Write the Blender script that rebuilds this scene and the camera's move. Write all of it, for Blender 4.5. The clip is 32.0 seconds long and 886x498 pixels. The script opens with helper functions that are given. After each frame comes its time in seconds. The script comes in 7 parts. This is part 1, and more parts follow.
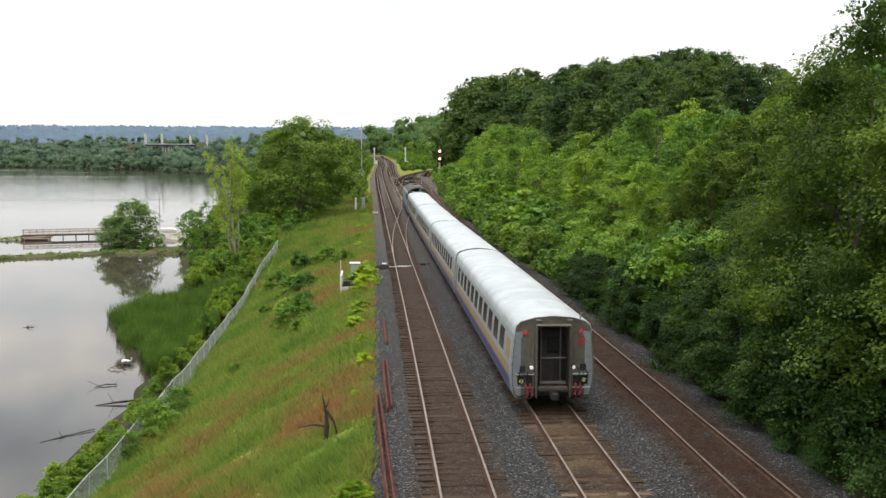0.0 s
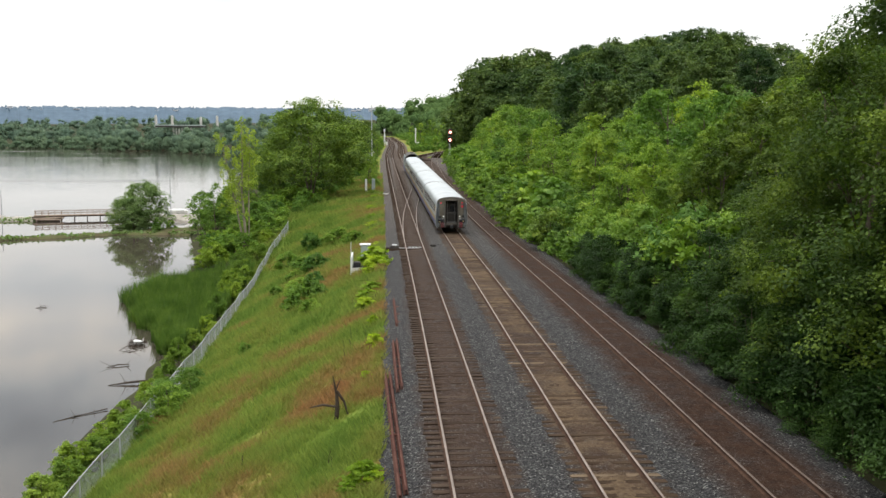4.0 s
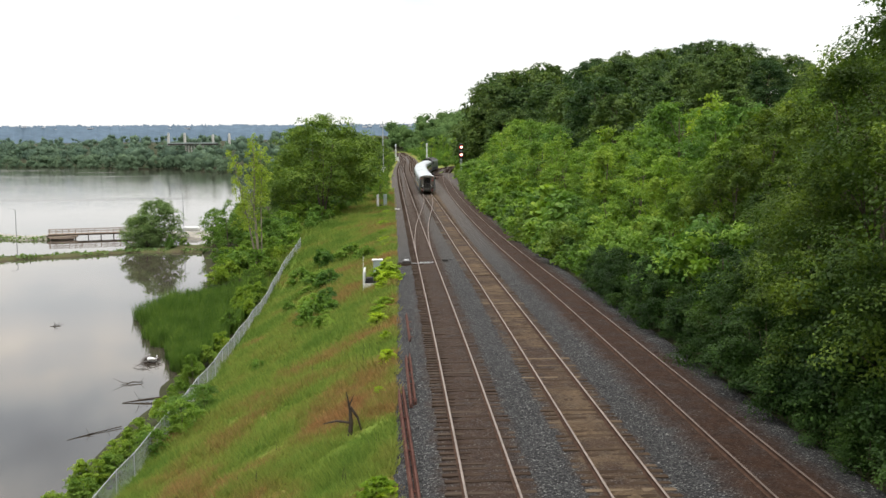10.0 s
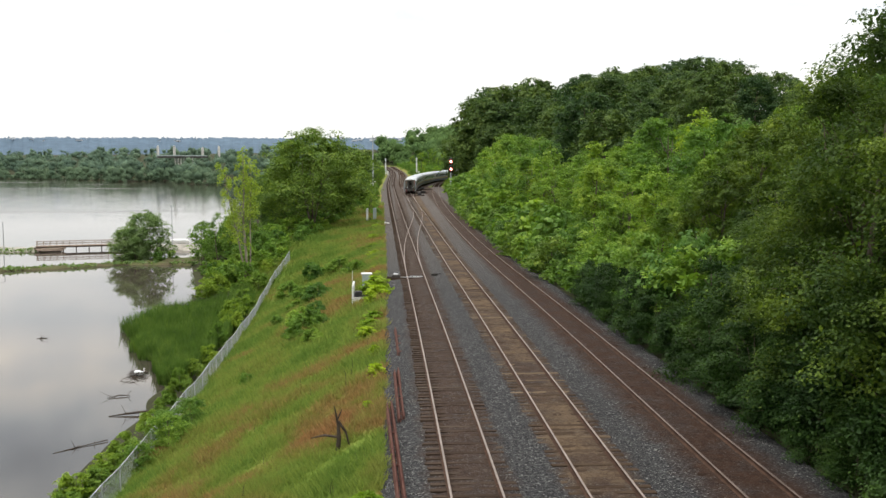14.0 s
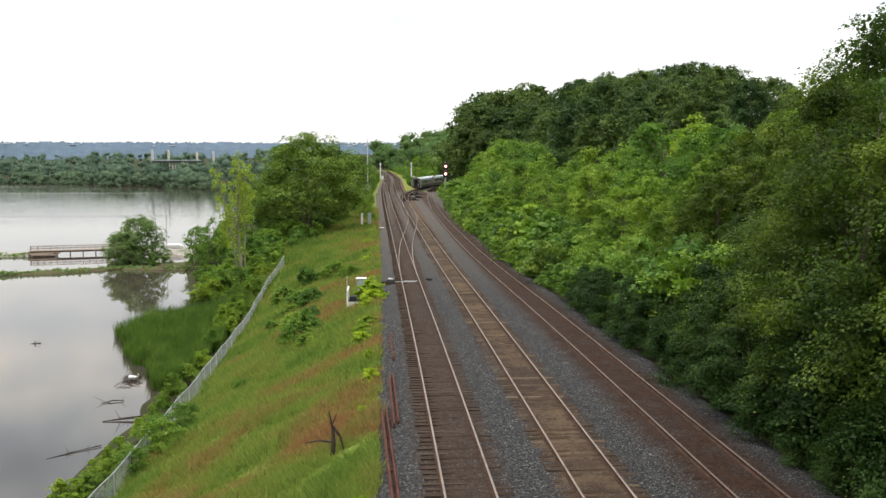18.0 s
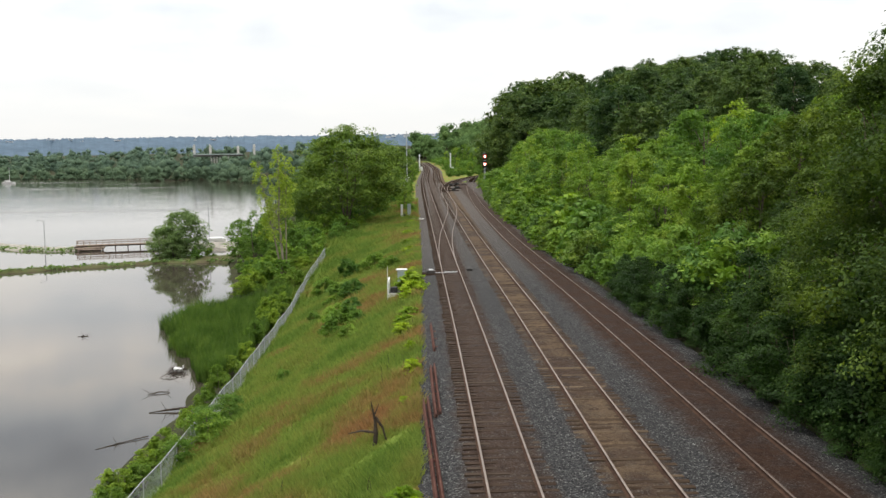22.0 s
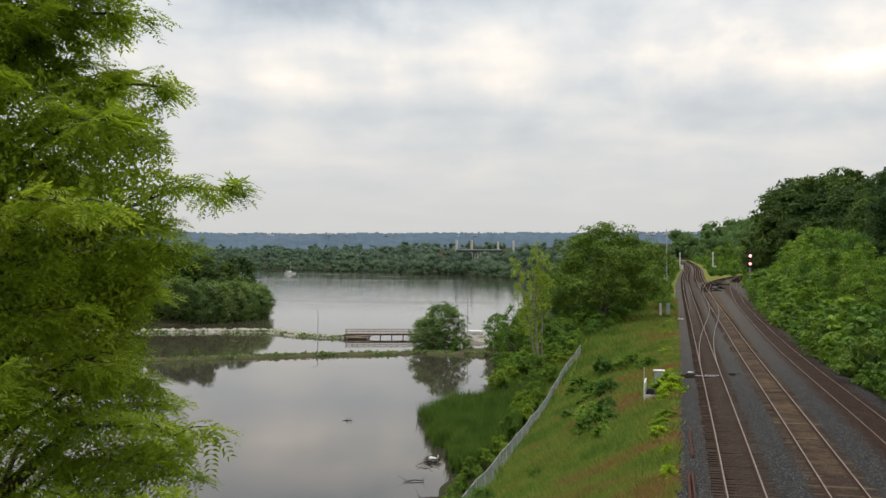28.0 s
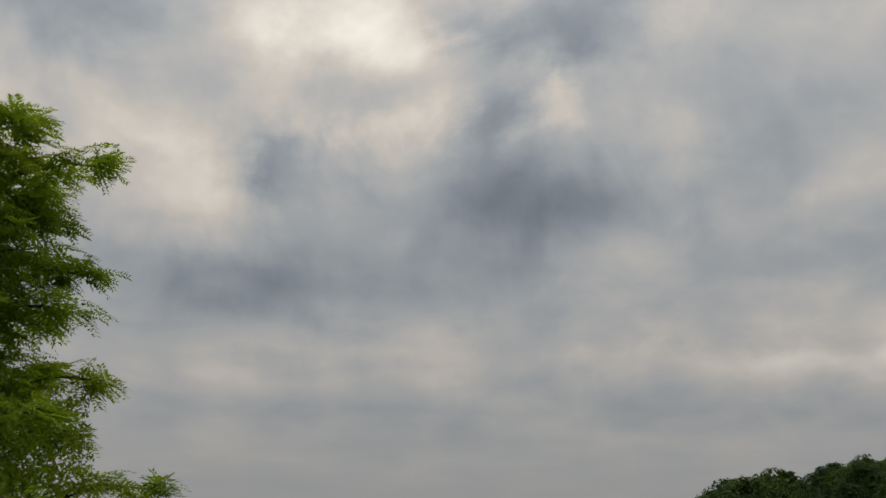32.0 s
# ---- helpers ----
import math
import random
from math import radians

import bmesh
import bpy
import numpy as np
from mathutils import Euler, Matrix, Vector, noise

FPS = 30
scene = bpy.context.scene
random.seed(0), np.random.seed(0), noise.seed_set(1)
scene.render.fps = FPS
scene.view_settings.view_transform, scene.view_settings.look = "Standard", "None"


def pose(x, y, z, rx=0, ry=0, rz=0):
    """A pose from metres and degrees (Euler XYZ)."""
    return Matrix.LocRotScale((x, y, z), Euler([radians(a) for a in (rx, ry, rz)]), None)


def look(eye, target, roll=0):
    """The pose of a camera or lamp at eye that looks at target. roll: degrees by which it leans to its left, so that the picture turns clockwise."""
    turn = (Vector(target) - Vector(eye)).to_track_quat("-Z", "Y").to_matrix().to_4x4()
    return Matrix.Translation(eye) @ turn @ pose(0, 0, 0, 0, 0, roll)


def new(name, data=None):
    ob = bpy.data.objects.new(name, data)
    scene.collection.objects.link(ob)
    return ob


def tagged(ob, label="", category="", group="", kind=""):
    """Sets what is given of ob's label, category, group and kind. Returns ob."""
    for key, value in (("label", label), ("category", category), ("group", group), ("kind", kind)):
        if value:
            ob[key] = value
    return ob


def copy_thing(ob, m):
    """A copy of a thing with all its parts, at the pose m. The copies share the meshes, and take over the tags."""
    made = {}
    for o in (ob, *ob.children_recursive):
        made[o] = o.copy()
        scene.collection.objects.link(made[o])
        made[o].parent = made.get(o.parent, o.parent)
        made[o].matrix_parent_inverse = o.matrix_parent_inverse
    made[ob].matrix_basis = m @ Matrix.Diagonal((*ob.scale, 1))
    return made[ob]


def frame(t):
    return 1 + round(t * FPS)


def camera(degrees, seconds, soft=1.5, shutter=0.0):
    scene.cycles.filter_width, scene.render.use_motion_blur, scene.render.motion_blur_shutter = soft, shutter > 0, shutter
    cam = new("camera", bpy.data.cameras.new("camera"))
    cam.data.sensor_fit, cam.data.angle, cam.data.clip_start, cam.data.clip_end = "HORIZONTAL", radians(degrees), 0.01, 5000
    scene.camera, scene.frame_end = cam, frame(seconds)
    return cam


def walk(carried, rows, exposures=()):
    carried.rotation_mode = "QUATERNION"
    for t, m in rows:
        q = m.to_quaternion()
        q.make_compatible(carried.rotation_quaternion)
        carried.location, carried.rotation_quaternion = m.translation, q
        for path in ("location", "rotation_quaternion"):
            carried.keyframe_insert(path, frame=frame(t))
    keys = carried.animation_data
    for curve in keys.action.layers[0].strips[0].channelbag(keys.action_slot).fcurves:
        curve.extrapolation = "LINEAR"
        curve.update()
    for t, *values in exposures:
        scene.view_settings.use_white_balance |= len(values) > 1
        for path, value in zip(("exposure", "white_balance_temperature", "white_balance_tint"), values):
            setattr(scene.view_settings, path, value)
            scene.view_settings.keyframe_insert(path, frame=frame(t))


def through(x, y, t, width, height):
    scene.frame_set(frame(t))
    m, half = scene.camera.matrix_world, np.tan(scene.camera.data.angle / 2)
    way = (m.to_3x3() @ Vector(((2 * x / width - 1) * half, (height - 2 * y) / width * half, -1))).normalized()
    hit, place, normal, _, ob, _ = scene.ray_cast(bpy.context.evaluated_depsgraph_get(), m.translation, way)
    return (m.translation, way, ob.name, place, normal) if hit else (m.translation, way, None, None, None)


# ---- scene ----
FOV = 49.33
EYE = Vector((0.0, 0.0, 9.45))


def aim(yaw, pitch):
    a, b = radians(yaw), radians(pitch)
    return EYE + Vector((-math.sin(a) * math.cos(b), math.cos(a) * math.cos(b), math.sin(b)))


# seconds, yaw, pitch, roll in degrees: a hand-held camera on a footbridge
PATH = [
    (0, -3.917, -5.555, 0.229), (0.5, -4.327, -6.387, 0.138), (1, -3.786, -6.457, 0.378), (1.5, -3.432, -6.878, 0.566), (2, -3.200, -7.291, 0.303),
    (2.5, -3.088, -7.082, 0.362), (3, -3.252, -6.780, 0.320), (3.5, -3.334, -6.758, 0.324), (5.5, -3.102, -6.286, -0.233), (6, -3.031, -6.390, -0.279),
    (6.5, -2.848, -6.260, -0.675), (7, -2.690, -6.164, -0.799), (7.5, -2.489, -6.084, -0.734), (8, -2.579, -6.203, -0.570), (8.5, -2.434, -5.961, -0.635),
    (9, -2.445, -5.740, -0.430), (9.5, -2.550, -5.754, -0.320), (10, -2.589, -5.784, -0.384), (10.5, -2.661, -5.684, -0.384), (11, -2.794, -5.500, -0.450),
    (11.5, -2.866, -5.405, -0.296), (12, -2.848, -5.383, -0.198), (12.5, -2.934, -5.330, -0.355), (13, -3.169, -5.319, -0.439), (13.5, -3.374, -5.300, 0.049),
    (14, -3.230, -4.945, -0.008), (14.5, -3.287, -4.924, 0.124), (16.5, -3.253, -4.901, 0.217), (17, -3.226, -4.960, 0.120), (17.5, -3.493, -4.751, -0.019),
    (18, -3.544, -4.666, 0.002), (18.5, -3.520, -4.811, -0.007), (19, -3.429, -4.933, -0.060), (19.5, -3.576, -4.909, -0.137), (20, -3.525, -4.848, -0.212),
    (20.5, -3.497, -4.879, -0.403), (21, -3.389, -4.942, -0.314), (21.5, -3.311, -5.182, -0.231), (22, -1.157, -5.207, -0.776), (22.5, 4.685, -5.226, -1.248),
    (23, 9.282, -5.073, -1.212), (23.5, 12.858, -5.210, -0.993), (24, 14.211, -5.239, -0.533), (24.5, 14.659, -5.093, -0.217), (26.5, 14.789, -4.123, -0.200),
    (27, 14.558, -3.887, -0.048), (27.5, 14.520, -1.890, -0.037), (28, 13.960, 0.602, 0.173), (28.5, 13.748, 2.741, 0.314), (29, 13.622, 4.499, 0.448),
    (29.5, 13.325, 6.799, 0.524), (30, 12.616, 8.841, 0.513), (30.5, 11.911, 11.064, 0.536), (31, 11.038, 13.861, 0.464), (31.5, 10.542, 16.401, 0.053),
    (32, 10.129, 18.108, 0.194),
]
cam = camera(FOV, 32.0)
walk(cam, [(t, look(EYE, aim(yaw, pitch), roll)) for t, yaw, pitch, roll in PATH],
     exposures=[(0, 0.0), (21.5, 0.0), (23, -0.46), (24.5, -0.46), (27, -0.53), (28, -0.68), (29, -0.77), (30, -1.18), (31, -1.66), (32, -1.88)])

# ---- light: an overcast evening sky ----
SUN_EL, SUN_AZ = radians(70), radians(-30)
world = bpy.data.worlds.new("overcast_sky")
scene.world = world
world.use_nodes = True


CLOUDS = [(-14, 31.5, 7, 3.0, 0.75), (-1, 30.5, 8, 3.2, -1.05), (-29, 21.5, 6, 3.6, 0.62), (-14.5, 25, 4.5, 2.0, 0.6), (-20.5, 22.3, 3, 2.6, -0.7),
          (-4.5, 19.8, 10, 2.4, -0.85), (-8, 24, 3, 2.0, -0.6), (-2.5, 25.3, 3.2, 1.6, 0.6), (-24.5, 15.6, 9, 1.9, -0.65), (-35, 29.5, 8, 2.6, -0.6),
          (9, 11.3, 11, 1.1, 0.65), (-6, 8.5, 24, 1.0, -0.4), (7, 22, 4, 3.5, 0.3), (-14, 12, 12, 1.2, 0.15)]


def sky_nodes():
    nt = world.node_tree
    nt.nodes.clear()
    N, L = nt.nodes.new, nt.links.new
    out, mix = N("ShaderNodeOutputWorld"), N("ShaderNodeMixShader")
    sky = N("ShaderNodeTexSky")
    sky.sky_type, sky.sun_disc, sky.sun_elevation, sky.sun_rotation = "NISHITA", False, SUN_EL, SUN_AZ
    clear, cloud = N("ShaderNodeBackground"), N("ShaderNodeBackground")
    clear.inputs["Strength"].default_value = 0.10
    cloud.inputs["Strength"].default_value = 1.45
    L(sky.outputs[0], clear.inputs["Color"])
    tc, sep = N("ShaderNodeTexCoord"), N("ShaderNodeSeparateXYZ")
    L(tc.outputs["Generated"], sep.inputs[0])

    def calc(op, a, b=0.0, c=0.0):
        node = N("ShaderNodeMath")
        node.operation = op
        for sock, v in zip(node.inputs, (a, b, c)):
            if isinstance(v, (int, float)):
                sock.default_value = v
            else:
                L(v, sock)
        return node.outputs[0]

    def noise_at(vector, scale, detail, rough, distort=0.1):
        node = N("ShaderNodeTexNoise")
        for key, v in (("Scale", scale), ("Detail", detail), ("Roughness", rough), ("Distortion", distort)):
            node.inputs[key].default_value = v
        L(vector, node.inputs["Vector"])
        return node

    up = calc("MAXIMUM", sep.outputs["Z"], 0.0)
    # the deck lies flat overhead, so that its clouds draw together into bands far off
    flat = N("ShaderNodeCombineXYZ")
    lift = calc("ADD", up, 0.16)
    L(calc("DIVIDE", sep.outputs["X"], lift), flat.inputs[0])
    L(calc("DIVIDE", sep.outputs["Y"], lift), flat.inputs[1])
    flat.inputs[2].default_value = 3.7
    big, small = noise_at(flat.outputs[0], 1.3, 3.0, 0.45, 0.2), noise_at(flat.outputs[0], 3.0, 4.0, 0.45, 0.2)
    puffs = noise_at(tc.outputs["Generated"], 11.0, 5.0, 0.5, 0.35)
    # large cloud masses: azimuth, elevation, half width, half height in degrees, weight
    az, el = calc("MULTIPLY", calc("ARCTAN2", sep.outputs["X"], sep.outputs["Y"]), 57.2958), calc("MULTIPLY", calc("ARCSINE", sep.outputs["Z"]), 57.2958)
    bend = noise_at(tc.outputs["Generated"], 5.0, 7.0, 0.56, 0.3)
    tone = N("ShaderNodeSeparateColor")
    L(bend.outputs["Color"], tone.inputs[0])
    place = N("ShaderNodeCombineXYZ")
    loose = N("ShaderNodeMapRange")
    loose.inputs["From Min"].default_value, loose.inputs["From Max"].default_value, loose.inputs["To Min"].default_value = 10.0, 22.0, 0.3
    L(el, loose.inputs["Value"])
    L(calc("ADD", az, calc("MULTIPLY_ADD", tone.outputs[0], 30.0, -15.0)), place.inputs[0])
    L(calc("MULTIPLY_ADD", calc("MULTIPLY_ADD", tone.outputs[1], 14.0, -7.0), loose.outputs[0], el), place.inputs[1])
    total = 0.0
    for a, e, wa, we, weight in CLOUDS:
        gap, flat_gap = N("ShaderNodeVectorMath"), N("ShaderNodeVectorMath")
        gap.operation, gap.inputs[1].default_value = "SUBTRACT", (a, e, 0)
        L(place.outputs[0], gap.inputs[0])
        flat_gap.operation, flat_gap.inputs[1].default_value = "MULTIPLY", (1 / wa, 1 / we, 0)
        L(gap.outputs[0], flat_gap.inputs[0])
        dot = N("ShaderNodeVectorMath")
        dot.operation = "DOT_PRODUCT"
        L(flat_gap.outputs[0], dot.inputs[0])
        L(flat_gap.outputs[0], dot.inputs[1])
        total = calc("MULTIPLY_ADD", calc("POWER", 0.3679, dot.outputs["Value"]), weight, total)
    fluff = calc("MULTIPLY_ADD", big.outputs["Fac"], 0.55, calc("MULTIPLY_ADD", small.outputs["Fac"], 0.50, calc("MULTIPLY", puffs.outputs["Fac"], 0.50)))
    value = calc("ADD", calc("MULTIPLY", calc("SUBTRACT", fluff, 0.775), 0.80), calc("MULTIPLY_ADD", total, 0.36, 0.52))
    ramp = N("ShaderNodeValToRGB")
    e = ramp.color_ramp.elements
    e[0].position, e[0].color = 0.05, (0.33, 0.37, 0.43, 1)
    e[1].position, e[1].color = 0.98, (2.0, 1.90, 1.70, 1)
    for pos, col in ((0.25, (0.50, 0.55, 0.61, 1)), (0.42, (0.70, 0.74, 0.77, 1)), (0.54, (0.90, 0.89, 0.87, 1)), (0.66, (1.16, 1.07, 0.96, 1)), (0.80, (1.50, 1.40, 1.24, 1))):
        k = e.new(pos)
        k.color = col
    L(value, ramp.inputs[0])
    # towards the horizon the cloud deck runs together into pale haze
    haze = N("ShaderNodeMapRange")
    haze.interpolation_type = "SMOOTHSTEP"
    haze.inputs["From Min"].default_value, haze.inputs["From Max"].default_value = 0.0, 0.26
    L(up, haze.inputs["Value"])
    blend = N("ShaderNodeMixRGB")
    blend.inputs["Color1"].default_value = (0.80, 0.80, 0.79, 1)
    L(haze.outputs[0], blend.inputs["Fac"])
    L(ramp.outputs[0], blend.inputs["Color2"])
    # a cloud deck is brightest overhead
    rise = N("ShaderNodeMath")
    rise.operation, rise.inputs[1].default_value, rise.inputs[2].default_value = "MULTIPLY_ADD", 0.95, 0.90
    L(up, rise.inputs[0])
    lit = N("ShaderNodeVectorMath")
    lit.operation = "SCALE"
    L(blend.outputs[0], lit.inputs[0])
    L(rise.outputs[0], lit.inputs["Scale"])
    L(lit.outputs[0], cloud.inputs["Color"])
    mix.inputs["Fac"].default_value = 0.92
    L(clear.outputs[0], mix.inputs[1])
    L(cloud.outputs[0], mix.inputs[2])
    L(mix.outputs[0], out.inputs["Surface"])


sky_nodes()
sun = new("sun", bpy.data.lights.new("sun", "SUN"))
sun.data.energy, sun.data.angle, sun.data.color = 1.6, radians(18), (1.0, 0.95, 0.86)
sun.matrix_world = look((0, 0, 60), (-math.sin(SUN_AZ) * math.cos(SUN_EL), -math.cos(SUN_AZ) * math.cos(SUN_EL), 60 - math.sin(SUN_EL)))
scene.view_settings.exposure = 0.0


# ---- materials ----
class Mat:
    """A principled material with a few helpers to wire textures into it."""

    def __init__(self, name, color=(0.5, 0.5, 0.5), rough=0.8, metal=0.0, spec=0.4):
        self.m = bpy.data.materials.new(name)
        self.m.use_nodes = True
        self.nt = self.m.node_tree
        self.b = self.nt.nodes["Principled BSDF"]
        self.b.inputs["Base Color"].default_value = (*color, 1)
        self.b.inputs["Roughness"].default_value = rough
        self.b.inputs["Metallic"].default_value = metal
        self.b.inputs["Specular IOR Level"].default_value = spec

    def n(self, kind, **values):
        node = self.nt.nodes.new(kind)
        for key, value in values.items():
            node.inputs[key.replace("_", " ")].default_value = value
        return node

    def link(self, a, b):
        self.nt.links.new(a, b)

    def coord(self, scale=(1, 1, 1), kind="Position"):
        src = self.n("ShaderNodeNewGeometry").outputs["Position"] if kind == "Position" else self.n("ShaderNodeTexCoord").outputs[kind]
        mp = self.n("ShaderNodeMapping")
        mp.inputs["Scale"].default_value = scale
        self.link(src, mp.inputs["Vector"])
        return mp.outputs[0]

    def noise(self, scale, detail=4.0, rough=0.55, at=None, stretch=(1, 1, 1)):
        node = self.n("ShaderNodeTexNoise", Scale=scale, Detail=detail, Roughness=rough)
        self.link(at or self.coord(stretch), node.inputs["Vector"])
        return node.outputs["Fac"]

    def voronoi(self, scale, out="Distance", at=None):
        node = self.n("ShaderNodeTexVoronoi", Scale=scale)
        self.link(at or self.coord(), node.inputs["Vector"])
        return node.outputs[out]

    def ramp(self, fac, stops):
        node = self.n("ShaderNodeValToRGB")
        e = node.color_ramp.elements
        e[0].position, e[0].color = stops[0][0], (*stops[0][1], 1)
        e[1].position, e[1].color = stops[-1][0], (*stops[-1][1], 1)
        for pos, col in stops[1:-1]:
            k = e.new(pos)
            k.color = (*col, 1)
        self.link(fac, node.inputs[0])
        return node.outputs[0]

    def mix(self, fac, a, b, kind="MIX"):
        node = self.n("ShaderNodeMixRGB")
        node.blend_type = kind
        for sock, v in zip((node.inputs["Fac"], node.inputs["Color1"], node.inputs["Color2"]), (fac, a, b)):
            if isinstance(v, (int, float)):
                sock.default_value = v
            elif isinstance(v, tuple):
                sock.default_value = (*v, 1)
            else:
                self.link(v, sock)
        return node.outputs[0]

    def color(self, sock):
        self.link(sock, self.b.inputs["Base Color"])
        return self

    def bump(self, height, strength=0.4, distance=0.02):
        node = self.n("ShaderNodeBump", Strength=strength, Distance=distance)
        self.link(height, node.inputs["Height"])
        self.link(node.outputs[0], self.b.inputs["Normal"])
        return self

    def random(self):
        return self.n("ShaderNodeObjectInfo").outputs["Random"]

    def island(self):
        return self.n("ShaderNodeNewGeometry").outputs["Random Per Island"]


def mottled(name, a, b, scale, rough=0.8, metal=0.0, fine=None, bump=0.15, stretch=(1, 1, 1), by_object=0.0, spec=None):
    """Two colours mixed by coarse and fine noise."""
    m = Mat(name, a, rough, metal, (0.1 if rough > 0.85 else 0.4) if spec is None else spec)
    c = m.mix(m.ramp(m.noise(scale, 5, stretch=stretch), [(0.35, (0, 0, 0)), (0.68, (1, 1, 1))]), a, b)
    f = m.noise(fine or scale * 9, 4, stretch=stretch)
    c = m.mix(0.55, c, m.ramp(f, [(0.3, (0.62, 0.62, 0.62)), (0.7, (1.25, 1.25, 1.25))]), "MULTIPLY")
    if by_object:
        c = m.mix(by_object, c, m.ramp(m.random(), [(0, (0.55, 0.52, 0.5)), (1, (1.4, 1.35, 1.3))]), "MULTIPLY")
    m.color(c)
    if bump:
        m.bump(f, bump, 0.02)
    return m.m


def leafy(name, dark, mid, light, through=0.35, spread=0.25):
    """Leaves: colour by leaf, by spray and by tree, light passing through."""
    m = Mat(name, mid, 0.62, spec=0.16)
    c = m.ramp(m.noise(0.55, 5, 0.62), [(0.33, dark), (0.5, mid), (0.67, light)])
    c = m.mix(0.7, c, m.ramp(m.island(), [(0.0, (0.66, 0.70, 0.68)), (0.5, (1.0, 1.0, 1.0)), (1.0, (1.38, 1.30, 1.15))]), "MULTIPLY")
    c = m.mix(1.0, c, m.ramp(m.random(), [(0.0, (1 - spread * 1.6, 1 - spread * 1.15, 1 - spread * 0.6)), (0.5, (1, 1, 1)), (1.0, (1 + spread * 1.25, 1 + spread * 0.85, 1.0))]), "MULTIPLY")
    m.color(c)
    tr = m.n("ShaderNodeBsdfTranslucent")
    m.link(m.mix(1.0, c, (1.3, 1.35, 0.7), "MULTIPLY"), tr.inputs["Color"])
    mix = m.n("ShaderNodeMixShader", Fac=through)
    m.link(m.b.outputs[0], mix.inputs[1])
    m.link(tr.outputs[0], mix.inputs[2])
    m.link(mix.outputs[0], m.nt.nodes["Material Output"].inputs["Surface"])
    return m.m


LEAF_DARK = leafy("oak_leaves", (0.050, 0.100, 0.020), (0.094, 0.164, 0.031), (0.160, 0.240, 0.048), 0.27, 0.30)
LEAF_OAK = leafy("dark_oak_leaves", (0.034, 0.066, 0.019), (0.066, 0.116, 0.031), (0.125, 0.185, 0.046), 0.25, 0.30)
LEAF_MID = leafy("ash_leaves", (0.074, 0.150, 0.022), (0.126, 0.228, 0.034), (0.200, 0.306, 0.054), 0.32)
LEAF_LIGHT = leafy("locust_leaves", (0.092, 0.168, 0.018), (0.164, 0.262, 0.034), (0.262, 0.360, 0.060), 0.36)
LEAF_POPLAR = leafy("poplar_leaves", (0.190, 0.270, 0.040), (0.270, 0.360, 0.060), (0.360, 0.440, 0.100), 0.5, 0.1)
LEAF_WILLOW = leafy("willow_leaves", (0.120, 0.190, 0.062), (0.175, 0.255, 0.090), (0.240, 0.325, 0.135), 0.35, 0.12)
# foreground locust: lighter leaf colour, with the sunlight on it painted in
LEAF_FRONT = leafy("sunlit_locust_leaves", (0.138, 0.215, 0.020), (0.222, 0.315, 0.036), (0.325, 0.420, 0.066), 0.5)
LEAF_MAPLE = leafy("maple_leaves", (0.058, 0.120, 0.017), (0.100, 0.184, 0.026), (0.165, 0.260, 0.044), 0.30)
# hawthorn and near ash: the wood's shade is put into the leaf colour
LEAF_HAW_SHADE = leafy("shaded_hawthorn_leaves", (0.012, 0.033, 0.006), (0.025, 0.060, 0.010), (0.058, 0.112, 0.020), 0.22)
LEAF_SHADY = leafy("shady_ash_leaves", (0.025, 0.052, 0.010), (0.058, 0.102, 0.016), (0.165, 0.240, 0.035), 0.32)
LEAF_WEED = leafy("weed_leaves", (0.130, 0.220, 0.016), (0.225, 0.340, 0.024), (0.330, 0.440, 0.048), 0.45)
REED = leafy("reed_blades", (0.036, 0.078, 0.016), (0.062, 0.122, 0.026), (0.110, 0.180, 0.044), 0.28)
BARK = mottled("bark", (0.085, 0.066, 0.048), (0.16, 0.135, 0.105), 3.0, 0.95, stretch=(1, 1, 0.25), bump=0.5)
PALE_BARK = mottled("pale_bark", (0.30, 0.27, 0.20), (0.17, 0.15, 0.11), 2.0, 0.95, stretch=(1, 1, 0.3), bump=0.4)
STEEL = mottled("worn_rail_steel", (0.42, 0.37, 0.34), (0.27, 0.22, 0.19), 0.9, 0.42, 0.65, bump=0.05)
RAIL_WORN = mottled("worn_brown_rail_top", (0.265, 0.215, 0.185), (0.165, 0.130, 0.110), 0.9, 0.5, 0.4, bump=0.05)
RAIL_DULL = mottled("dull_rail_steel", (0.175, 0.135, 0.112), (0.110, 0.084, 0.068), 0.9, 0.55, 0.4, bump=0.05)
RAIL_RUST = mottled("rusty_rail_web", (0.055, 0.032, 0.023), (0.095, 0.055, 0.038), 2.5, 0.9)
RUST = mottled("loose_rail_rust", (0.070, 0.030, 0.024), (0.115, 0.056, 0.044), 2.0, 0.9)
WIRE = mottled("dull_wire", (0.27, 0.29, 0.29), (0.34, 0.36, 0.36), 2.0, 0.5, 0.4)
GALV = mottled("galvanised_steel", (0.42, 0.44, 0.46), (0.55, 0.57, 0.58), 2.0, 0.45, 0.5)
CONCRETE = mottled("concrete", (0.50, 0.49, 0.46), (0.62, 0.61, 0.58), 1.2, 0.9)
WHITE = mottled("white_paint", (0.72, 0.73, 0.72), (0.80, 0.80, 0.79), 1.5, 0.5, bump=0.03)
BLACK = mottled("black_rubber", (0.015, 0.015, 0.017), (0.03, 0.03, 0.03), 3.0, 0.7)
DARKSTEEL = mottled("dark_running_gear", (0.030, 0.028, 0.027), (0.065, 0.058, 0.052), 2.0, 0.75)


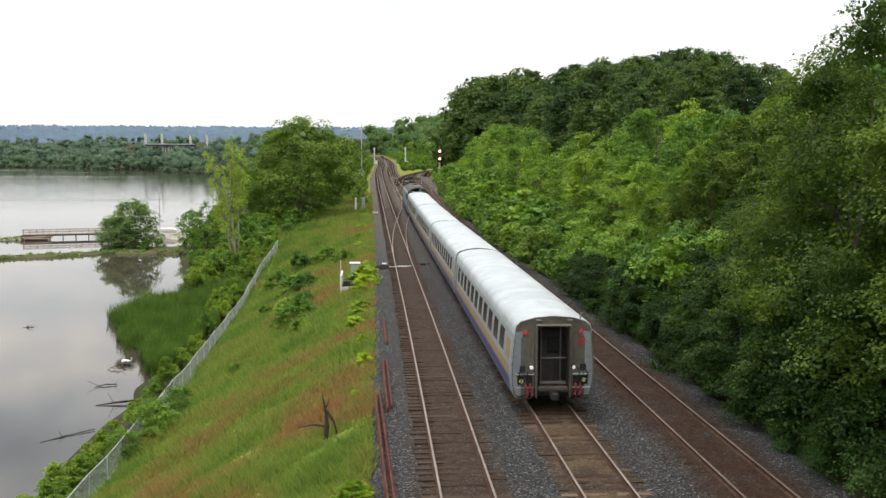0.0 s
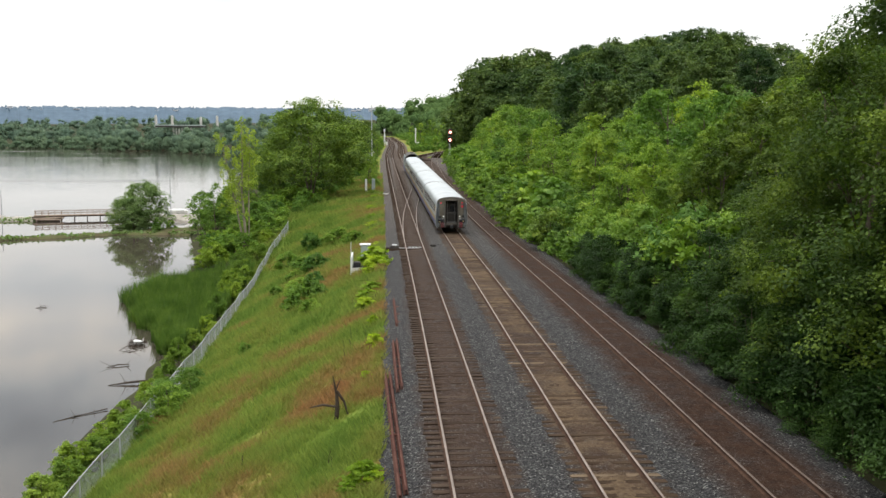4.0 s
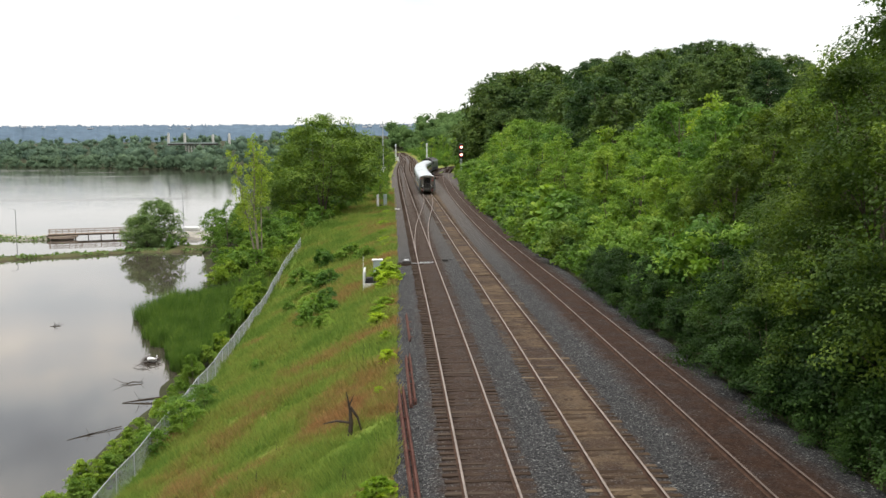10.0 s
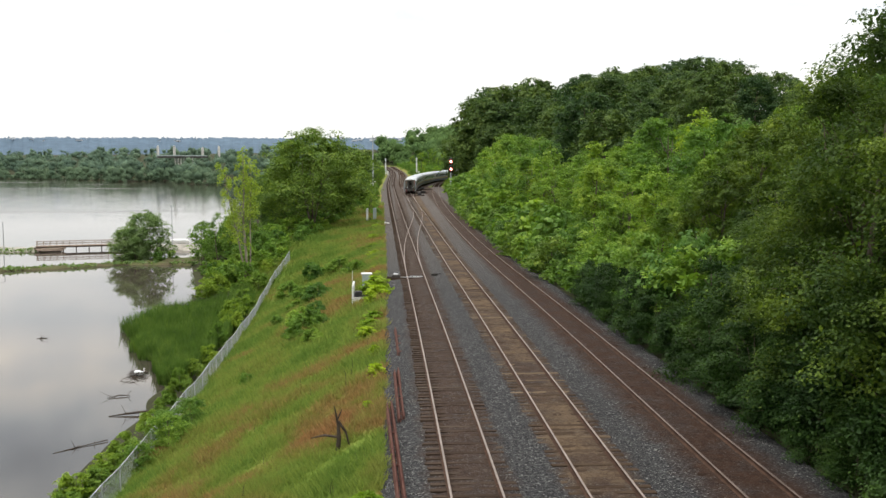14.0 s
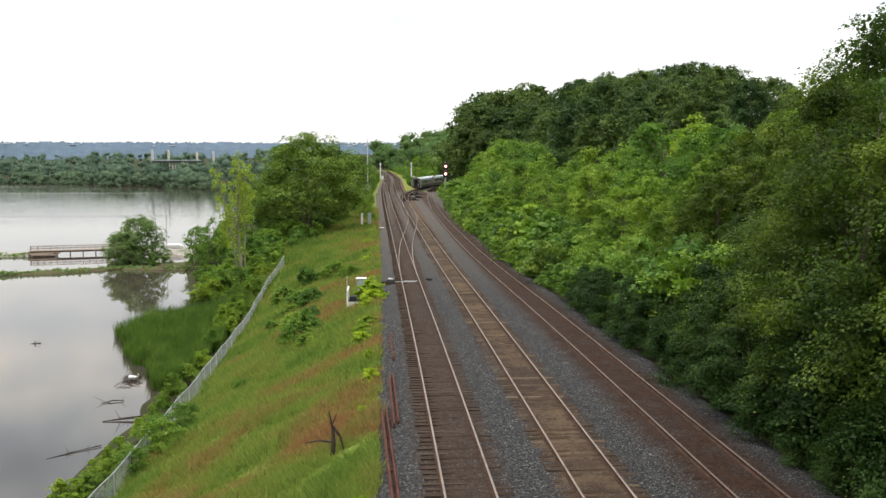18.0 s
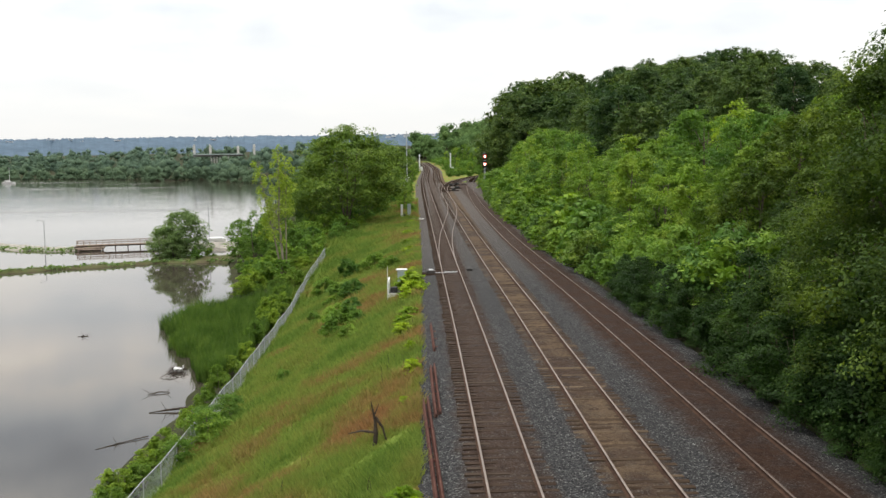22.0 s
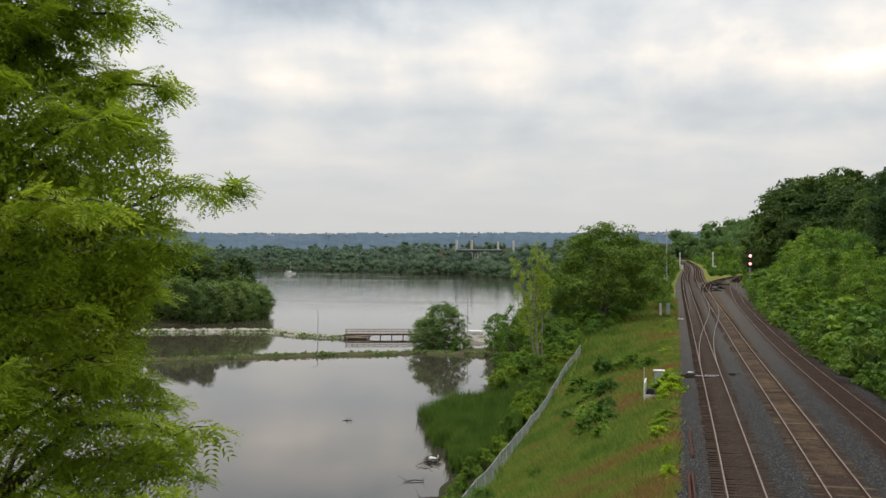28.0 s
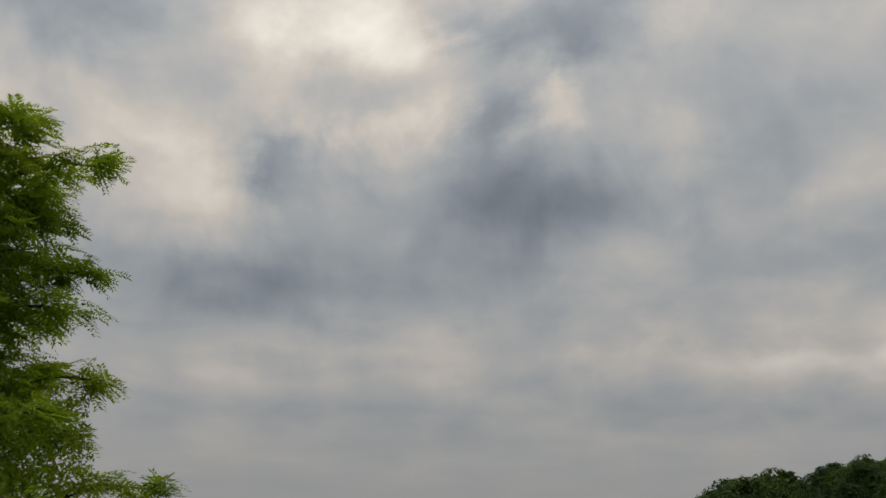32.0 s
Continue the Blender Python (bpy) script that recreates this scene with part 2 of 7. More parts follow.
def tie_material(name, a, b, dust):
    m = Mat(name, a, 0.95, spec=0.05)
    grain = m.noise(7.0, 6, stretch=(0.25, 4, 4))
    c = m.mix(m.ramp(m.noise(0.55, 4), [(0.35, (0, 0, 0)), (0.65, (1, 1, 1))]), a, b)
    c = m.mix(m.ramp(m.random(), [(0.72, (0, 0, 0)), (1.0, (0.75, 0.75, 0.75))]), c, dust)
    c = m.mix(0.7, c, m.ramp(grain, [(0.3, (0.5, 0.5, 0.5)), (0.72, (1.4, 1.4, 1.4))]), "MULTIPLY")
    m.color(c).bump(grain, 0.5, 0.02)
    return m.m


TIE = [tie_material("tie_wood_grey", (0.040, 0.027, 0.020), (0.068, 0.048, 0.036), (0.090, 0.070, 0.054)),
       tie_material("tie_wood_sandy", (0.044, 0.029, 0.020), (0.076, 0.053, 0.036), (0.185, 0.140, 0.095)),
       tie_material("tie_wood_brown", (0.026, 0.0155, 0.011), (0.038, 0.024, 0.017), (0.046, 0.031, 0.023))]


def ballast_material():
    m = Mat("crushed_stone_ballast", (0.2, 0.2, 0.2), 0.95, spec=0.08)
    pos = m.coord()
    stone = m.voronoi(22.0, "Color", pos)
    sep = m.n("ShaderNodeSeparateColor")
    m.link(stone, sep.inputs[0])
    c = m.ramp(sep.outputs[0], [(0.0, (0.013, 0.013, 0.014)), (0.35, (0.030, 0.030, 0.031)), (0.75, (0.058, 0.058, 0.060)), (0.93, (0.105, 0.104, 0.102)), (1.0, (0.25, 0.25, 0.24))])
    # the stone turns paler and browner farther along
    paler = m.n("ShaderNodeMapRange")
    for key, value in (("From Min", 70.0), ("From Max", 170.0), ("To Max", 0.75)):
        paler.inputs[key].default_value = value
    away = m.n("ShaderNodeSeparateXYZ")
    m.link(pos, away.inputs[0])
    m.link(away.outputs["Y"], paler.inputs["Value"])
    c = m.mix(paler.outputs[0], c, m.ramp(m.noise(1.2, 5, at=pos), [(0.3, (0.105, 0.095, 0.087)), (0.7, (0.185, 0.169, 0.155))]))
    # brown brake dust and fines, strongest along the track centres
    ragged = m.n("ShaderNodeVectorMath")
    ragged.operation = "MULTIPLY_ADD"
    edge = m.n("ShaderNodeTexNoise", Scale=0.8, Detail=6.0, Roughness=0.65)
    m.link(pos, edge.inputs["Vector"])
    m.link(edge.outputs["Color"], ragged.inputs[0])
    ragged.inputs[1].default_value = (1.5, 0, 0)
    shift = m.n("ShaderNodeVectorMath")
    shift.operation, shift.inputs[1].default_value = "ADD", (-0.75, 0, 0)
    m.link(pos, shift.inputs[0])
    m.link(shift.outputs[0], ragged.inputs[2])
    sp = m.n("ShaderNodeSeparateXYZ")
    m.link(ragged.outputs[0], sp.inputs[0])
    band = None
    for centre, width, strength in ((2.45, 1.6, 0.85), (6.5, 1.45, 0.9), (10.95, 2.0, 1.0)):
        off = m.n("ShaderNodeMath")
        off.operation, off.inputs[1].default_value = "SUBTRACT", centre
        m.link(sp.outputs["X"], off.inputs[0])
        ab = m.n("ShaderNodeMath")
        ab.operation = "ABSOLUTE"
        m.link(off.outputs[0], ab.inputs[0])
        r = m.n("ShaderNodeMapRange")
        r.inputs["From Min"].default_value, r.inputs["From Max"].default_value = width, width * 0.55
        r.inputs["To Max"].default_value = strength
        m.link(ab.outputs[0], r.inputs["Value"])
        if band is None:
            band = r.outputs[0]
        else:
            mx = m.n("ShaderNodeMath")
            mx.operation = "MAXIMUM"
            m.link(band, mx.inputs[0])
            m.link(r.outputs[0], mx.inputs[1])
            band = mx.outputs[0]
    far = m.n("ShaderNodeMapRange")
    far.inputs["From Min"].default_value, far.inputs["From Max"].default_value = 85.0, 150.0
    far.inputs["To Min"].default_value, far.inputs["To Max"].default_value = 0.0, 0.30
    m.link(sp.outputs["Y"], far.inputs["Value"])
    mx = m.n("ShaderNodeMath")
    mx.operation = "MAXIMUM"
    m.link(band, mx.inputs[0])
    m.link(far.outputs[0], mx.inputs[1])
    breakup = m.n("ShaderNodeMath")
    breakup.operation = "MULTIPLY"
    m.link(mx.outputs[0], breakup.inputs[0])
    m.link(m.ramp(m.noise(0.9, 5, at=pos), [(0.28, (0.62, 0.62, 0.62)), (0.58, (1, 1, 1))]), breakup.inputs[1])
    dirt = m.ramp(m.noise(3.0, 5, at=pos), [(0.3, (0.034, 0.0185, 0.012)), (0.7, (0.070, 0.041, 0.026))])
    # the outer track lies deep in dark brake dust
    deep = m.n("ShaderNodeMapRange")
    for key, value in (("From Min", 8.6), ("From Max", 9.6)):
        deep.inputs[key].default_value = value
    m.link(sp.outputs["X"], deep.inputs["Value"])
    dirt = m.mix(deep.outputs[0], dirt, m.mix(1.0, dirt, (0.78, 0.66, 0.58), "MULTIPLY"))
    c = m.mix(breakup.outputs[0], c, m.mix(0.16, dirt, c))
    # pale sand spilt along the middle track
    mid = m.n("ShaderNodeMath")
    mid.operation, mid.inputs[1].default_value = "SUBTRACT", 6.5
    m.link(sp.outputs["X"], mid.inputs[0])
    gap = m.n("ShaderNodeMath")
    gap.operation = "ABSOLUTE"
    m.link(mid.outputs[0], gap.inputs[0])
    near = m.n("ShaderNodeMapRange")
    near.inputs["From Min"].default_value, near.inputs["From Max"].default_value = 1.25, 0.55
    m.link(gap.outputs[0], near.inputs["Value"])
    spill = m.n("ShaderNodeMath")
    spill.operation = "MULTIPLY"
    m.link(near.outputs[0], spill.inputs[0])
    m.link(m.ramp(m.noise(0.35, 4, at=m.coord((0.7, 1, 1))), [(0.36, (0, 0, 0)), (0.62, (0.8, 0.8, 0.8))]), spill.inputs[1])
    c = m.mix(spill.outputs[0], c, m.ramp(m.noise(6.0, 4, at=pos), [(0.3, (0.085, 0.055, 0.031)), (0.7, (0.190, 0.138, 0.086))]))
    m.color(c).bump(m.voronoi(22.0, "Distance", pos), 0.9, 0.05)
    return m.m


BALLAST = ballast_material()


def meadow(m, stops):
    """Broad patches of green and of dry grass; the dry ones grow commoner towards the tracks."""
    at = m.n("ShaderNodeSeparateXYZ")
    m.link(m.coord(), at.inputs[0])
    dry = m.n("ShaderNodeMapRange")
    for key, value in (("From Min", -11.0), ("From Max", -2.5), ("To Min", -0.05), ("To Max", 0.045)):
        dry.inputs[key].default_value = value
    m.link(at.outputs["X"], dry.inputs["Value"])
    both_ = m.n("ShaderNodeMath")
    both_.operation = "ADD"
    m.link(m.noise(0.17, 6, 0.66), both_.inputs[0])
    m.link(dry.outputs[0], both_.inputs[1])
    lush = m.n("ShaderNodeMapRange")
    for key, value in (("From Min", 50.0), ("From Max", 120.0), ("To Max", 0.045)):
        lush.inputs[key].default_value = value
    m.link(at.outputs["Y"], lush.inputs["Value"])
    less = m.n("ShaderNodeMath")
    less.operation = "SUBTRACT"
    m.link(both_.outputs[0], less.inputs[0])
    m.link(lush.outputs[0], less.inputs[1])
    return m.ramp(less.outputs[0], stops)


def soil_material():
    """Grass slope: green, dry orange and straw patches, with bare soil under it."""
    m = Mat("grassy_ground", (0.1, 0.12, 0.03), 0.95, spec=0.05)
    c = meadow(m, [(0.34, (0.108, 0.175, 0.030)), (0.46, (0.156, 0.212, 0.042)), (0.53, (0.182, 0.196, 0.046)), (0.59, (0.225, 0.166, 0.060)), (0.68, (0.245, 0.135, 0.060))])
    c = m.mix(0.75, c, m.ramp(m.noise(3.5, 6), [(0.3, (0.6, 0.62, 0.55)), (0.7, (1.35, 1.3, 1.25))]), "MULTIPLY")
    m.color(c).bump(m.noise(9.0, 5), 0.6, 0.06)
    return m.m


SOIL = soil_material()
# brown leaf litter, darkened in colour for the shade under the trees
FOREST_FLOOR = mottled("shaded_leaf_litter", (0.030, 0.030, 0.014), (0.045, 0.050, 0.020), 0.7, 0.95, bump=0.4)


def water_material():
    m = Mat("muddy_lake_water", (0.150, 0.118, 0.092), 0.10, spec=0.5)
    c = m.ramp(m.noise(0.012, 3), [(0.35, (0.046, 0.040, 0.033)), (0.65, (0.070, 0.056, 0.044))])
    m.color(c)
    m.b.inputs["IOR"].default_value = 1.333
    ripple = m.noise(0.5, 4, at=m.coord((1.0, 0.35, 1.0)))
    pos = m.n("ShaderNodeSeparateXYZ")
    m.link(m.coord(), pos.inputs[0])
    wind = m.n("ShaderNodeMapRange")
    for key, value in (("From Min", 200.0), ("From Max", 330.0), ("To Min", 0.02), ("To Max", 1.4)):
        wind.inputs[key].default_value = value
    m.link(pos.outputs["Y"], wind.inputs["Value"])
    m.bump(ripple, 0.035, 0.05)
    bump = m.nt.nodes["Bump"]
    m.link(wind.outputs[0], bump.inputs["Strength"])
    patch = m.ramp(m.noise(0.011, 3, at=m.coord((0.3, 1.6, 1))), [(0.56, (0.03, 0.03, 0.03)), (0.70, (0.16, 0.16, 0.16))])
    m.link(patch, m.b.inputs["Roughness"])
    return m.m


WATER = water_material()


def grass_material():
    m = Mat("grass_blades", (0.12, 0.16, 0.03), 0.8, spec=0.08)
    c = meadow(m, [(0.34, (0.138, 0.222, 0.042)), (0.46, (0.200, 0.268, 0.056)), (0.53, (0.225, 0.245, 0.060)), (0.59, (0.275, 0.210, 0.076)), (0.68, (0.30, 0.170, 0.078))])
    c = m.mix(0.8, c, m.ramp(m.island(), [(0.0, (0.72, 0.76, 0.7)), (0.7, (1.08, 1.08, 1.0)), (1.0, (1.35, 1.25, 1.12))]), "MULTIPLY")
    m.color(c)
    tr = m.n("ShaderNodeBsdfTranslucent")
    m.link(c, tr.inputs["Color"])
    mix = m.n("ShaderNodeMixShader", Fac=0.35)
    m.link(m.b.outputs[0], mix.inputs[1])
    m.link(tr.outputs[0], mix.inputs[2])
    m.link(mix.outputs[0], m.nt.nodes["Material Output"].inputs["Surface"])
    return m.m


GRASS = grass_material()
STRAW = mottled("dry_stalks", (0.28, 0.20, 0.09), (0.20, 0.13, 0.06), 2.0, 0.9)
DEADWOOD = mottled("dead_wood", (0.050, 0.038, 0.030), (0.085, 0.068, 0.055), 3.0, 0.95, bump=0.4)
GRAVEL = mottled("pale_gravel", (0.38, 0.355, 0.31), (0.28, 0.265, 0.23), 0.5, 0.95)
MUD = mottled("weedy_mud_bank", (0.10, 0.085, 0.050), (0.085, 0.105, 0.035), 0.6, 0.95, bump=0.4)
RUSTY_WOOD = mottled("weathered_brown_timber", (0.24, 0.185, 0.145), (0.33, 0.265, 0.215), 1.0, 0.9)
CASE_GREY = mottled("relay_case_grey_green", (0.36, 0.42, 0.41), (0.30, 0.35, 0.34), 1.5, 0.5, 0.1, bump=0.04)


# ---- plan: track lines and the lie of the land ----
def grade(y):
    """Height of the rail top: level, then climbing."""
    u = np.clip(np.asarray(y, float) - 82.0, 0, 560)
    return np.where(u < 46, 0.0175 * u * u / 92.0, 0.0175 * (u - 23.0))


YS = np.arange(-40.0, 901.0, 1.0)


def line(knots, soft=45):
    ys, xs = zip(*knots)
    x = np.interp(YS, ys, xs)
    k = np.ones(soft) / soft
    return np.convolve(np.pad(x, soft // 2, mode="edge"), k, "valid")[: len(YS)]


T1 = line([(-40, 2.55), (50, 2.50), (75, 2.36), (102, 2.22), (142, 1.86), (173, 1.55), (225, 1.05), (310, 0.6), (370, 1.2), (413, 2.0), (470, 1.8), (540, 0.3), (640, -2.2), (900, -8)], 31)
T2 = line([(-40, 6.54), (60, 6.50), (100, 6.27), (132, 6.00), (160, 5.68), (200, 5.20), (240, 4.85), (317, 4.65), (370, 5.2), (413, 6.0), (470, 5.8), (540, 4.3), (640, 1.8), (900, -4)], 31)


def branch_points():
    """The line the train takes: off the middle track, bending to the right."""
    pts = [(float(np.interp(y, YS, T2)), float(y)) for y in range(-40, 199)]
    for y in range(199, 349):
        pts.append((5.22 - 0.004 * (y - 198) + 4.9e-6 * (y - 198) ** 3, float(y)))
    x, y = pts[-1]
    heading = math.atan(3 * 4.9e-6 * 150 ** 2)
    for _ in range(560):
        heading = min(heading + 1 / 280.0, radians(88))
        x, y = x + math.sin(heading), y + math.cos(heading)
        pts.append((x, y))
    p = np.array(pts)
    return np.c_[p, grade(p[:, 1])]


BRANCH = branch_points()
BRANCH_X = np.interp(YS, BRANCH[:, 1], BRANCH[:, 0])
T3 = line([(-40, 10.99), (58, 10.95), (90, 10.62), (118, 10.32), (150, 10.15), (181, 10.25), (224, 11.2), (253, 12.3), (285, 13.9), (314, 16.2), (340, 19.3), (350, 21.0)], 25)
T3 = np.where(YS < 322, T3, np.where(YS < 346, T3 + (BRANCH_X - T3) * np.clip((YS - 322) / 24, 0, 1), BRANCH_X))
BRANCH_S = np.r_[0, np.cumsum(np.linalg.norm(np.diff(BRANCH[:, :2], axis=0), axis=1))] - 40.0

SHORE = ([-60, 40, 50, 58, 63, 72, 84, 92, 105, 118, 124, 134, 152, 171, 220, 300, 500, 800, 990, 1100],
         [-14.9, -14.6, -14.6, -14.6, -14.6, -15.6, -20, -24.5, -28.3, -28.1, -26.6, -27.4, -31.2, -35.4, -41, -52, -75, -110, -200, -200])
FAR_SHORE = ([-3000, -900, -634, -336, -305, -285, -262, -216, -120, -60], [1900, 1550, 1425, 1171, 1075, 1075, 1180, 990, 820, 700])
WATER_Z = -8.3
rng = np.random.default_rng(7)


def smooth(t):
    t = np.clip(t, 0, 1)
    return t * t * (3 - 2 * t)


def wave(x, y, k, seed=0.0):
    """Cheap smooth unevenness."""
    return (np.sin(x * k + 1.3 * seed) * np.cos(y * k * 1.17 + seed) + 0.5 * np.sin(x * k * 2.3 - y * k * 1.9 + seed * 2.1)) / 1.5


def height(x, y):
    x, y = np.asarray(x, float), np.asarray(y, float)
    p = grade(y)
    left, right = np.interp(y, YS, T1) - 2.75, np.interp(y, YS, T3) + 2.9
    dl, dr = left - x, x - right
    z = p - 0.52 + 0 * x
    # embankment down to the lake on one side
    terrace = smooth((y - 100) / 45)
    steep = 0.45 * np.clip(dl, 0, None)
    gentle = 0.13 * np.clip(dl, 0, 17) + 0.8 * np.clip(dl - 17, 0, None)
    slope = p - 0.42 - steep * (1 - terrace) - gentle * terrace + 0.22 * wave(x, y, 0.35, 1) * smooth(dl / 3)
    edge = smooth((x - np.interp(y, *SHORE) + 1.5) / 3.0)
    shelf = (WATER_Z - 1.3) + edge * (1.55 + 0.1 * wave(x, y, 0.3))
    slope = np.maximum(slope, shelf)
    # far side of the lake
    far = smooth((y - np.interp(x, *FAR_SHORE)) / 60.0)
    inland = (y - np.interp(x, *FAR_SHORE))
    land = WATER_Z - 1.3 + far * (2.2 + np.clip(inland, 0, 900) * 0.048)
    slope = np.where(x < -20, np.maximum(slope, np.where(y > 600, land, -99)), slope)
    # wooded point on the near side of the lake
    point = smooth(1.3 - np.hypot((x + 165) / 45, (y - 262) / 48)) * smooth((-116 - x) / 25)
    slope = np.maximum(slope, WATER_Z - 1.3 + 6.5 * point)
    near = smooth((14 - y) / 10) * smooth((x + 60) / 20)
    slope = np.maximum(slope, -9.6 + near * 7.0)
    z = np.where(dl > 0, slope, z)
    # wooded hillside on the other
    rise = 12.0 * smooth((dr - 14) / 30.0) * smooth((470 - y) / 130) + 0.12 * np.clip(dr, 0, 20)
    rise = rise + 14 * smooth((y - 560) / 160) * smooth((x + 40) / 60)
    z = np.where((y > 630) & (dl < 0), p - 0.5 + 14 * smooth((y - 630) / 110), z)
    z = np.where(dr > 0, p - 0.5 + rise + 0.3 * wave(x, y, 0.2, 2) * smooth(dr / 4), z)
    return z


# ---- mesh helpers ----
def mesh_of(name, verts, faces, material=None, smooth_faces=False):
    me = bpy.data.meshes.new(name)
    verts, faces = np.asarray(verts, np.float32), np.asarray(faces, np.int32)
    k = faces.shape[1]
    me.vertices.add(len(verts))
    me.vertices.foreach_set("co", verts.ravel())
    me.loops.add(faces.size)
    me.loops.foreach_set("vertex_index", faces.ravel())
    me.polygons.add(len(faces))
    me.polygons.foreach_set("loop_start", np.arange(0, faces.size, k, dtype=np.int32))
    me.update(calc_edges=True)
    if smooth_faces:
        me.polygons.foreach_set("use_smooth", np.ones(len(faces), bool))
    if material:
        me.materials.append(material)
    return me


def bm_mesh(name, bm, material=None, smooth_faces=False):
    me = bpy.data.meshes.new(name)
    bmesh.ops.recalc_face_normals(bm, faces=bm.faces)
    bm.to_mesh(me)
    bm.free()
    if smooth_faces:
        for f in me.polygons:
            f.use_smooth = True
    if material:
        me.materials.append(material)
    return me


def thing(name, label, category, at=(0, 0, 0), rz=0.0, group="", kind=""):
    ob = new(name)
    ob.empty_display_size = 0.2
    ob.matrix_world = pose(*at, 0, 0, rz)
    return tagged(ob, label, category, group, kind)


def part(name, shape, material, parent, label="", smooth_faces=False):
    """One mesh object under a thing or a part, from a bmesh or a mesh."""
    me = shape if isinstance(shape, bpy.types.Mesh) else bm_mesh(name, shape, material, smooth_faces)
    ob = new(name, me)
    ob.parent = parent
    return tagged(ob, label)


def box(sx, sy, sz, at=(0, 0, 0), bevel=0.0, turn=None, bm=None):
    """A bevelled box with its centre at at, added to bm."""
    out = bm or bmesh.new()
    tmp = bmesh.new()
    bmesh.ops.create_cube(tmp, size=1.0)
    bmesh.ops.scale(tmp, vec=(sx, sy, sz), verts=tmp.verts)
    if bevel:
        bmesh.ops.bevel(tmp, geom=tmp.edges[:], offset=bevel, segments=1, affect="EDGES")
    m = Matrix.Translation(at) @ (turn or Matrix())
    bmesh.ops.transform(tmp, matrix=m, verts=tmp.verts)
    me = bpy.data.meshes.new("tmp")
    tmp.to_mesh(me)
    tmp.free()
    out.from_mesh(me)
    bpy.data.meshes.remove(me)
    return out


def tube(points, radii, sides=7, bm=None):
    """A tapered tube along points."""
    out = bm or bmesh.new()
    rings = []
    pts = [Vector(p) for p in points]
    for i, p in enumerate(pts):
        d = (pts[min(i + 1, len(pts) - 1)] - pts[max(i - 1, 0)]).normalized()
        u = d.orthogonal().normalized()
        v = d.cross(u)
        rings.append([out.verts.new(p + float(radii[i]) * (math.cos(a) * u + math.sin(a) * v)) for a in np.arange(sides) * 2 * math.pi / sides])
    for a, b in zip(rings, rings[1:]):
        best = min(range(sides), key=lambda k: (a[0].co - b[k].co).length)
        for k in range(sides):
            out.faces.new((a[k], a[(k + 1) % sides], b[(k + 1 + best) % sides], b[(k + best) % sides]))
    out.faces.new(rings[0][::-1])
    out.faces.new(rings[-1])
    return out


def leaves(centres, size, r, out=None, lean=0.6, long=1.7, droop=0.0):
    """Verts and quads of folded pointed leaves at the centres; out: the way each one faces."""
    n = len(centres)
    size = np.broadcast_to(size, n) * r.uniform(0.65, 1.35, n)
    nrm = r.normal(size=(n, 3)) * (1 - lean) + (0 if out is None else out * lean)
    nrm[:, 2] += 0.35
    nrm /= np.linalg.norm(nrm, axis=1)[:, None] + 1e-9
    t = np.cross(nrm, r.normal(size=(n, 3)))
    t[:, 2] -= droop
    t /= np.linalg.norm(t, axis=1)[:, None] + 1e-9
    s = np.cross(nrm, t)
    s /= np.linalg.norm(s, axis=1)[:, None] + 1e-9
    a, w = (size * 0.5 * long)[:, None], (size * 0.5)[:, None]
    fold = nrm * w * 0.35
    v = np.stack([centres - t * a, centres + s * w + fold - t * a * 0.1, centres + t * a, centres - s * w + fold - t * a * 0.1], 1)
    return v.reshape(-1, 3), np.arange(4 * n).reshape(-1, 4)


def shell(blobs, count, r, low=0.62, up=0.8):
    """Points in the outer shells of ellipsoids (x, y, z, rx, ry, rz), uneven, and the way out at each."""
    blobs = np.asarray(blobs, float)
    area = blobs[:, 3] * blobs[:, 5] + 0.05
    pick = r.choice(len(blobs), count, p=area / area.sum())
    b = blobs[pick]
    d = r.normal(size=(count, 3))
    d[:, 2] += up
    d /= np.linalg.norm(d, axis=1)[:, None]
    lump = 1 + 0.16 * np.sin(5.1 * d[:, 0] + pick * 1.7) * np.cos(4.3 * d[:, 2] + pick) + 0.10 * np.sin(11 * d[:, 1] + pick * 2.3)
    rad = (low + (1 - low) * r.random(count) ** 0.6) * lump
    return b[:, :3] + d * b[:, 3:] * rad[:, None], d


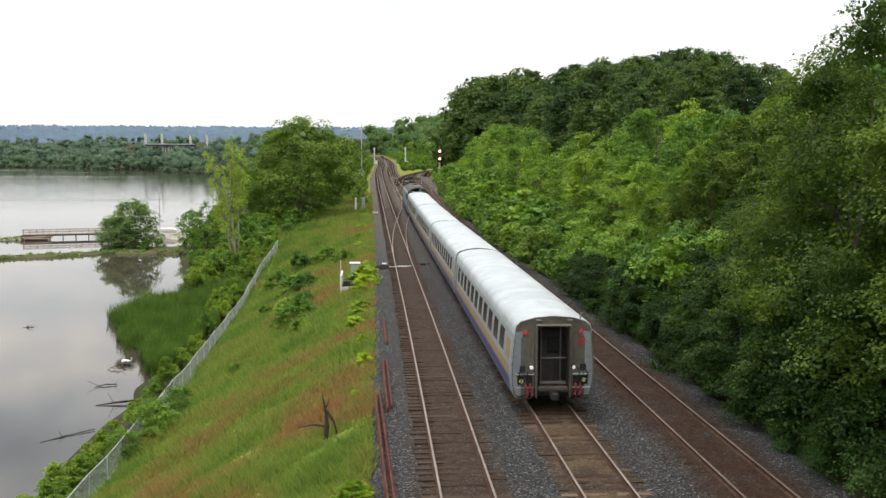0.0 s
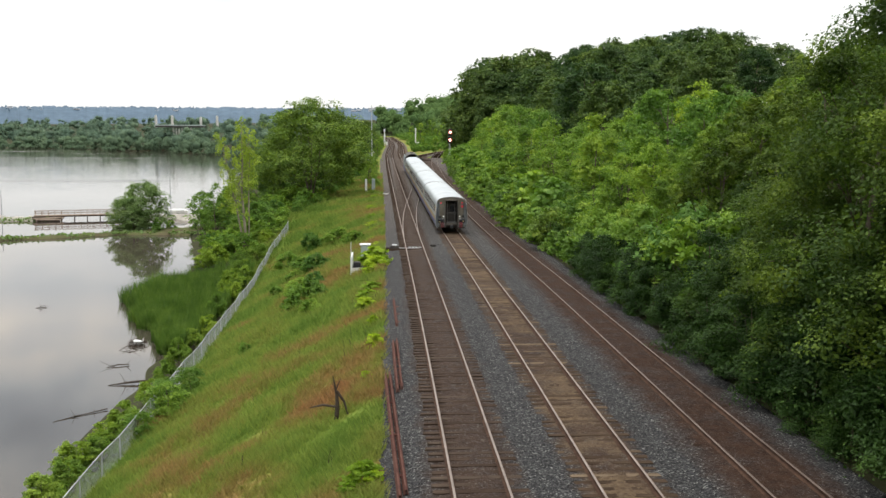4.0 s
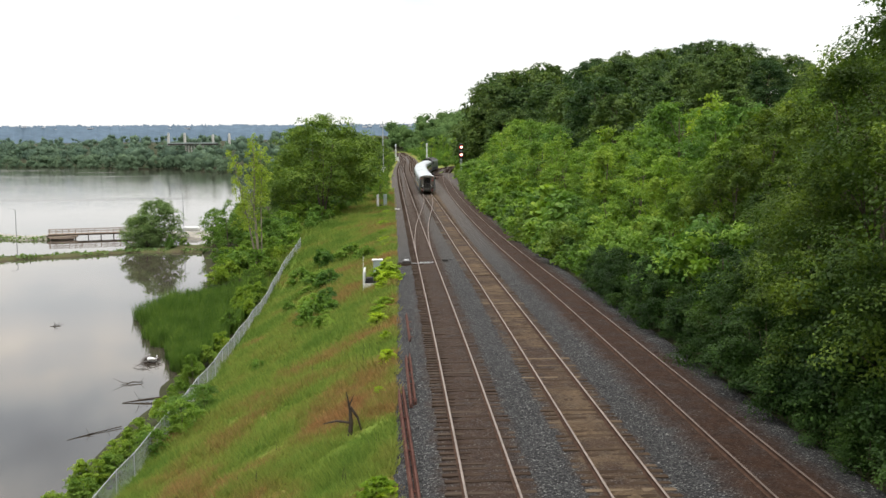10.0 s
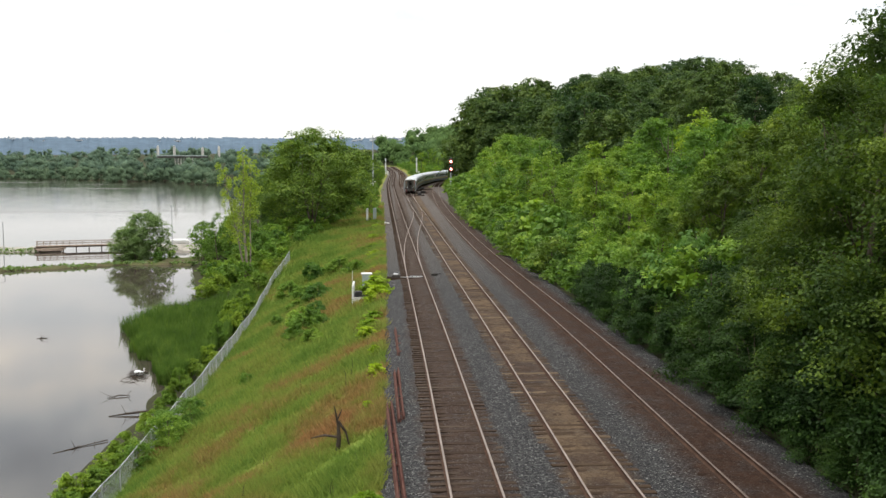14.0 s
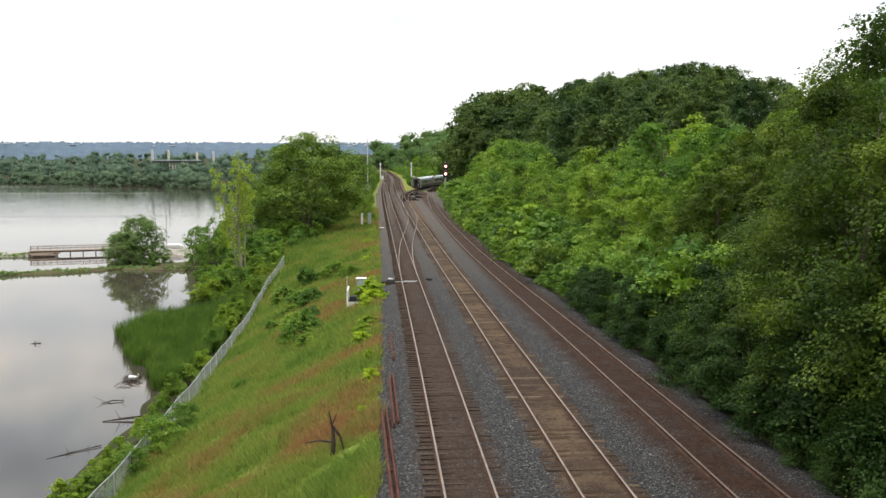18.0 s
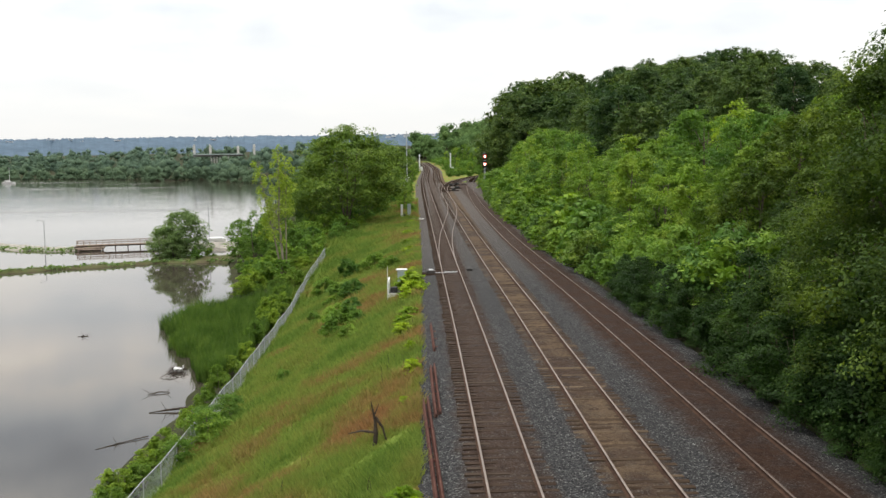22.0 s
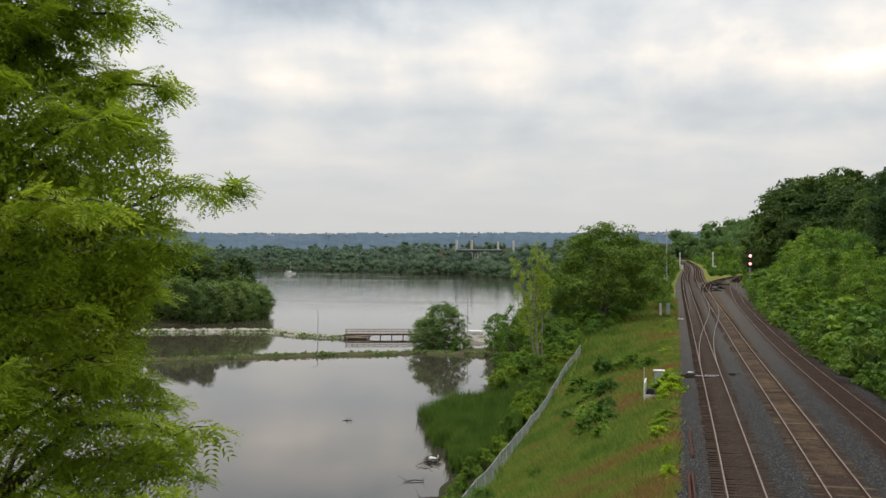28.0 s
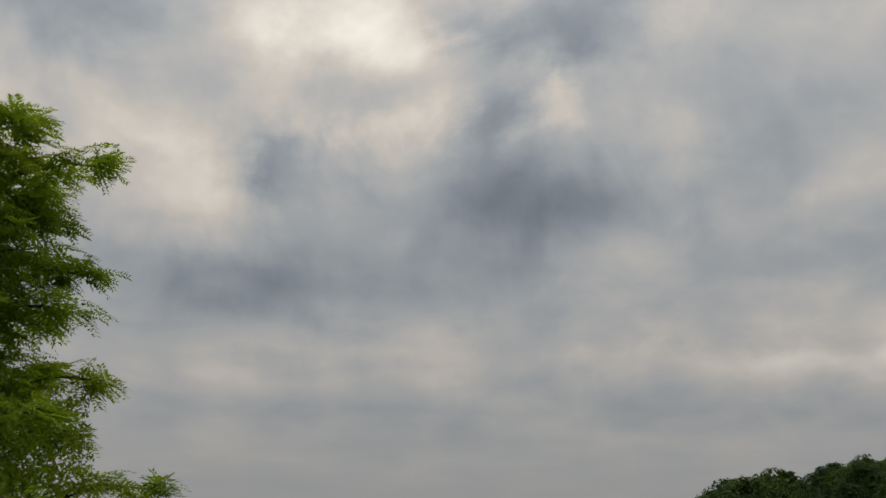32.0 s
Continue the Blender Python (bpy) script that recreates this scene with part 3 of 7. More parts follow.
def tufts(blobs, count, r, each=9, up=0.5):
    """Leaf places in small drooping sprays over the outside of each clump, a few larger ones inside; and the way out at each."""
    b = np.asarray(blobs, float)
    n = len(b)
    d = r.normal(size=(n, each, 3))
    d[..., 2] += up
    d /= np.linalg.norm(d, axis=2)[..., None]
    centre = b[:, None, :3] + d * b[:, None, 3:] * r.uniform(0.62, 1.08, (n, each, 1))
    reach = b[:, None, 3] * r.uniform(0.28, 0.58, (n, each))
    w = (reach ** 2).ravel()
    inside = int(count * 0.16)
    pick = r.choice(n * each, count - inside, p=w / w.sum())
    c, q, dd = centre.reshape(-1, 3)[pick], reach.ravel()[pick], d.reshape(-1, 3)[pick]
    a, f = r.uniform(0, 2 * np.pi, len(pick)), np.sqrt(r.random(len(pick))) * (1 + 0.25 * np.sin(3 * pick))
    side = np.c_[np.cos(a), np.sin(a), 0 * a] * f[:, None]
    off = side + dd * (0.35 * f * f)[:, None]
    off[:, 2] += 0.30 - 0.55 * f * f + r.normal(size=len(pick)) * 0.16
    out = dd * 0.55 + side * 0.5 + np.array([0, 0, 0.55])
    k = r.integers(0, n, inside)
    core = b[k, :3] + r.normal(size=(inside, 3)) * b[k, 3:] * 0.34
    big = np.r_[np.ones(len(pick)), np.full(inside, 1.7)]
    return np.concatenate([c + off * q[:, None], core]), np.concatenate([out, r.normal(size=(inside, 3))]), big


TOPS = {}


def tree(name, label, tall, wide, leaf, count, material, seed, bark=None, base=0.16, blobs=26, size=0.3, stem=0.035, lean=0.0, shape=1.0, category="tree", kind="", long=1.7, flat=0.6, stems=1, up=0.5, lobes=7, each=9, pull=0.44):
    """Trunk with limbs, and a crown of many leaves in uneven clumps."""
    r = np.random.default_rng(seed)
    ob = thing(name, label, category, kind=kind)
    crown, bm = [], bmesh.new()
    for j in range(stems):
        a = j * 2 * math.pi / stems + 0.6
        spread = 0.0 if stems == 1 else 0.10 * tall
        top = Vector((lean * tall + math.cos(a) * spread * 1.6, 0.05 * tall + math.sin(a) * spread * 1.6, tall * 0.86))
        mid = Vector((lean * tall * 0.5 + math.cos(a) * spread, math.sin(a) * spread, tall * 0.43)) + Vector((r.normal() * 0.03 * tall, r.normal() * 0.03 * tall, 0))
        foot = Vector((math.cos(a), math.sin(a), 0)) * spread * 0.15
        tube([foot - Vector((0, 0, 0.3)), foot + Vector((0, 0, tall * 0.06)), mid, top], [stem * tall * 0.62, stem * tall * 0.45, stem * tall * 0.26, stem * tall * 0.06], 8, bm)
    # a few main boughs, each with its own mass of foliage
    boughs = []
    for k in range(lobes):
        h = base + 0.12 + (0.80 - base) * (k + r.random()) / lobes
        a = k * 2.39996 + r.normal() * 0.5
        boughs.append(Vector((math.cos(a) * 0.30 * wide, math.sin(a) * 0.30 * wide, h * tall)))
    for k in range(blobs):
        f = (k + 0.5) / blobs
        h = base + (0.96 - base) * f
        prof = (math.sin(math.pi * min(1.0, (0.12 + 0.88 * (h - base) / (1 - base)) ** (0.75 * shape))) ** 0.6) if f < 0.97 else 0.1
        a = k * 2.39996 + r.normal() * 0.35
        reach = 0.5 * wide * max(prof, 0.08) * (0.45 + 0.55 * r.random() ** 0.5)
        c = Vector((math.cos(a) * reach + lean * tall * h, math.sin(a) * reach, h * tall))
        if boughs:
            c = c.lerp(min(boughs, key=lambda p: (p - c).length), pull)
        q = size * wide * (0.55 + 0.75 * r.random()) * (0.75 + 0.25 * prof)
        crown.append((c.x, c.y, c.z, q, q, q * flat * (0.8 + 0.4 * r.random())))
        if k % 2 == 0:
            s = Vector((lean * tall * h * 0.6, 0, max(0.1 * tall, h * tall - 0.55 * reach - 0.12 * tall)))
            m = (s + c) * 0.5 + Vector((0, 0, 0.06 * tall * r.normal()))
            tube([s, m, c], [stem * tall * 0.10, stem * tall * 0.06, 0.015], 5, bm)
    part("trunk", bm, bark or BARK, ob, smooth_faces=True)
    pts, out, big = tufts(crown, count, r, each, up)
    part("crown", mesh_of("crown", *leaves(pts, leaf * big, r, out, lean=0.62, long=long), material), material, ob)
    TOPS[ob.name] = float(np.percentile(pts[:, 2], 99.7))
    return ob


def thicket(name, label, places, leaf=0.42, count=230):
    """Far bushes grown together, one mesh: places of x, y, size."""
    r = np.random.default_rng(len(places))
    pts, out = [], []
    for x, y, s in places:
        z = float(height(x, y))
        heap = [(x + r.normal() * 0.9 * s, y + r.normal() * 0.9 * s, z + s * (0.5 + 2.4 * r.random()), 0.9 * s, 0.9 * s, 0.75 * s) for _ in range(9)]
        p, o, _ = tufts(heap, count, r, 6)
        pts.append(p), out.append(o)
    me = mesh_of(name, *leaves(np.concatenate(pts), leaf, r, np.concatenate(out), lean=0.5, long=1.3), LEAF_MID)
    tagged(new(name, me), label, "bushes", kind="stuff")


def put(ob, x, y, z=None, turn=0.0, scale=1.0, copy=True, sz=None):
    z = float(height(x, y)) - 0.1 if z is None else z
    m = pose(x, y, z, 0, 0, turn) @ Matrix.Diagonal((scale, scale, sz or scale, 1))
    if copy:
        return copy_thing(ob, m @ Matrix.Diagonal((1 / ob.scale[0], 1 / ob.scale[1], 1 / ob.scale[2], 1)))
    ob.matrix_basis = m
    return ob


# ---- ground, water ----
def ground():
    ax = np.unique(np.r_[np.linspace(-4600, -700, 22), np.linspace(-700, -140, 36), np.linspace(-140, -40, 41), np.linspace(-40, 30, 100), np.linspace(30, 110, 40), np.linspace(110, 4600, 30)])
    ay = np.unique(np.r_[np.linspace(-300, -20, 12), np.linspace(-20, 260, 160), np.linspace(260, 720, 90), np.linspace(720, 1700, 60), np.linspace(1700, 4700, 20)])
    gx, gy = np.meshgrid(ax, ay)
    v = np.stack([gx, gy, height(gx, gy)], -1).reshape(-1, 3)
    n, m = len(ax), len(ay)
    i = (np.arange(m - 1)[:, None] * n + np.arange(n - 1)[None]).ravel()
    me = mesh_of("ground", v, np.stack([i, i + 1, i + n + 1, i + n], 1), SOIL, True)
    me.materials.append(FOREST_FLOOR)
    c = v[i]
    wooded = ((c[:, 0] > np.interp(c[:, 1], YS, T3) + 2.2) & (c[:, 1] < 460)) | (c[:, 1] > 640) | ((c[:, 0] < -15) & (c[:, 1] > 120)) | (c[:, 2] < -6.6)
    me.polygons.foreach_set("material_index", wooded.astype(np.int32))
    ob = new("ground", me)
    tagged(ob, "grassy embankment and wooded ground round the lake", "ground", kind="structure")


def water():
    ax = np.linspace(-4600, 30, 40)
    ay = np.linspace(-300, 4600, 40)
    gx, gy = np.meshgrid(ax, ay)
    v = np.stack([gx, gy, 0 * gx + WATER_Z], -1).reshape(-1, 3)
    i = (np.arange(39)[:, None] * 40 + np.arange(39)[None]).ravel()
    ob = new("water", mesh_of("water", v, np.stack([i, i + 1, i + 41, i + 40], 1), WATER))
    tagged(ob, "calm muddy brown lake reflecting the sky", "water", kind="structure")


ground()
water()


# ---- railway ----
def sweep(centre, profile, closed=True):
    """Sweeps a cross profile (offset to the right, height) along centre points x, y, z."""
    c = np.asarray(centre, float)
    d = np.gradient(c[:, :2], axis=0)
    d /= np.linalg.norm(d, axis=1)[:, None]
    right = np.c_[d[:, 1], -d[:, 0]]
    pr = np.asarray(profile, float)
    v = np.zeros((len(c), len(pr), 3))
    v[:, :, :2] = c[:, None, :2] + right[:, None] * pr[None, :, :1]
    v[:, :, 2] = c[:, None, 2] + pr[None, :, 1]
    k = len(pr)
    cols = np.arange(k if closed else k - 1)
    a = (np.arange(len(c) - 1)[:, None] * k + cols[None]).ravel()
    b = (np.arange(len(c) - 1)[:, None] * k + ((cols + 1) % k)[None]).ravel()
    return v.reshape(-1, 3), np.stack([a, b, b + k, a + k], 1)


def ballast_bed():
    ys = np.r_[np.arange(-20, 100, 0.8), np.arange(100, 290, 2.0)]
    x1, x2, x3 = (np.interp(ys, YS, t) for t in (T1, T2, T3))
    cols = [x1 - 3.3, x1 - 2.55, x1 - 1.5, x1, x1 + 1.4, (x1 + x2) / 2, x2 - 1.4, x2, x2 + 1.4, (x2 + x3) / 2, x3 - 1.5, x3, x3 + 1.5, x3 + 2.7, x3 + 3.6]
    hs = [-0.75, -0.36, -0.225, -0.165, -0.18, -0.27, -0.18, -0.160, -0.18, -0.30, -0.18, -0.150, -0.19, -0.34, -0.80]
    # finer columns between these, with a little unevenness
    fine = np.linspace(0, len(cols) - 1, 85)
    cx = np.array([[np.interp(f, range(len(cols)), row) for f in fine] for row in np.array(cols).T])
    ch = np.interp(fine, range(len(cols)), hs)
    cy = np.broadcast_to(ys[:, None], cx.shape)
    cz = ch[None] + grade(cy) + 0.020 * wave(cx * 3, cy * 3, 0.9, 3) + 0.014 * wave(cx * 3, cy * 3, 2.3, 1)
    n = cx.shape[1]
    i = (np.arange(len(ys) - 1)[:, None] * n + np.arange(n - 1)[None]).ravel()
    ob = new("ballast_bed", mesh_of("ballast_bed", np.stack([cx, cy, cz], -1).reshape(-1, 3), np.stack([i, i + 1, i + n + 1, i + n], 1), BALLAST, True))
    tagged(ob, "grey crushed stone ballast stained brown along the tracks", "ballast", kind="structure")
    # single beds where the lines part
    for pts in (line_points(T1, 284, 620), line_points(T2, 284, 620), BRANCH[(BRANCH_S > 286) & (BRANCH_S < 560)]):
        bed = new("ballast_bed", mesh_of("ballast_bed", *sweep(pts, [(-2.9, -0.7), (-1.7, -0.2), (0, -0.17), (1.7, -0.2), (2.9, -0.7)], False), BALLAST, True))
        tagged(bed, "brown ballast bed of a single far track", "ballast", kind="structure")


RAIL_WEB = [(-0.075, -0.17), (0.075, -0.17), (0.075, -0.155), (0.012, -0.13), (0.012, -0.045), (0.036, -0.036), (0.036, -0.006), (-0.036, -0.006), (-0.036, -0.036), (-0.012, -0.045), (-0.012, -0.13), (-0.075, -0.155)]
RAIL_HEAD = [(-0.035, -0.006), (0.035, -0.006), (0.035, -0.001), (0.028, 0.002), (-0.028, 0.002), (-0.035, -0.001)]
GAUGE = 0.7545


def rail(parent, pts, offset, shine=True, steel=None):
    c = np.asarray(pts, float)
    d = np.gradient(c[:, :2], axis=0)
    d /= np.linalg.norm(d, axis=1)[:, None]
    c = c.copy()
    c[:, :2] += np.c_[d[:, 1], -d[:, 0]] * offset
    web = part("rail", mesh_of("rail", *sweep(c, RAIL_WEB), RAIL_RUST), RAIL_RUST, parent, "rusty steel rail with a bright running surface")
    if shine:
        part("running_surface", mesh_of("running_surface", *sweep(c, RAIL_HEAD), steel or STEEL), STEEL, web)
    return web


def line_points(xs, y0, y1, step=2.0):
    y = np.arange(y0, y1 + 0.1, step)
    return np.c_[np.interp(y, YS, xs), y, grade(y)]


def tie_mesh(r, wide=2.6, deep=0.23):
    bm = box(wide, deep, 0.16, bevel=0.012)
    for v in bm.verts:
        v.co += Vector((r.normal() * 0.02, r.normal() * 0.008, r.normal() * 0.004))
    return bm


def ties(parent, pts, material, near, proud, seed, y_from, step=0.53):
    """Wooden ties: the near ones single pieces, the far ones joined."""
    r = np.random.default_rng(seed)
    meshes = [bm_mesh("tie", tie_mesh(r), material) for _ in range(6)]
    s = np.r_[0, np.cumsum(np.linalg.norm(np.diff(pts[:, :2], axis=0), axis=1))]
    d = np.gradient(pts[:, :2], axis=0)
    count, far = 0, bmesh.new()
    for at in np.arange(0, s[-1], step):
        p = np.array([np.interp(at, s, pts[:, k]) for k in range(3)])
        h = math.atan2(np.interp(at, s, d[:, 1]), np.interp(at, s, d[:, 0])) - math.pi / 2
        z = p[2] - 0.165 - 0.08 + proud + r.normal() * 0.008
        m = pose(p[0] + r.normal() * 0.04, p[1] + r.normal() * 0.03, z, r.normal() * 0.5, r.normal() * 0.3, math.degrees(h) + r.normal() * 0.8)
        if count < near and p[1] > y_from:
            ob = new("tie", meshes[r.integers(6)])
            ob.parent, ob.matrix_basis = parent, m
            count += 1
        elif p[1] > y_from:
            k = len(far.verts)
            far.from_mesh(meshes[r.integers(6)])
            far.verts.ensure_lookup_table()
            bmesh.ops.transform(far, matrix=m, verts=far.verts[k:])
    if len(far.verts):
        tagged(part("far_ties", bm_mesh("far_ties", far, material), material, parent), kind="stuff")
    else:
        far.free()


def joined_ties(parent, pts, material, proud, seed, step=0.6, wide=2.6):
    """Ties far off, in one mesh."""
    r = np.random.default_rng(seed)
    s = np.r_[0, np.cumsum(np.linalg.norm(np.diff(pts[:, :2], axis=0), axis=1))]
    at = np.arange(0, s[-1], step)
    p = np.stack([np.interp(at, s, pts[:, k]) for k in range(3)], 1)
    d = np.gradient(p[:, :2], axis=0)
    d /= np.linalg.norm(d, axis=1)[:, None]
    right = np.c_[d[:, 1], -d[:, 0]]
    v = []
    for sx, sy, sz in ((-1, -1, 0), (1, -1, 0), (1, 1, 0), (-1, 1, 0), (-1, -1, 1), (1, -1, 1), (1, 1, 1), (-1, 1, 1)):
        q = p.copy()
        q[:, :2] += right * sx * wide / 2 + d * sy * 0.115
        q[:, 2] += -0.165 + proud - 0.16 * (1 - sz)
        v.append(q)
    v = np.stack(v, 1).reshape(-1, 3)
    f = np.array([(4, 5, 6, 7), (0, 1, 5, 4), (1, 2, 6, 5), (2, 3, 7, 6), (3, 0, 4, 7)])
    faces = (np.arange(len(at))[:, None, None] * 8 + f[None]).reshape(-1, 4)
    tagged(part("far_ties", mesh_of("far_ties", v, faces, material), material, parent), kind="stuff")


def track(label, xs, y_split, y_end, material, proud, seed, steel=None):
    ob = thing("railway_track", label, "railway track", kind="structure")
    pts = line_points(xs, -18, y_end)
    for side in (-GAUGE, GAUGE):
        rail(ob, pts, side, True, steel)
    ties(ob, line_points(xs, 20, y_split), material, 300, proud, seed, 20)
    joined_ties(ob, line_points(xs, y_split, y_end), material, proud, seed)
    return ob


def crossover(label, xa, ya, xb, yb, y_lead=47.0):
    """Turnout rails from one track to the next, with closure rails and frogs."""
    ob = thing("crossover_track", label, "railway switch", kind="structure")
    y = np.arange(ya, yb + 0.5, 1.0)
    f = (y - ya) / (yb - ya)
    # curved lead, straight middle, curved end
    lead = y_lead / (yb - ya)
    k = 1.0 / (1 - lead)
    g = np.where(f < lead, k * f * f / (2 * lead), np.where(f > 1 - lead, 1 - k * (1 - f) ** 2 / (2 * lead), k * (f - lead / 2)))
    x = np.interp(y, YS, xa) * (1 - g) + np.interp(y, YS, xb) * g
    pts = np.c_[x, y, grade(y) + 0.004]
    for side in (-GAUGE, GAUGE):
        rail(ob, pts, side, True, RAIL_WORN)
    return ob


# ---- motion of the train along the branch line ----
def run(t):
    """Metres along the branch line of the last coach's rear end."""
    return 35.0 + 14.9 * t


def on_line(s):
    return Vector([float(np.interp(s, BRANCH_S, BRANCH[:, k])) for k in range(3)])


def ride(s, wheelbase_from, wheelbase_to):
    a, b = on_line(s + wheelbase_from), on_line(s + wheelbase_to)
    d = (b - a).normalized()
    o = a - d * wheelbase_from
    yaw = math.atan2(-d.x, d.y)
    return Matrix.Translation(o) @ Matrix.Rotation(yaw, 4, "Z") @ Matrix.Rotation(math.asin(d.z), 4, "X")


TRAIN = []


def motions():
    for car, behind, a, b in TRAIN:
        walk(car, [(t, ride(run(t) + behind, a, b)) for t in np.arange(0, 32.01, 1.0)])


ballast_bed()
track("main line track with grey weathered wooden ties", T1, 128, 620, TIE[0], -0.004, 11, RAIL_WORN)
track("middle track with sandy dust over its ties", T2, 128, 620, TIE[1], 0.0, 12, RAIL_WORN)
track("outer track buried in brown brake dust", T3, 128, 338, TIE[2], -0.03, 13, RAIL_DULL)
BR = thing("railway_track", "branch track curving away behind the wooded hill", "railway track", kind="structure")
BR_PTS = BRANCH[(BRANCH_S > 185) & (BRANCH_S < 560)] + (0, 0, 0.003)
for side in (-GAUGE, GAUGE):
    rail(BR, BR_PTS, side, True, RAIL_WORN)
joined_ties(BR, BR_PTS[45:], TIE[0], 0.03, 14)
crossover("crossover joining the main track to the middle track", T1, 86, T2, 195, 46.0)


# ---- the train ----
COACH_SIDE = mottled("coach_silver_grey", (0.30, 0.335, 0.36), (0.25, 0.28, 0.30), 0.8, 0.42, 0.25, bump=0.03)
COACH_ROOF = mottled("coach_pale_roof", (0.41, 0.445, 0.465), (0.36, 0.395, 0.42), 0.25, 0.42, fine=0.9, bump=0.01)
COACH_END = mottled("coach_end_grime", (0.150, 0.138, 0.108), (0.100, 0.090, 0.066), 1.3, 0.65, 0.1, bump=0.05)
GANGWAY = mottled("gangway_tan", (0.150, 0.135, 0.110), (0.085, 0.074, 0.060), 1.6, 0.7, 0.1, bump=0.05)
COACH_BLUE = mottled("coach_blue_band", (0.050, 0.055, 0.16), (0.065, 0.070, 0.20), 1.0, 0.45, bump=0.03)
COACH_GOLD = mottled("coach_gold_band", (0.30, 0.205, 0.085), (0.25, 0.18, 0.085), 1.0, 0.5, bump=0.03)
GLASS_DARK = Mat("dark_tinted_glass", (0.012, 0.014, 0.016), 0.08, spec=0.6).m
INSIDE = mottled("vestibule_dark", (0.026, 0.023, 0.020), (0.045, 0.040, 0.036), 2.0, 0.8, bump=0.03)
DIRTY_STEEL = mottled("dirty_steel", (0.115, 0.112, 0.105), (0.18, 0.175, 0.165), 2.0, 0.6, 0.4)


def lamp_material(name, color, strength):
    m = Mat(name, color, 0.3)
    m.b.inputs["Emission Color"].default_value = (*color, 1)
    m.b.inputs["Emission Strength"].default_value = strength
    return m.m


RED_LAMP = lamp_material("red_lamp", (0.55, 0.02, 0.035), 0.45)
RED_DULL = lamp_material("dull_red_lens", (0.40, 0.02, 0.035), 0.15)
HOSE_RED = mottled("dusty_red_hose", (0.24, 0.040, 0.050), (0.16, 0.035, 0.040), 3.0, 0.7)
JUMPER = mottled("blue_green_cable", (0.035, 0.075, 0.090), (0.025, 0.050, 0.065), 3.0, 0.6)
CLEAR_LAMP = lamp_material("clear_lamp", (0.9, 0.92, 0.88), 0.35)
AMBER_LAMP = lamp_material("amber_lamp", (0.55, 0.47, 0.20), 0.08)

LOWER = [(1.38, 0.42), (1.50, 0.60), (1.56, 0.95), (1.58, 1.30), (1.57, 1.75), (1.53, 2.30), (1.47, 2.85)]
UPPER = [(1.47, 2.85), (1.455, 3.06), (1.40, 3.22), (1.24, 3.36), (0.72, 3.51), (0.0, 3.57)]
COACH_L, PITCH = 25.7, 26.3


def loft(profiles, close_ends=False):
    """Joins cross sections, each (y, [(x, z), ...]), into a skin."""
    bm = bmesh.new()
    rows = [[bm.verts.new((x, y, z)) for x, z in pr] for y, pr in profiles]
    for a, b in zip(rows, rows[1:]):
        for k in range(len(a) - 1):
            bm.faces.new((a[k], a[k + 1], b[k + 1], b[k]))
    if close_ends:
        bm.faces.new(rows[0])
        bm.faces.new(rows[-1][::-1])
    return bm


def both(half):
    return [(-x, z) for x, z in half] + [(x, z) for x, z in half[::-1] if x > 0] if half[-1][0] == 0 else [(-x, z) for x, z in half] + [(x, z) for x, z in half[::-1]]


def scaled(profile, sx, sz, z0=2.0):
    return [(x * sx, z0 + (z - z0) * sz) for x, z in profile]


def side_x(z):
    p = LOWER + UPPER[1:]
    return float(np.interp(z, [q[1] for q in p], [q[0] for q in p]))


def side_panel(y0, y1, z0, z1, sign, out=0.006, thick=0.02, cuts=4):
    """A panel lying on the curved side of a coach."""
    bm = bmesh.new()
    rings = []
    for y in (y0, y1):
        zs = np.linspace(z0, z1, cuts)
        rings.append([bm.verts.new((sign * (side_x(z) + out), y, z)) for z in zs] + [bm.verts.new((sign * (side_x(z) + out - thick), y, z)) for z in zs[::-1]])
    a, b = rings
    n = len(a)
    for k in range(n):
        bm.faces.new((a[k], a[(k + 1) % n], b[(k + 1) % n], b[k]))
    bm.faces.new(a)
    bm.faces.new(b[::-1])
    return bm


def bogie(parent, y):
    frame = part("bogie", box(2.3, 2.9, 0.28, (0, y, 0.52), 0.05), DARKSTEEL, parent)
    for dy in (-1.25, 1.25):
        for sx in (-1, 1):
            bm = bmesh.new()
            bmesh.ops.create_cone(bm, cap_ends=True, segments=20, radius1=0.43, radius2=0.43, depth=0.13, matrix=Matrix.Translation((sx * 0.755, y + dy, 0.432)) @ Matrix.Rotation(math.pi / 2, 4, "Y"))
            part("wheel", bm, DARKSTEEL, frame)
    return frame


def disc(x, y, z, radius, depth=0.06, sides=16):
    bm = bmesh.new()
    bmesh.ops.create_cone(bm, cap_ends=True, segments=sides, radius1=radius, radius2=radius * 0.85, depth=depth, matrix=Matrix.Translation((x, y, z)) @ Matrix.Rotation(math.pi / 2, 4, "X"))
    return bm


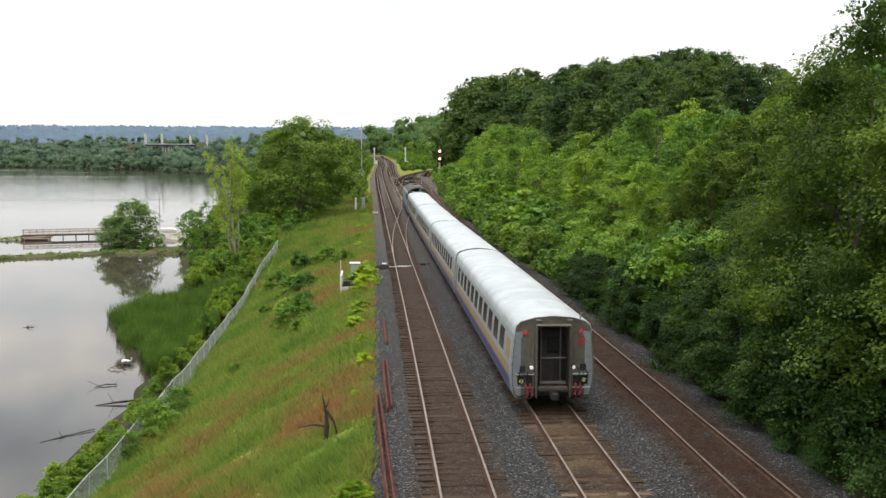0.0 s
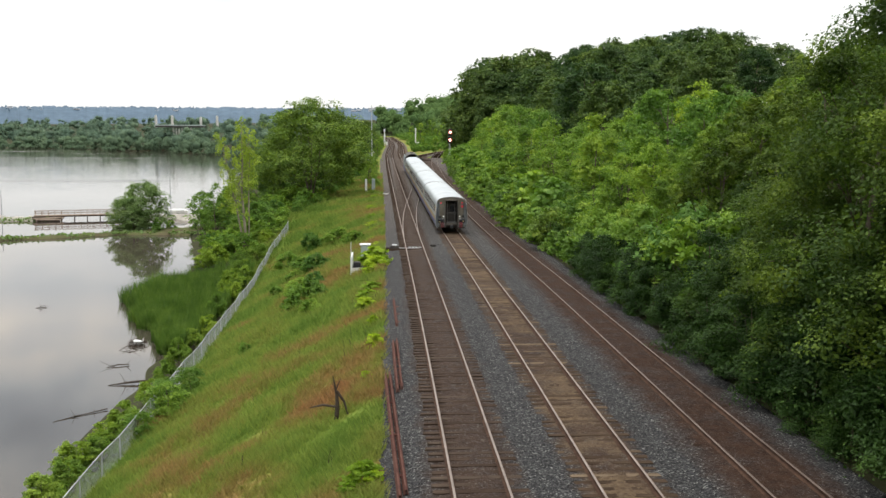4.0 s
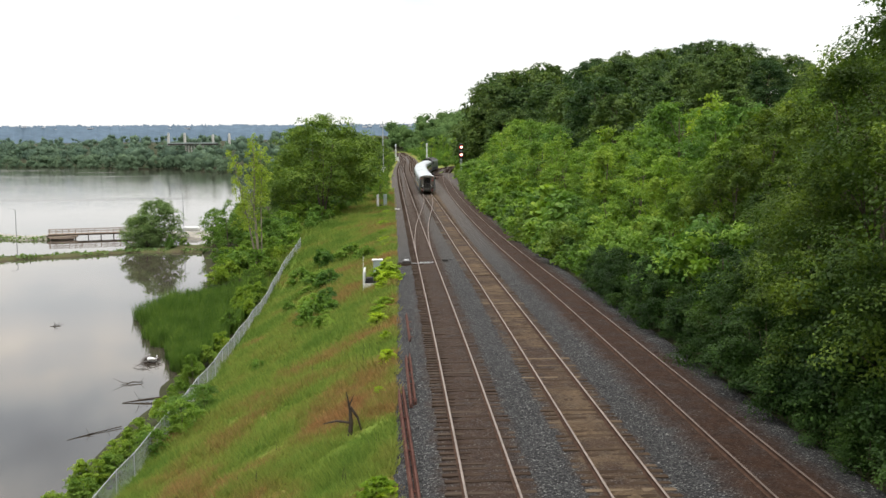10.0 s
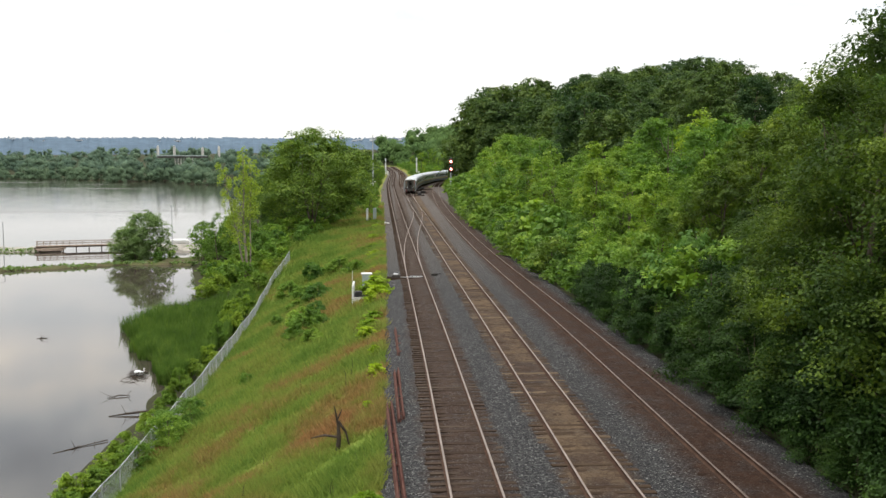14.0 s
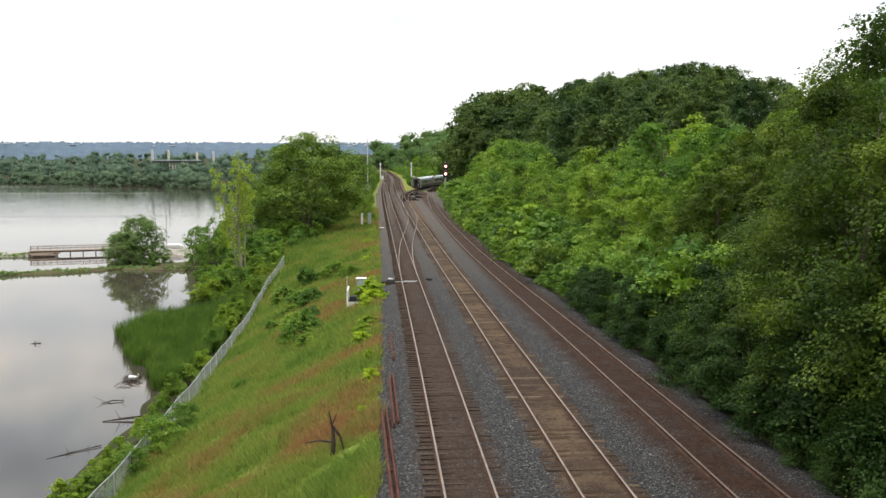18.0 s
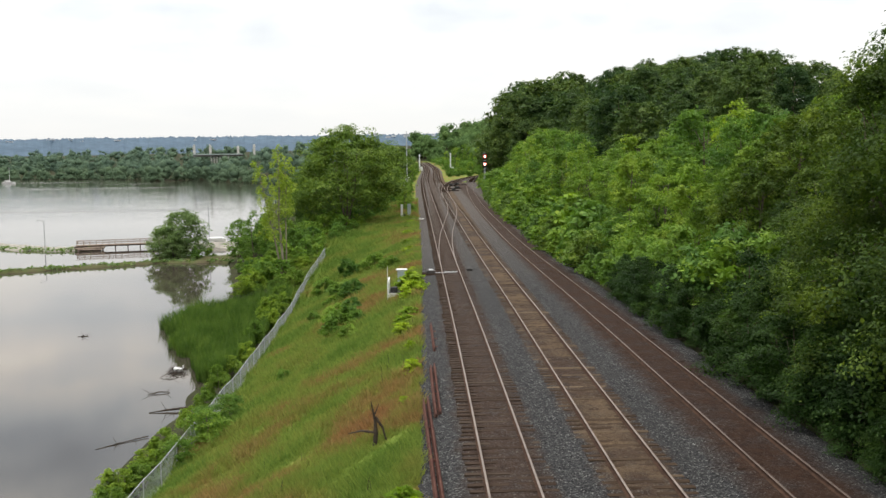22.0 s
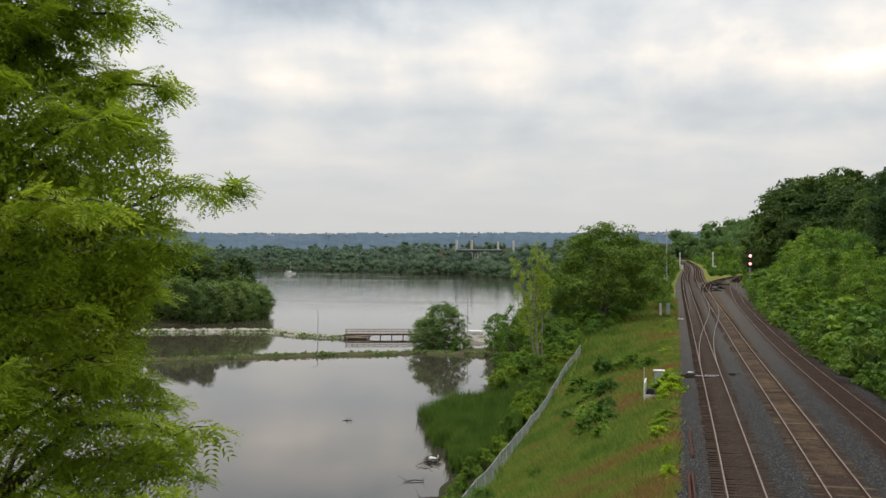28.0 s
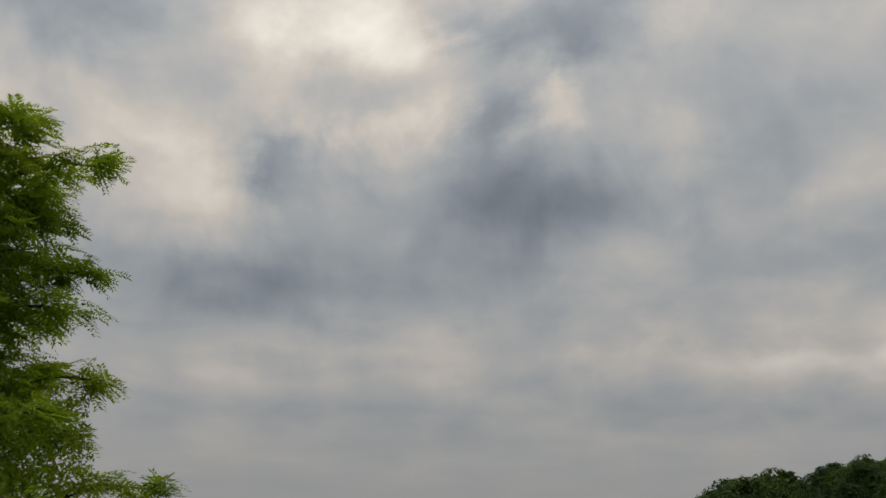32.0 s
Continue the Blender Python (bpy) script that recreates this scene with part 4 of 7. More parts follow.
def coach(label):
    """A tapered-side passenger coach: rear end at y = 0, rail top at z = 0."""
    ob = thing("passenger_coach", label, "passenger coach", group="coaches of the train")
    full = both(LOWER + UPPER[1:])
    ends = [(0.0, 0.972, 0.978), (0.06, 0.995, 0.996), (0.3, 1, 1), (COACH_L - 0.4, 1, 1), (COACH_L - 0.12, 0.992, 0.992), (COACH_L, 0.955, 0.965)]
    for sx in (-1, 1):
        part("side_wall", loft([(y, [(sx * x * a, 2 + (z - 2) * b) for x, z in LOWER]) for y, a, b in ends]), COACH_SIDE, ob, "silver grey side wall", True)
    roof = part("roof", loft([(y, scaled(both(UPPER), a, b)) for y, a, b in ends]), COACH_ROOF, ob, "pale rounded roof", True)
    part("underframe", box(2.5, COACH_L - 0.5, 0.35, (0, COACH_L / 2, 0.62), 0.04), DARKSTEEL, ob)
    for k, y in enumerate((6.6, 9.4, 12.6, 15.6, 18.4)):
        part("equipment_box", box(2.3, 1.9, 0.42, (0, y, 0.40), 0.05), DARKSTEEL, ob)
    for y in (3.9, COACH_L - 3.9):
        bogie(ob, y)
    for sx in (-1, 1):
        part("blue_band", side_panel(0.5, COACH_L - 0.5, 0.50, 1.16, sx), COACH_BLUE, ob, "deep blue lower band")
        part("gold_band", side_panel(0.5, COACH_L - 0.5, 1.18, 1.58, sx), COACH_GOLD, ob, "golden yellow stripe")
        part("gold_patch", side_panel(0.50, 1.55, 1.80, 2.55, sx), COACH_GOLD, ob, "golden yellow patch")
        for k in range(11):
            y = 2.25 + k * 2.0
            part("window", side_panel(y, y + 1.25, 1.82, 2.66, sx, 0.010), GLASS_DARK, ob, "dark tinted window")
        for y in (COACH_L - 1.55,):
            part("side_door", side_panel(y, y + 0.85, 0.72, 2.66, sx, 0.014), DIRTY_STEEL, ob, "grey boarding door")
    # roof details: seams, vents, aerial
    for y in (COACH_L - 0.35,):
        part("roof_seam", loft([(y - 0.05, scaled(both(UPPER), 1.004, 1.004)), (y + 0.05, scaled(both(UPPER), 1.004, 1.004))]), DARKSTEEL, roof)
    # end walls, each a plate with the gangway opening cut through
    for y, s in ((0.0, -1), (COACH_L, 1)):
        prof = scaled(full, 0.972, 0.978)
        bm = bmesh.new()
        hole = [(-0.56, 0.78), (-0.56, 3.02), (-0.44, 3.16), (0.44, 3.16), (0.56, 3.02), (0.56, 0.78)]
        outer = [bm.verts.new((x, y, z)) for x, z in prof]
        inner = [bm.verts.new((x, y, z)) for x, z in hole]
        edges = [bm.edges.new((outer[k], outer[k + 1])) for k in range(len(outer) - 1)] + [bm.edges.new((inner[k], inner[k + 1])) for k in range(5)]
        edges += [bm.edges.new((outer[0], inner[0])), bm.edges.new((outer[-1], inner[-1]))]
        bmesh.ops.triangle_fill(bm, edges=edges, use_beauty=True)
        end = part("end_wall", bm, COACH_END, ob, "grimy grey end wall")
        # gangway frame
        bm = bmesh.new()
        for x in (-0.62, 0.62):
            box(0.07, 0.26, 2.70, (x * 1.03, y + s * 0.12, 1.82), 0.03, bm=bm)
        box(1.33, 0.26, 0.07, (0, y + s * 0.12, 3.20), 0.03, bm=bm)
        box(1.14, 0.10, 0.20, (0, y + s * 0.04, 0.80), 0.03, bm=bm)
        part("gangway_frame", bm, GANGWAY, end, "grimy tan gangway frame")
        for sx in (-1, 1):
            zs = np.linspace(0.5, 3.0, 9)
            rim_ = [(sx * side_x(z) * 0.955, y + s * 0.006, 2 + (z - 2) * 0.965) for z in zs] + [(sx * (1.20 - 0.1 * (z > 2.7)), y + s * 0.006, 2 + (z - 2) * 0.965) for z in zs[::-1]]
            bm = bmesh.new()
            bm.faces.new([bm.verts.new(v) for v in rim_])
            bmesh.ops.solidify(bm, geom=bm.faces[:], thickness=0.004)
            part("corner_panel", bm, COACH_SIDE, end, "silver grey corner panel")
        arch = scaled(both(UPPER[1:]), 0.975, 0.982)
        bm = loft([(y + s * 0.012, arch), (y + s * 0.012, [(x * 0.93, z - 0.13) for x, z in arch])])
        part("roof_rim", bm, GANGWAY, end, "grimy brown rim under the roof edge")
        bm = box(1.12, 0.05, 2.5, (0, y - s * 0.75, 2.0), 0.0)
        for x in (-0.585, 0.585):
            box(0.05, 0.75, 2.5, (x, y - s * 0.37, 2.0), bm=bm)
        box(1.2, 0.75, 0.05, (0, y - s * 0.37, 3.2), bm=bm)
        box(1.2, 0.95, 0.06, (0, y - s * 0.28, 0.75), bm=bm)
        part("vestibule", bm, INSIDE, end, "dark open vestibule")
    return ob


def tail_fittings(ob):
    """What the very last coach carries on its rear end."""
    part("end_door", box(0.80, 0.05, 2.05, (0.04, 0.62, 1.86), 0.02), INSIDE, ob, "dark end door with a window")
    part("door_window", box(0.46, 0.02, 0.62, (0.10, 0.585, 2.32), 0.01), GLASS_DARK, ob)
    part("door_post", box(0.05, 0.06, 2.3, (0.36, 0.42, 1.95), 0.01), DIRTY_STEEL, ob)
    part("door_post", box(0.05, 0.06, 2.3, (-0.38, 0.42, 1.95), 0.01), DIRTY_STEEL, ob)
    part("gate_bar", box(1.0, 0.05, 0.06, (0, 0.02, 1.95), 0.015), DIRTY_STEEL, ob, "pale gate bar")
    part("gate_bar", box(1.0, 0.05, 0.12, (0, -0.02, 1.02), 0.015), DIRTY_STEEL, ob, "pale gate bar")
    part("tail_light", disc(-1.05, -0.03, 2.92, 0.075), RED_LAMP, ob, "lit red tail light")
    part("tail_light", disc(1.05, -0.03, 2.96, 0.075), RED_LAMP, ob, "lit red tail light")
    part("marker_disc", disc(1.05, -0.02, 2.58, 0.12, 0.04), RED_DULL, ob, "red marker disc")
    for x, z in ((-0.80, 1.60), (0.78, 1.60)):
        part("marker_light", disc(x, -0.04, z, 0.075), CLEAR_LAMP, ob, "clear round lamp")
    part("marker_light", disc(-1.18, -0.06, 1.08, 0.08), AMBER_LAMP, ob, "pale amber lamp")
    part("marker_light", disc(1.18, -0.06, 1.12, 0.08), AMBER_LAMP, ob, "pale amber lamp")
    for sx in (-1, 1):
        part("lamp_housing", box(0.17, 0.05, 0.30, (sx * 1.05, -0.004, 2.88), 0.03), DIRTY_STEEL, ob, "dark tail lamp housing")
    part("socket_box", box(0.2, 0.12, 0.24, (-1.15, -0.05, 1.55), 0.03), BLACK, ob)
    part("socket_box", box(0.2, 0.12, 0.24, (1.13, -0.05, 1.62), 0.03), BLACK, ob)
    for sx in (-1, 1):
        part("grab_rail", tube([(sx * 0.72, -0.03, 1.38), (sx * 0.74, -0.12, 1.36), (sx * 1.36, -0.12, 1.36), (sx * 1.38, -0.02, 1.38)], [0.022] * 4, 6), GALV, ob)
        part("grab_rail", tube([(sx * 0.72, -0.03, 0.86), (sx * 0.74, -0.12, 0.86), (sx * 1.36, -0.12, 0.86), (sx * 1.38, -0.02, 0.86)], [0.022] * 4, 6), GALV, ob)
        part("dark_panel", box(0.56, 0.04, 0.36, (sx * 1.05, -0.012, 1.14), 0.02), BLACK, ob)
        for k in (0, 1):
            part("brake_hose", tube([(sx * (0.86 + 0.18 * k), -0.02, 0.98), (sx * (0.84 + 0.18 * k), -0.22, 0.86), (sx * (0.80 + 0.17 * k), -0.24, 0.62), (sx * (0.82 + 0.16 * k), -0.10, 0.52)], [0.055] * 4, 7), HOSE_RED, ob, "coupling hose")
        part("buffer_beam", box(0.66, 0.07, 0.13, (sx * 1.05, -0.05, 1.36), 0.02), DIRTY_STEEL, ob, "pale scuffed beam")
        for k in (0, 1, 2):
            x0 = sx * (0.92 + 0.16 * k)
            part("jumper_cable", tube([(x0, -0.05, 1.62 - 0.06 * k), (x0 + sx * 0.05, -0.20, 1.40), (x0 - sx * 0.04, -0.22, 1.12), (x0 + sx * 0.06, -0.06, 0.95)], [0.022] * 4, 6), JUMPER if k == 1 else BLACK, ob, "hanging jumper cable")
        part("step", box(0.52, 0.22, 0.05, (sx * 1.08, -0.02, 0.46), 0.01), DARKSTEEL, ob)
        part("corner_post", box(0.10, 0.10, 2.1, (sx * 0.72, -0.02, 1.55), 0.03), DIRTY_STEEL, ob)
    part("coupler", box(0.3, 0.75, 0.3, (0, -0.30, 0.62), 0.06), BLACK, ob, "heavy steel coupler")
    part("aerial", tube([(1.02, 0.06, 3.3), (1.02, 0.05, 3.62), (1.16, 0.05, 3.64)], [0.03, 0.025, 0.02], 6), DIRTY_STEEL, ob)
    part("roof_lamp", box(0.24, 0.10, 0.10, (-0.55, -0.01, 3.36), 0.03), DIRTY_STEEL, ob)
    part("roof_lamp", box(0.24, 0.10, 0.10, (0.62, -0.01, 3.36), 0.03), DIRTY_STEEL, ob)


def locomotive():
    ob = thing("diesel_locomotive", "grey and dark blue diesel locomotive at the head of the train", "locomotive")
    side = [(1.45, 0.55), (1.52, 1.0), (1.52, 3.1), (1.35, 3.5)]
    top = [(1.35, 3.5), (1.0, 3.85), (0.5, 4.05), (0.0, 4.1)]
    L = 19.5
    for sx in (-1, 1):
        part("side_wall", loft([(y, [(sx * x * a, z) for x, z in side]) for y, a in ((0, 1), (L - 2.6, 1), (L - 0.4, 0.8), (L, 0.7))]), COACH_SIDE, ob, "grey body side", False)
        part("blue_band", box(0.02, L - 3, 0.8, (sx * 1.53, L / 2 - 1.3, 0.95)), COACH_BLUE, ob)
        part("radiator_grille", box(0.03, 3.2, 0.9, (sx * 1.53, 2.6, 2.75), 0.01), BLACK, ob)
    part("roof", loft([(y, [(x * a, z - d) for x, z in both(top)]) for y, a, d in ((0, 1, 0), (L - 4.5, 1, 0), (L - 2.4, 0.95, 0.25), (L - 0.6, 0.7, 1.5))]), DARKSTEEL, ob, "sooty dark roof", True)
    part("end_wall", box(2.95, 0.1, 3.0, (0, 0.0, 2.05), 0.03), DARKSTEEL, ob)
    part("nose", box(2.1, 0.5, 1.7, (0, L - 0.3, 1.5), 0.15), COACH_GOLD, ob)
    for y in (2.2, 4.4):
        bm = bmesh.new()
        bmesh.ops.create_cone(bm, cap_ends=True, segments=18, radius1=0.75, radius2=0.68, depth=0.2, matrix=Matrix.Translation((0, y, 4.12)))
        part("radiator_fan", bm, DIRTY_STEEL, ob)
    part("exhaust_stack", box(0.7, 0.9, 0.25, (0, 9.5, 4.12), 0.04), BLACK, ob)
    for y in (3.2, L - 4.0):
        bogie(ob, y)
    part("fuel_tank", box(2.5, 4.5, 0.6, (0, L / 2, 0.62), 0.12), DARKSTEEL, ob)
    return ob


FIRST = coach("silver grey passenger coach with blue and gold bands and pale roof")
TRAIN_CARS = [FIRST] + [copy_thing(FIRST, Matrix()) for _ in range(3)]
tail_fittings(FIRST)
tagged(FIRST, "rearmost silver grey coach with red tail lights and open gangway")
for k, car in enumerate(TRAIN_CARS):
    TRAIN.append((car, k * PITCH, 3.9, COACH_L - 3.9))
TRAIN.append((locomotive(), 4 * PITCH, 3.2, 15.5))


# ---- trees and woods ----
def woods():
    def kind(name, label, tall, wide, leaf, count, material, seed, many=3, **more):
        return [tree(name, label, tall, wide, leaf, count, material, seed + k, **more) for k in range(many)]

    oak = kind("oak_tree", "tall dark green oak with a dense rounded crown", 17, 13, 0.31, 15000, LEAF_OAK, 20, size=0.18, base=0.06, blobs=38, shape=0.95, flat=0.8, long=1.2, lobes=8, pull=0.22, each=11)
    # the nearest trees take darker leaf colours in place of the shade there
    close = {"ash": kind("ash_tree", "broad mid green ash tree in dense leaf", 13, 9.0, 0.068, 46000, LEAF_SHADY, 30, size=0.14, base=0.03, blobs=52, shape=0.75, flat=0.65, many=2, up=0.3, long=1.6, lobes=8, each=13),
             "locust": kind("locust_tree", "light green locust tree with feathery foliage", 12.5, 8.0, 0.062, 46000, LEAF_MID, 40, size=0.125, base=0.04, blobs=54, shape=0.8, long=1.9, flat=0.8, many=2, up=0.3, lobes=8, each=13)}
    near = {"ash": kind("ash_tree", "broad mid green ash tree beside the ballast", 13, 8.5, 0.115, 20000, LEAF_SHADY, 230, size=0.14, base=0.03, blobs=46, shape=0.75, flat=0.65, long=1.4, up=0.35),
            "locust": kind("locust_tree", "light green locust tree beside the ballast", 12.5, 7.5, 0.105, 20000, LEAF_MAPLE, 240, size=0.125, base=0.04, blobs=48, shape=0.8, long=1.7, flat=0.8, up=0.35)}
    mid = {"ash": kind("ash_tree", "mid green ash tree beside the outer track", 13, 8.5, 0.165, 9500, LEAF_MID, 130, size=0.16, base=0.03, blobs=34, shape=0.75, flat=0.65, long=1.25, up=0.4),
           "locust": kind("locust_tree", "light green locust tree beside the outer track", 12.5, 7.5, 0.155, 9500, LEAF_LIGHT, 140, size=0.15, base=0.04, blobs=36, shape=0.8, long=1.6, flat=0.8, up=0.4)}
    far = {"ash": kind("ash_tree", "mid green ash tree farther along the line", 13, 8.5, 0.24, 3200, LEAF_MID, 34, size=0.17, base=0.02, blobs=28, shape=0.8, flat=0.65, long=1.25),
           "locust": kind("locust_tree", "light green locust tree farther along the line", 12.5, 7.0, 0.23, 3200, LEAF_LIGHT, 44, size=0.16, base=0.02, blobs=30, shape=0.9, flat=0.85, long=1.3)}
    shrub_near = kind("hawthorn_shrub", "dense green shrub at the edge of the ballast", 4.2, 4.6, 0.062, 13000, LEAF_HAW_SHADE, 50, size=0.19, base=0.0, blobs=26, shape=0.6, category="shrub")
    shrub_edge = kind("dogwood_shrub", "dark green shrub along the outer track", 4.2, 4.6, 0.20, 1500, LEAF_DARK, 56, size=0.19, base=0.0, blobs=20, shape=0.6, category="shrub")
    shrub_bank = kind("elder_shrub", "leafy green shrub beside the lake", 4.2, 4.6, 0.12, 3800, LEAF_MID, 59, size=0.19, base=0.0, blobs=22, shape=0.6, category="shrub")
    shrub = kind("bramble_shrub", "green shrub at the foot of the trees", 4.2, 4.6, 0.25, 1100, LEAF_MID, 53, size=0.19, base=0.0, blobs=20, shape=0.6, category="shrub")
    r = np.random.default_rng(5)
    used = set()

    def off(y):
        return float(np.interp(y, YS, T3))

    def planted(group, x, y, top, inner=0):
        """Plants a tree whose crown tops out at that height."""
        if group in ("ash", "locust"):
            group = (close if y < 40 and inner < 2 else near if y < 66 and inner < 2 else mid if y < 112 and inner < 2 or y < 60 else far)[group]
        k = int(r.integers(len(group)))
        z = float(height(x, y)) - 0.1
        key = group[k].name
        s = max(0.3, (top - z) / TOPS[key])
        put(group[k], x, y, z, float(r.uniform(0, 360)), s, copy=key in used)
        used.add(key)

    def rim(x, y):
        """Height of the tree tops beside the line, by the angle they stand at over the bridge."""
        up = np.interp(math.degrees(math.atan2(x, y)), [3.5, 4.6, 5.56, 6.6, 7.5, 9.3, 10.3, 11.0, 11.75, 13.7, 15.6, 19, 20.8, 22.9, 24.3, 26, 30, 45], [-1.0, -0.4, 0.9, 1.7, 2.0, 1.6, 0.6, 0.5, 1.3, 1.7, 2.7, 3.6, 3.1, 3.4, 4.6, 6.0, 8.5, 14])
        return 9.45 + math.hypot(x, y) * math.tan(radians(float(up)))

    # the leafy bank beside the outer track: low bushes, then trees, stepping up and back
    thicket("branch_thicket", "green bushes along the curve of the outer track", [(off(y) + 3.9 + r.uniform(-0.3, 0.6), y, r.uniform(0.3, 0.6)) for y in np.arange(240, 420, 2.6)])
    for y in np.r_[np.arange(13, 66, 1.4), np.arange(66, 150, 1.9), np.arange(150, 240, 3.0)]:
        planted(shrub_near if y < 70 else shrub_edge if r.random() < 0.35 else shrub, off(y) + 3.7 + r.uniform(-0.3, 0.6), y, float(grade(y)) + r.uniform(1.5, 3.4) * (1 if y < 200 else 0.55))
    for y in np.arange(20, 240, 3.4):
        x = off(y) + 6.3 + r.uniform(-0.6, 0.6)
        planted(shrub_near if y < 50 else shrub_bank if y < 90 else shrub, x, y, min(float(grade(y)) + r.uniform(3.2, 5.8), rim(x, y)))
    for y in np.arange(14, 262, 4.3):
        x = off(y) + (7.4 if y < 48 else 9.2) + r.uniform(-0.7, 0.7)
        low = 1.0 if y < 44 else r.uniform(0.58, 0.84)
        top = rim(x, y) if y < 44 else float(grade(y)) + (rim(x, y) - float(grade(y))) * low
        planted("ash" if r.random() < (0.55 if y < 60 else 0.4) else "locust", x, y + r.uniform(-1, 1), max(top - r.uniform(0, 0.8), 3.5))
    for y in np.arange(16, 262, 5.0):
        for inner, d, low in ((1, 13.5, 0.2), (2, 20, 0.0)):
            x, yy = off(y) + d + r.uniform(-1.2, 1.2), y + r.uniform(-2, 2)
            planted("ash" if r.random() < 0.5 else "locust", x, yy, rim(x, yy) - low - r.uniform(0, 2.6), inner)
    # tall dark trees on the hill; its brow climbs away from the line, row behind row
    def brow(az):
        return float(np.interp(az, [3.4, 3.7, 4.0, 4.5, 5.5, 6.8, 8.1, 8.4, 8.6, 9.3, 10.1, 11.7, 14, 16, 19, 21.6, 23.4, 28], [2.3, 3.2, 3.75, 4.15, 4.45, 4.75, 4.6, 4.3, 4.9, 5.4, 5.7, 6.0, 6.05, 5.95, 6.2, 5.65, 5.2, 4.7]))

    for y in np.arange(94, 440, 12.5):
        for d, low in ((27, 1.9), (37, 1.1), (47, 0.45), (58, 0.0)):
            x = off(min(y, 400)) + d + r.uniform(-3, 3)
            dist, az = math.hypot(x, y), math.degrees(math.atan2(x, y))
            if (d < 35 and y < 140) or az < 8.9 - 0.4 * (low > 0):
                continue
            top = 9.45 + dist * math.tan(radians(brow(az) - low * r.uniform(0.6, 1.3) - r.uniform(-0.25, 0.8)))
            planted(oak, x, y + r.uniform(-3, 3), min(top, 36.0))
    # round trees close behind the signal, and the woods where the line bends away
    for x, y, low in ((26.5, 294, 0.5), (27.5, 285, 1.3), (31, 288, 0.5), (36, 290, 0.1), (41, 296, 0.0), (31.5, 304, 0.1), (35.5, 282, 1.2), (39, 278, 0.7), (44, 286, 0.5), (46, 300, 0.0), (30, 276, 2.2), (34, 268, 2.4), (38, 262, 2.0)):
        if np.min(np.hypot(BRANCH[:, 0] - x, BRANCH[:, 1] - y)) > 6:
            az = math.degrees(math.atan2(x, y))
            planted(oak, x, y, 9.45 + math.hypot(x, y) * math.tan(radians(brow(az) - low)))
    # tall oaks added out of sight close beside the bridge, to shade the near wood
    for x, y, top in ((21, 6, 19), (24, 15, 21), (28, -4, 22), (29, 10, 24), (31, 22, 23), (35, 2, 25), (36, 14, 25), (34, 33, 22), (20, -9, 20), (28, -16, 22), (38, -10, 24), (41, 25, 24), (27, 27, 20.5)):
        planted(oak, x, y, top)
    # a thin tree with bare pale stems among the others
    thin = tree("locust_tree", "thin half-bare locust tree with pale upright stems", 12, 5.0, 0.2, 1500, LEAF_LIGHT, 49, bark=PALE_BARK, size=0.12, base=0.42, blobs=22, stem=0.016, stems=4, flat=1.1)
    for x, y, s, new_copy in ((20.4, 172, 1.0, False), (20.0, 163, 0.9, True), (19.6, 124, 0.75, True)):
        put(thin, x, y, None, 70 * s, s, copy=new_copy)
    for group in (oak, *close.values(), *near.values(), *mid.values(), *far.values(), shrub_near, shrub_edge, shrub_bank, shrub):
        for spare in group:
            if spare.name not in used:
                put(spare, 78, 60 + 7.0 * (len(used) % 13), None, 0, 0.8, copy=False)
                used.add(spare.name)
    return oak, far["ash"], far["locust"], shrub, shrub_bank


OAK, ASH, LOCUST, SHRUB, SHRUB_NEAR = woods()


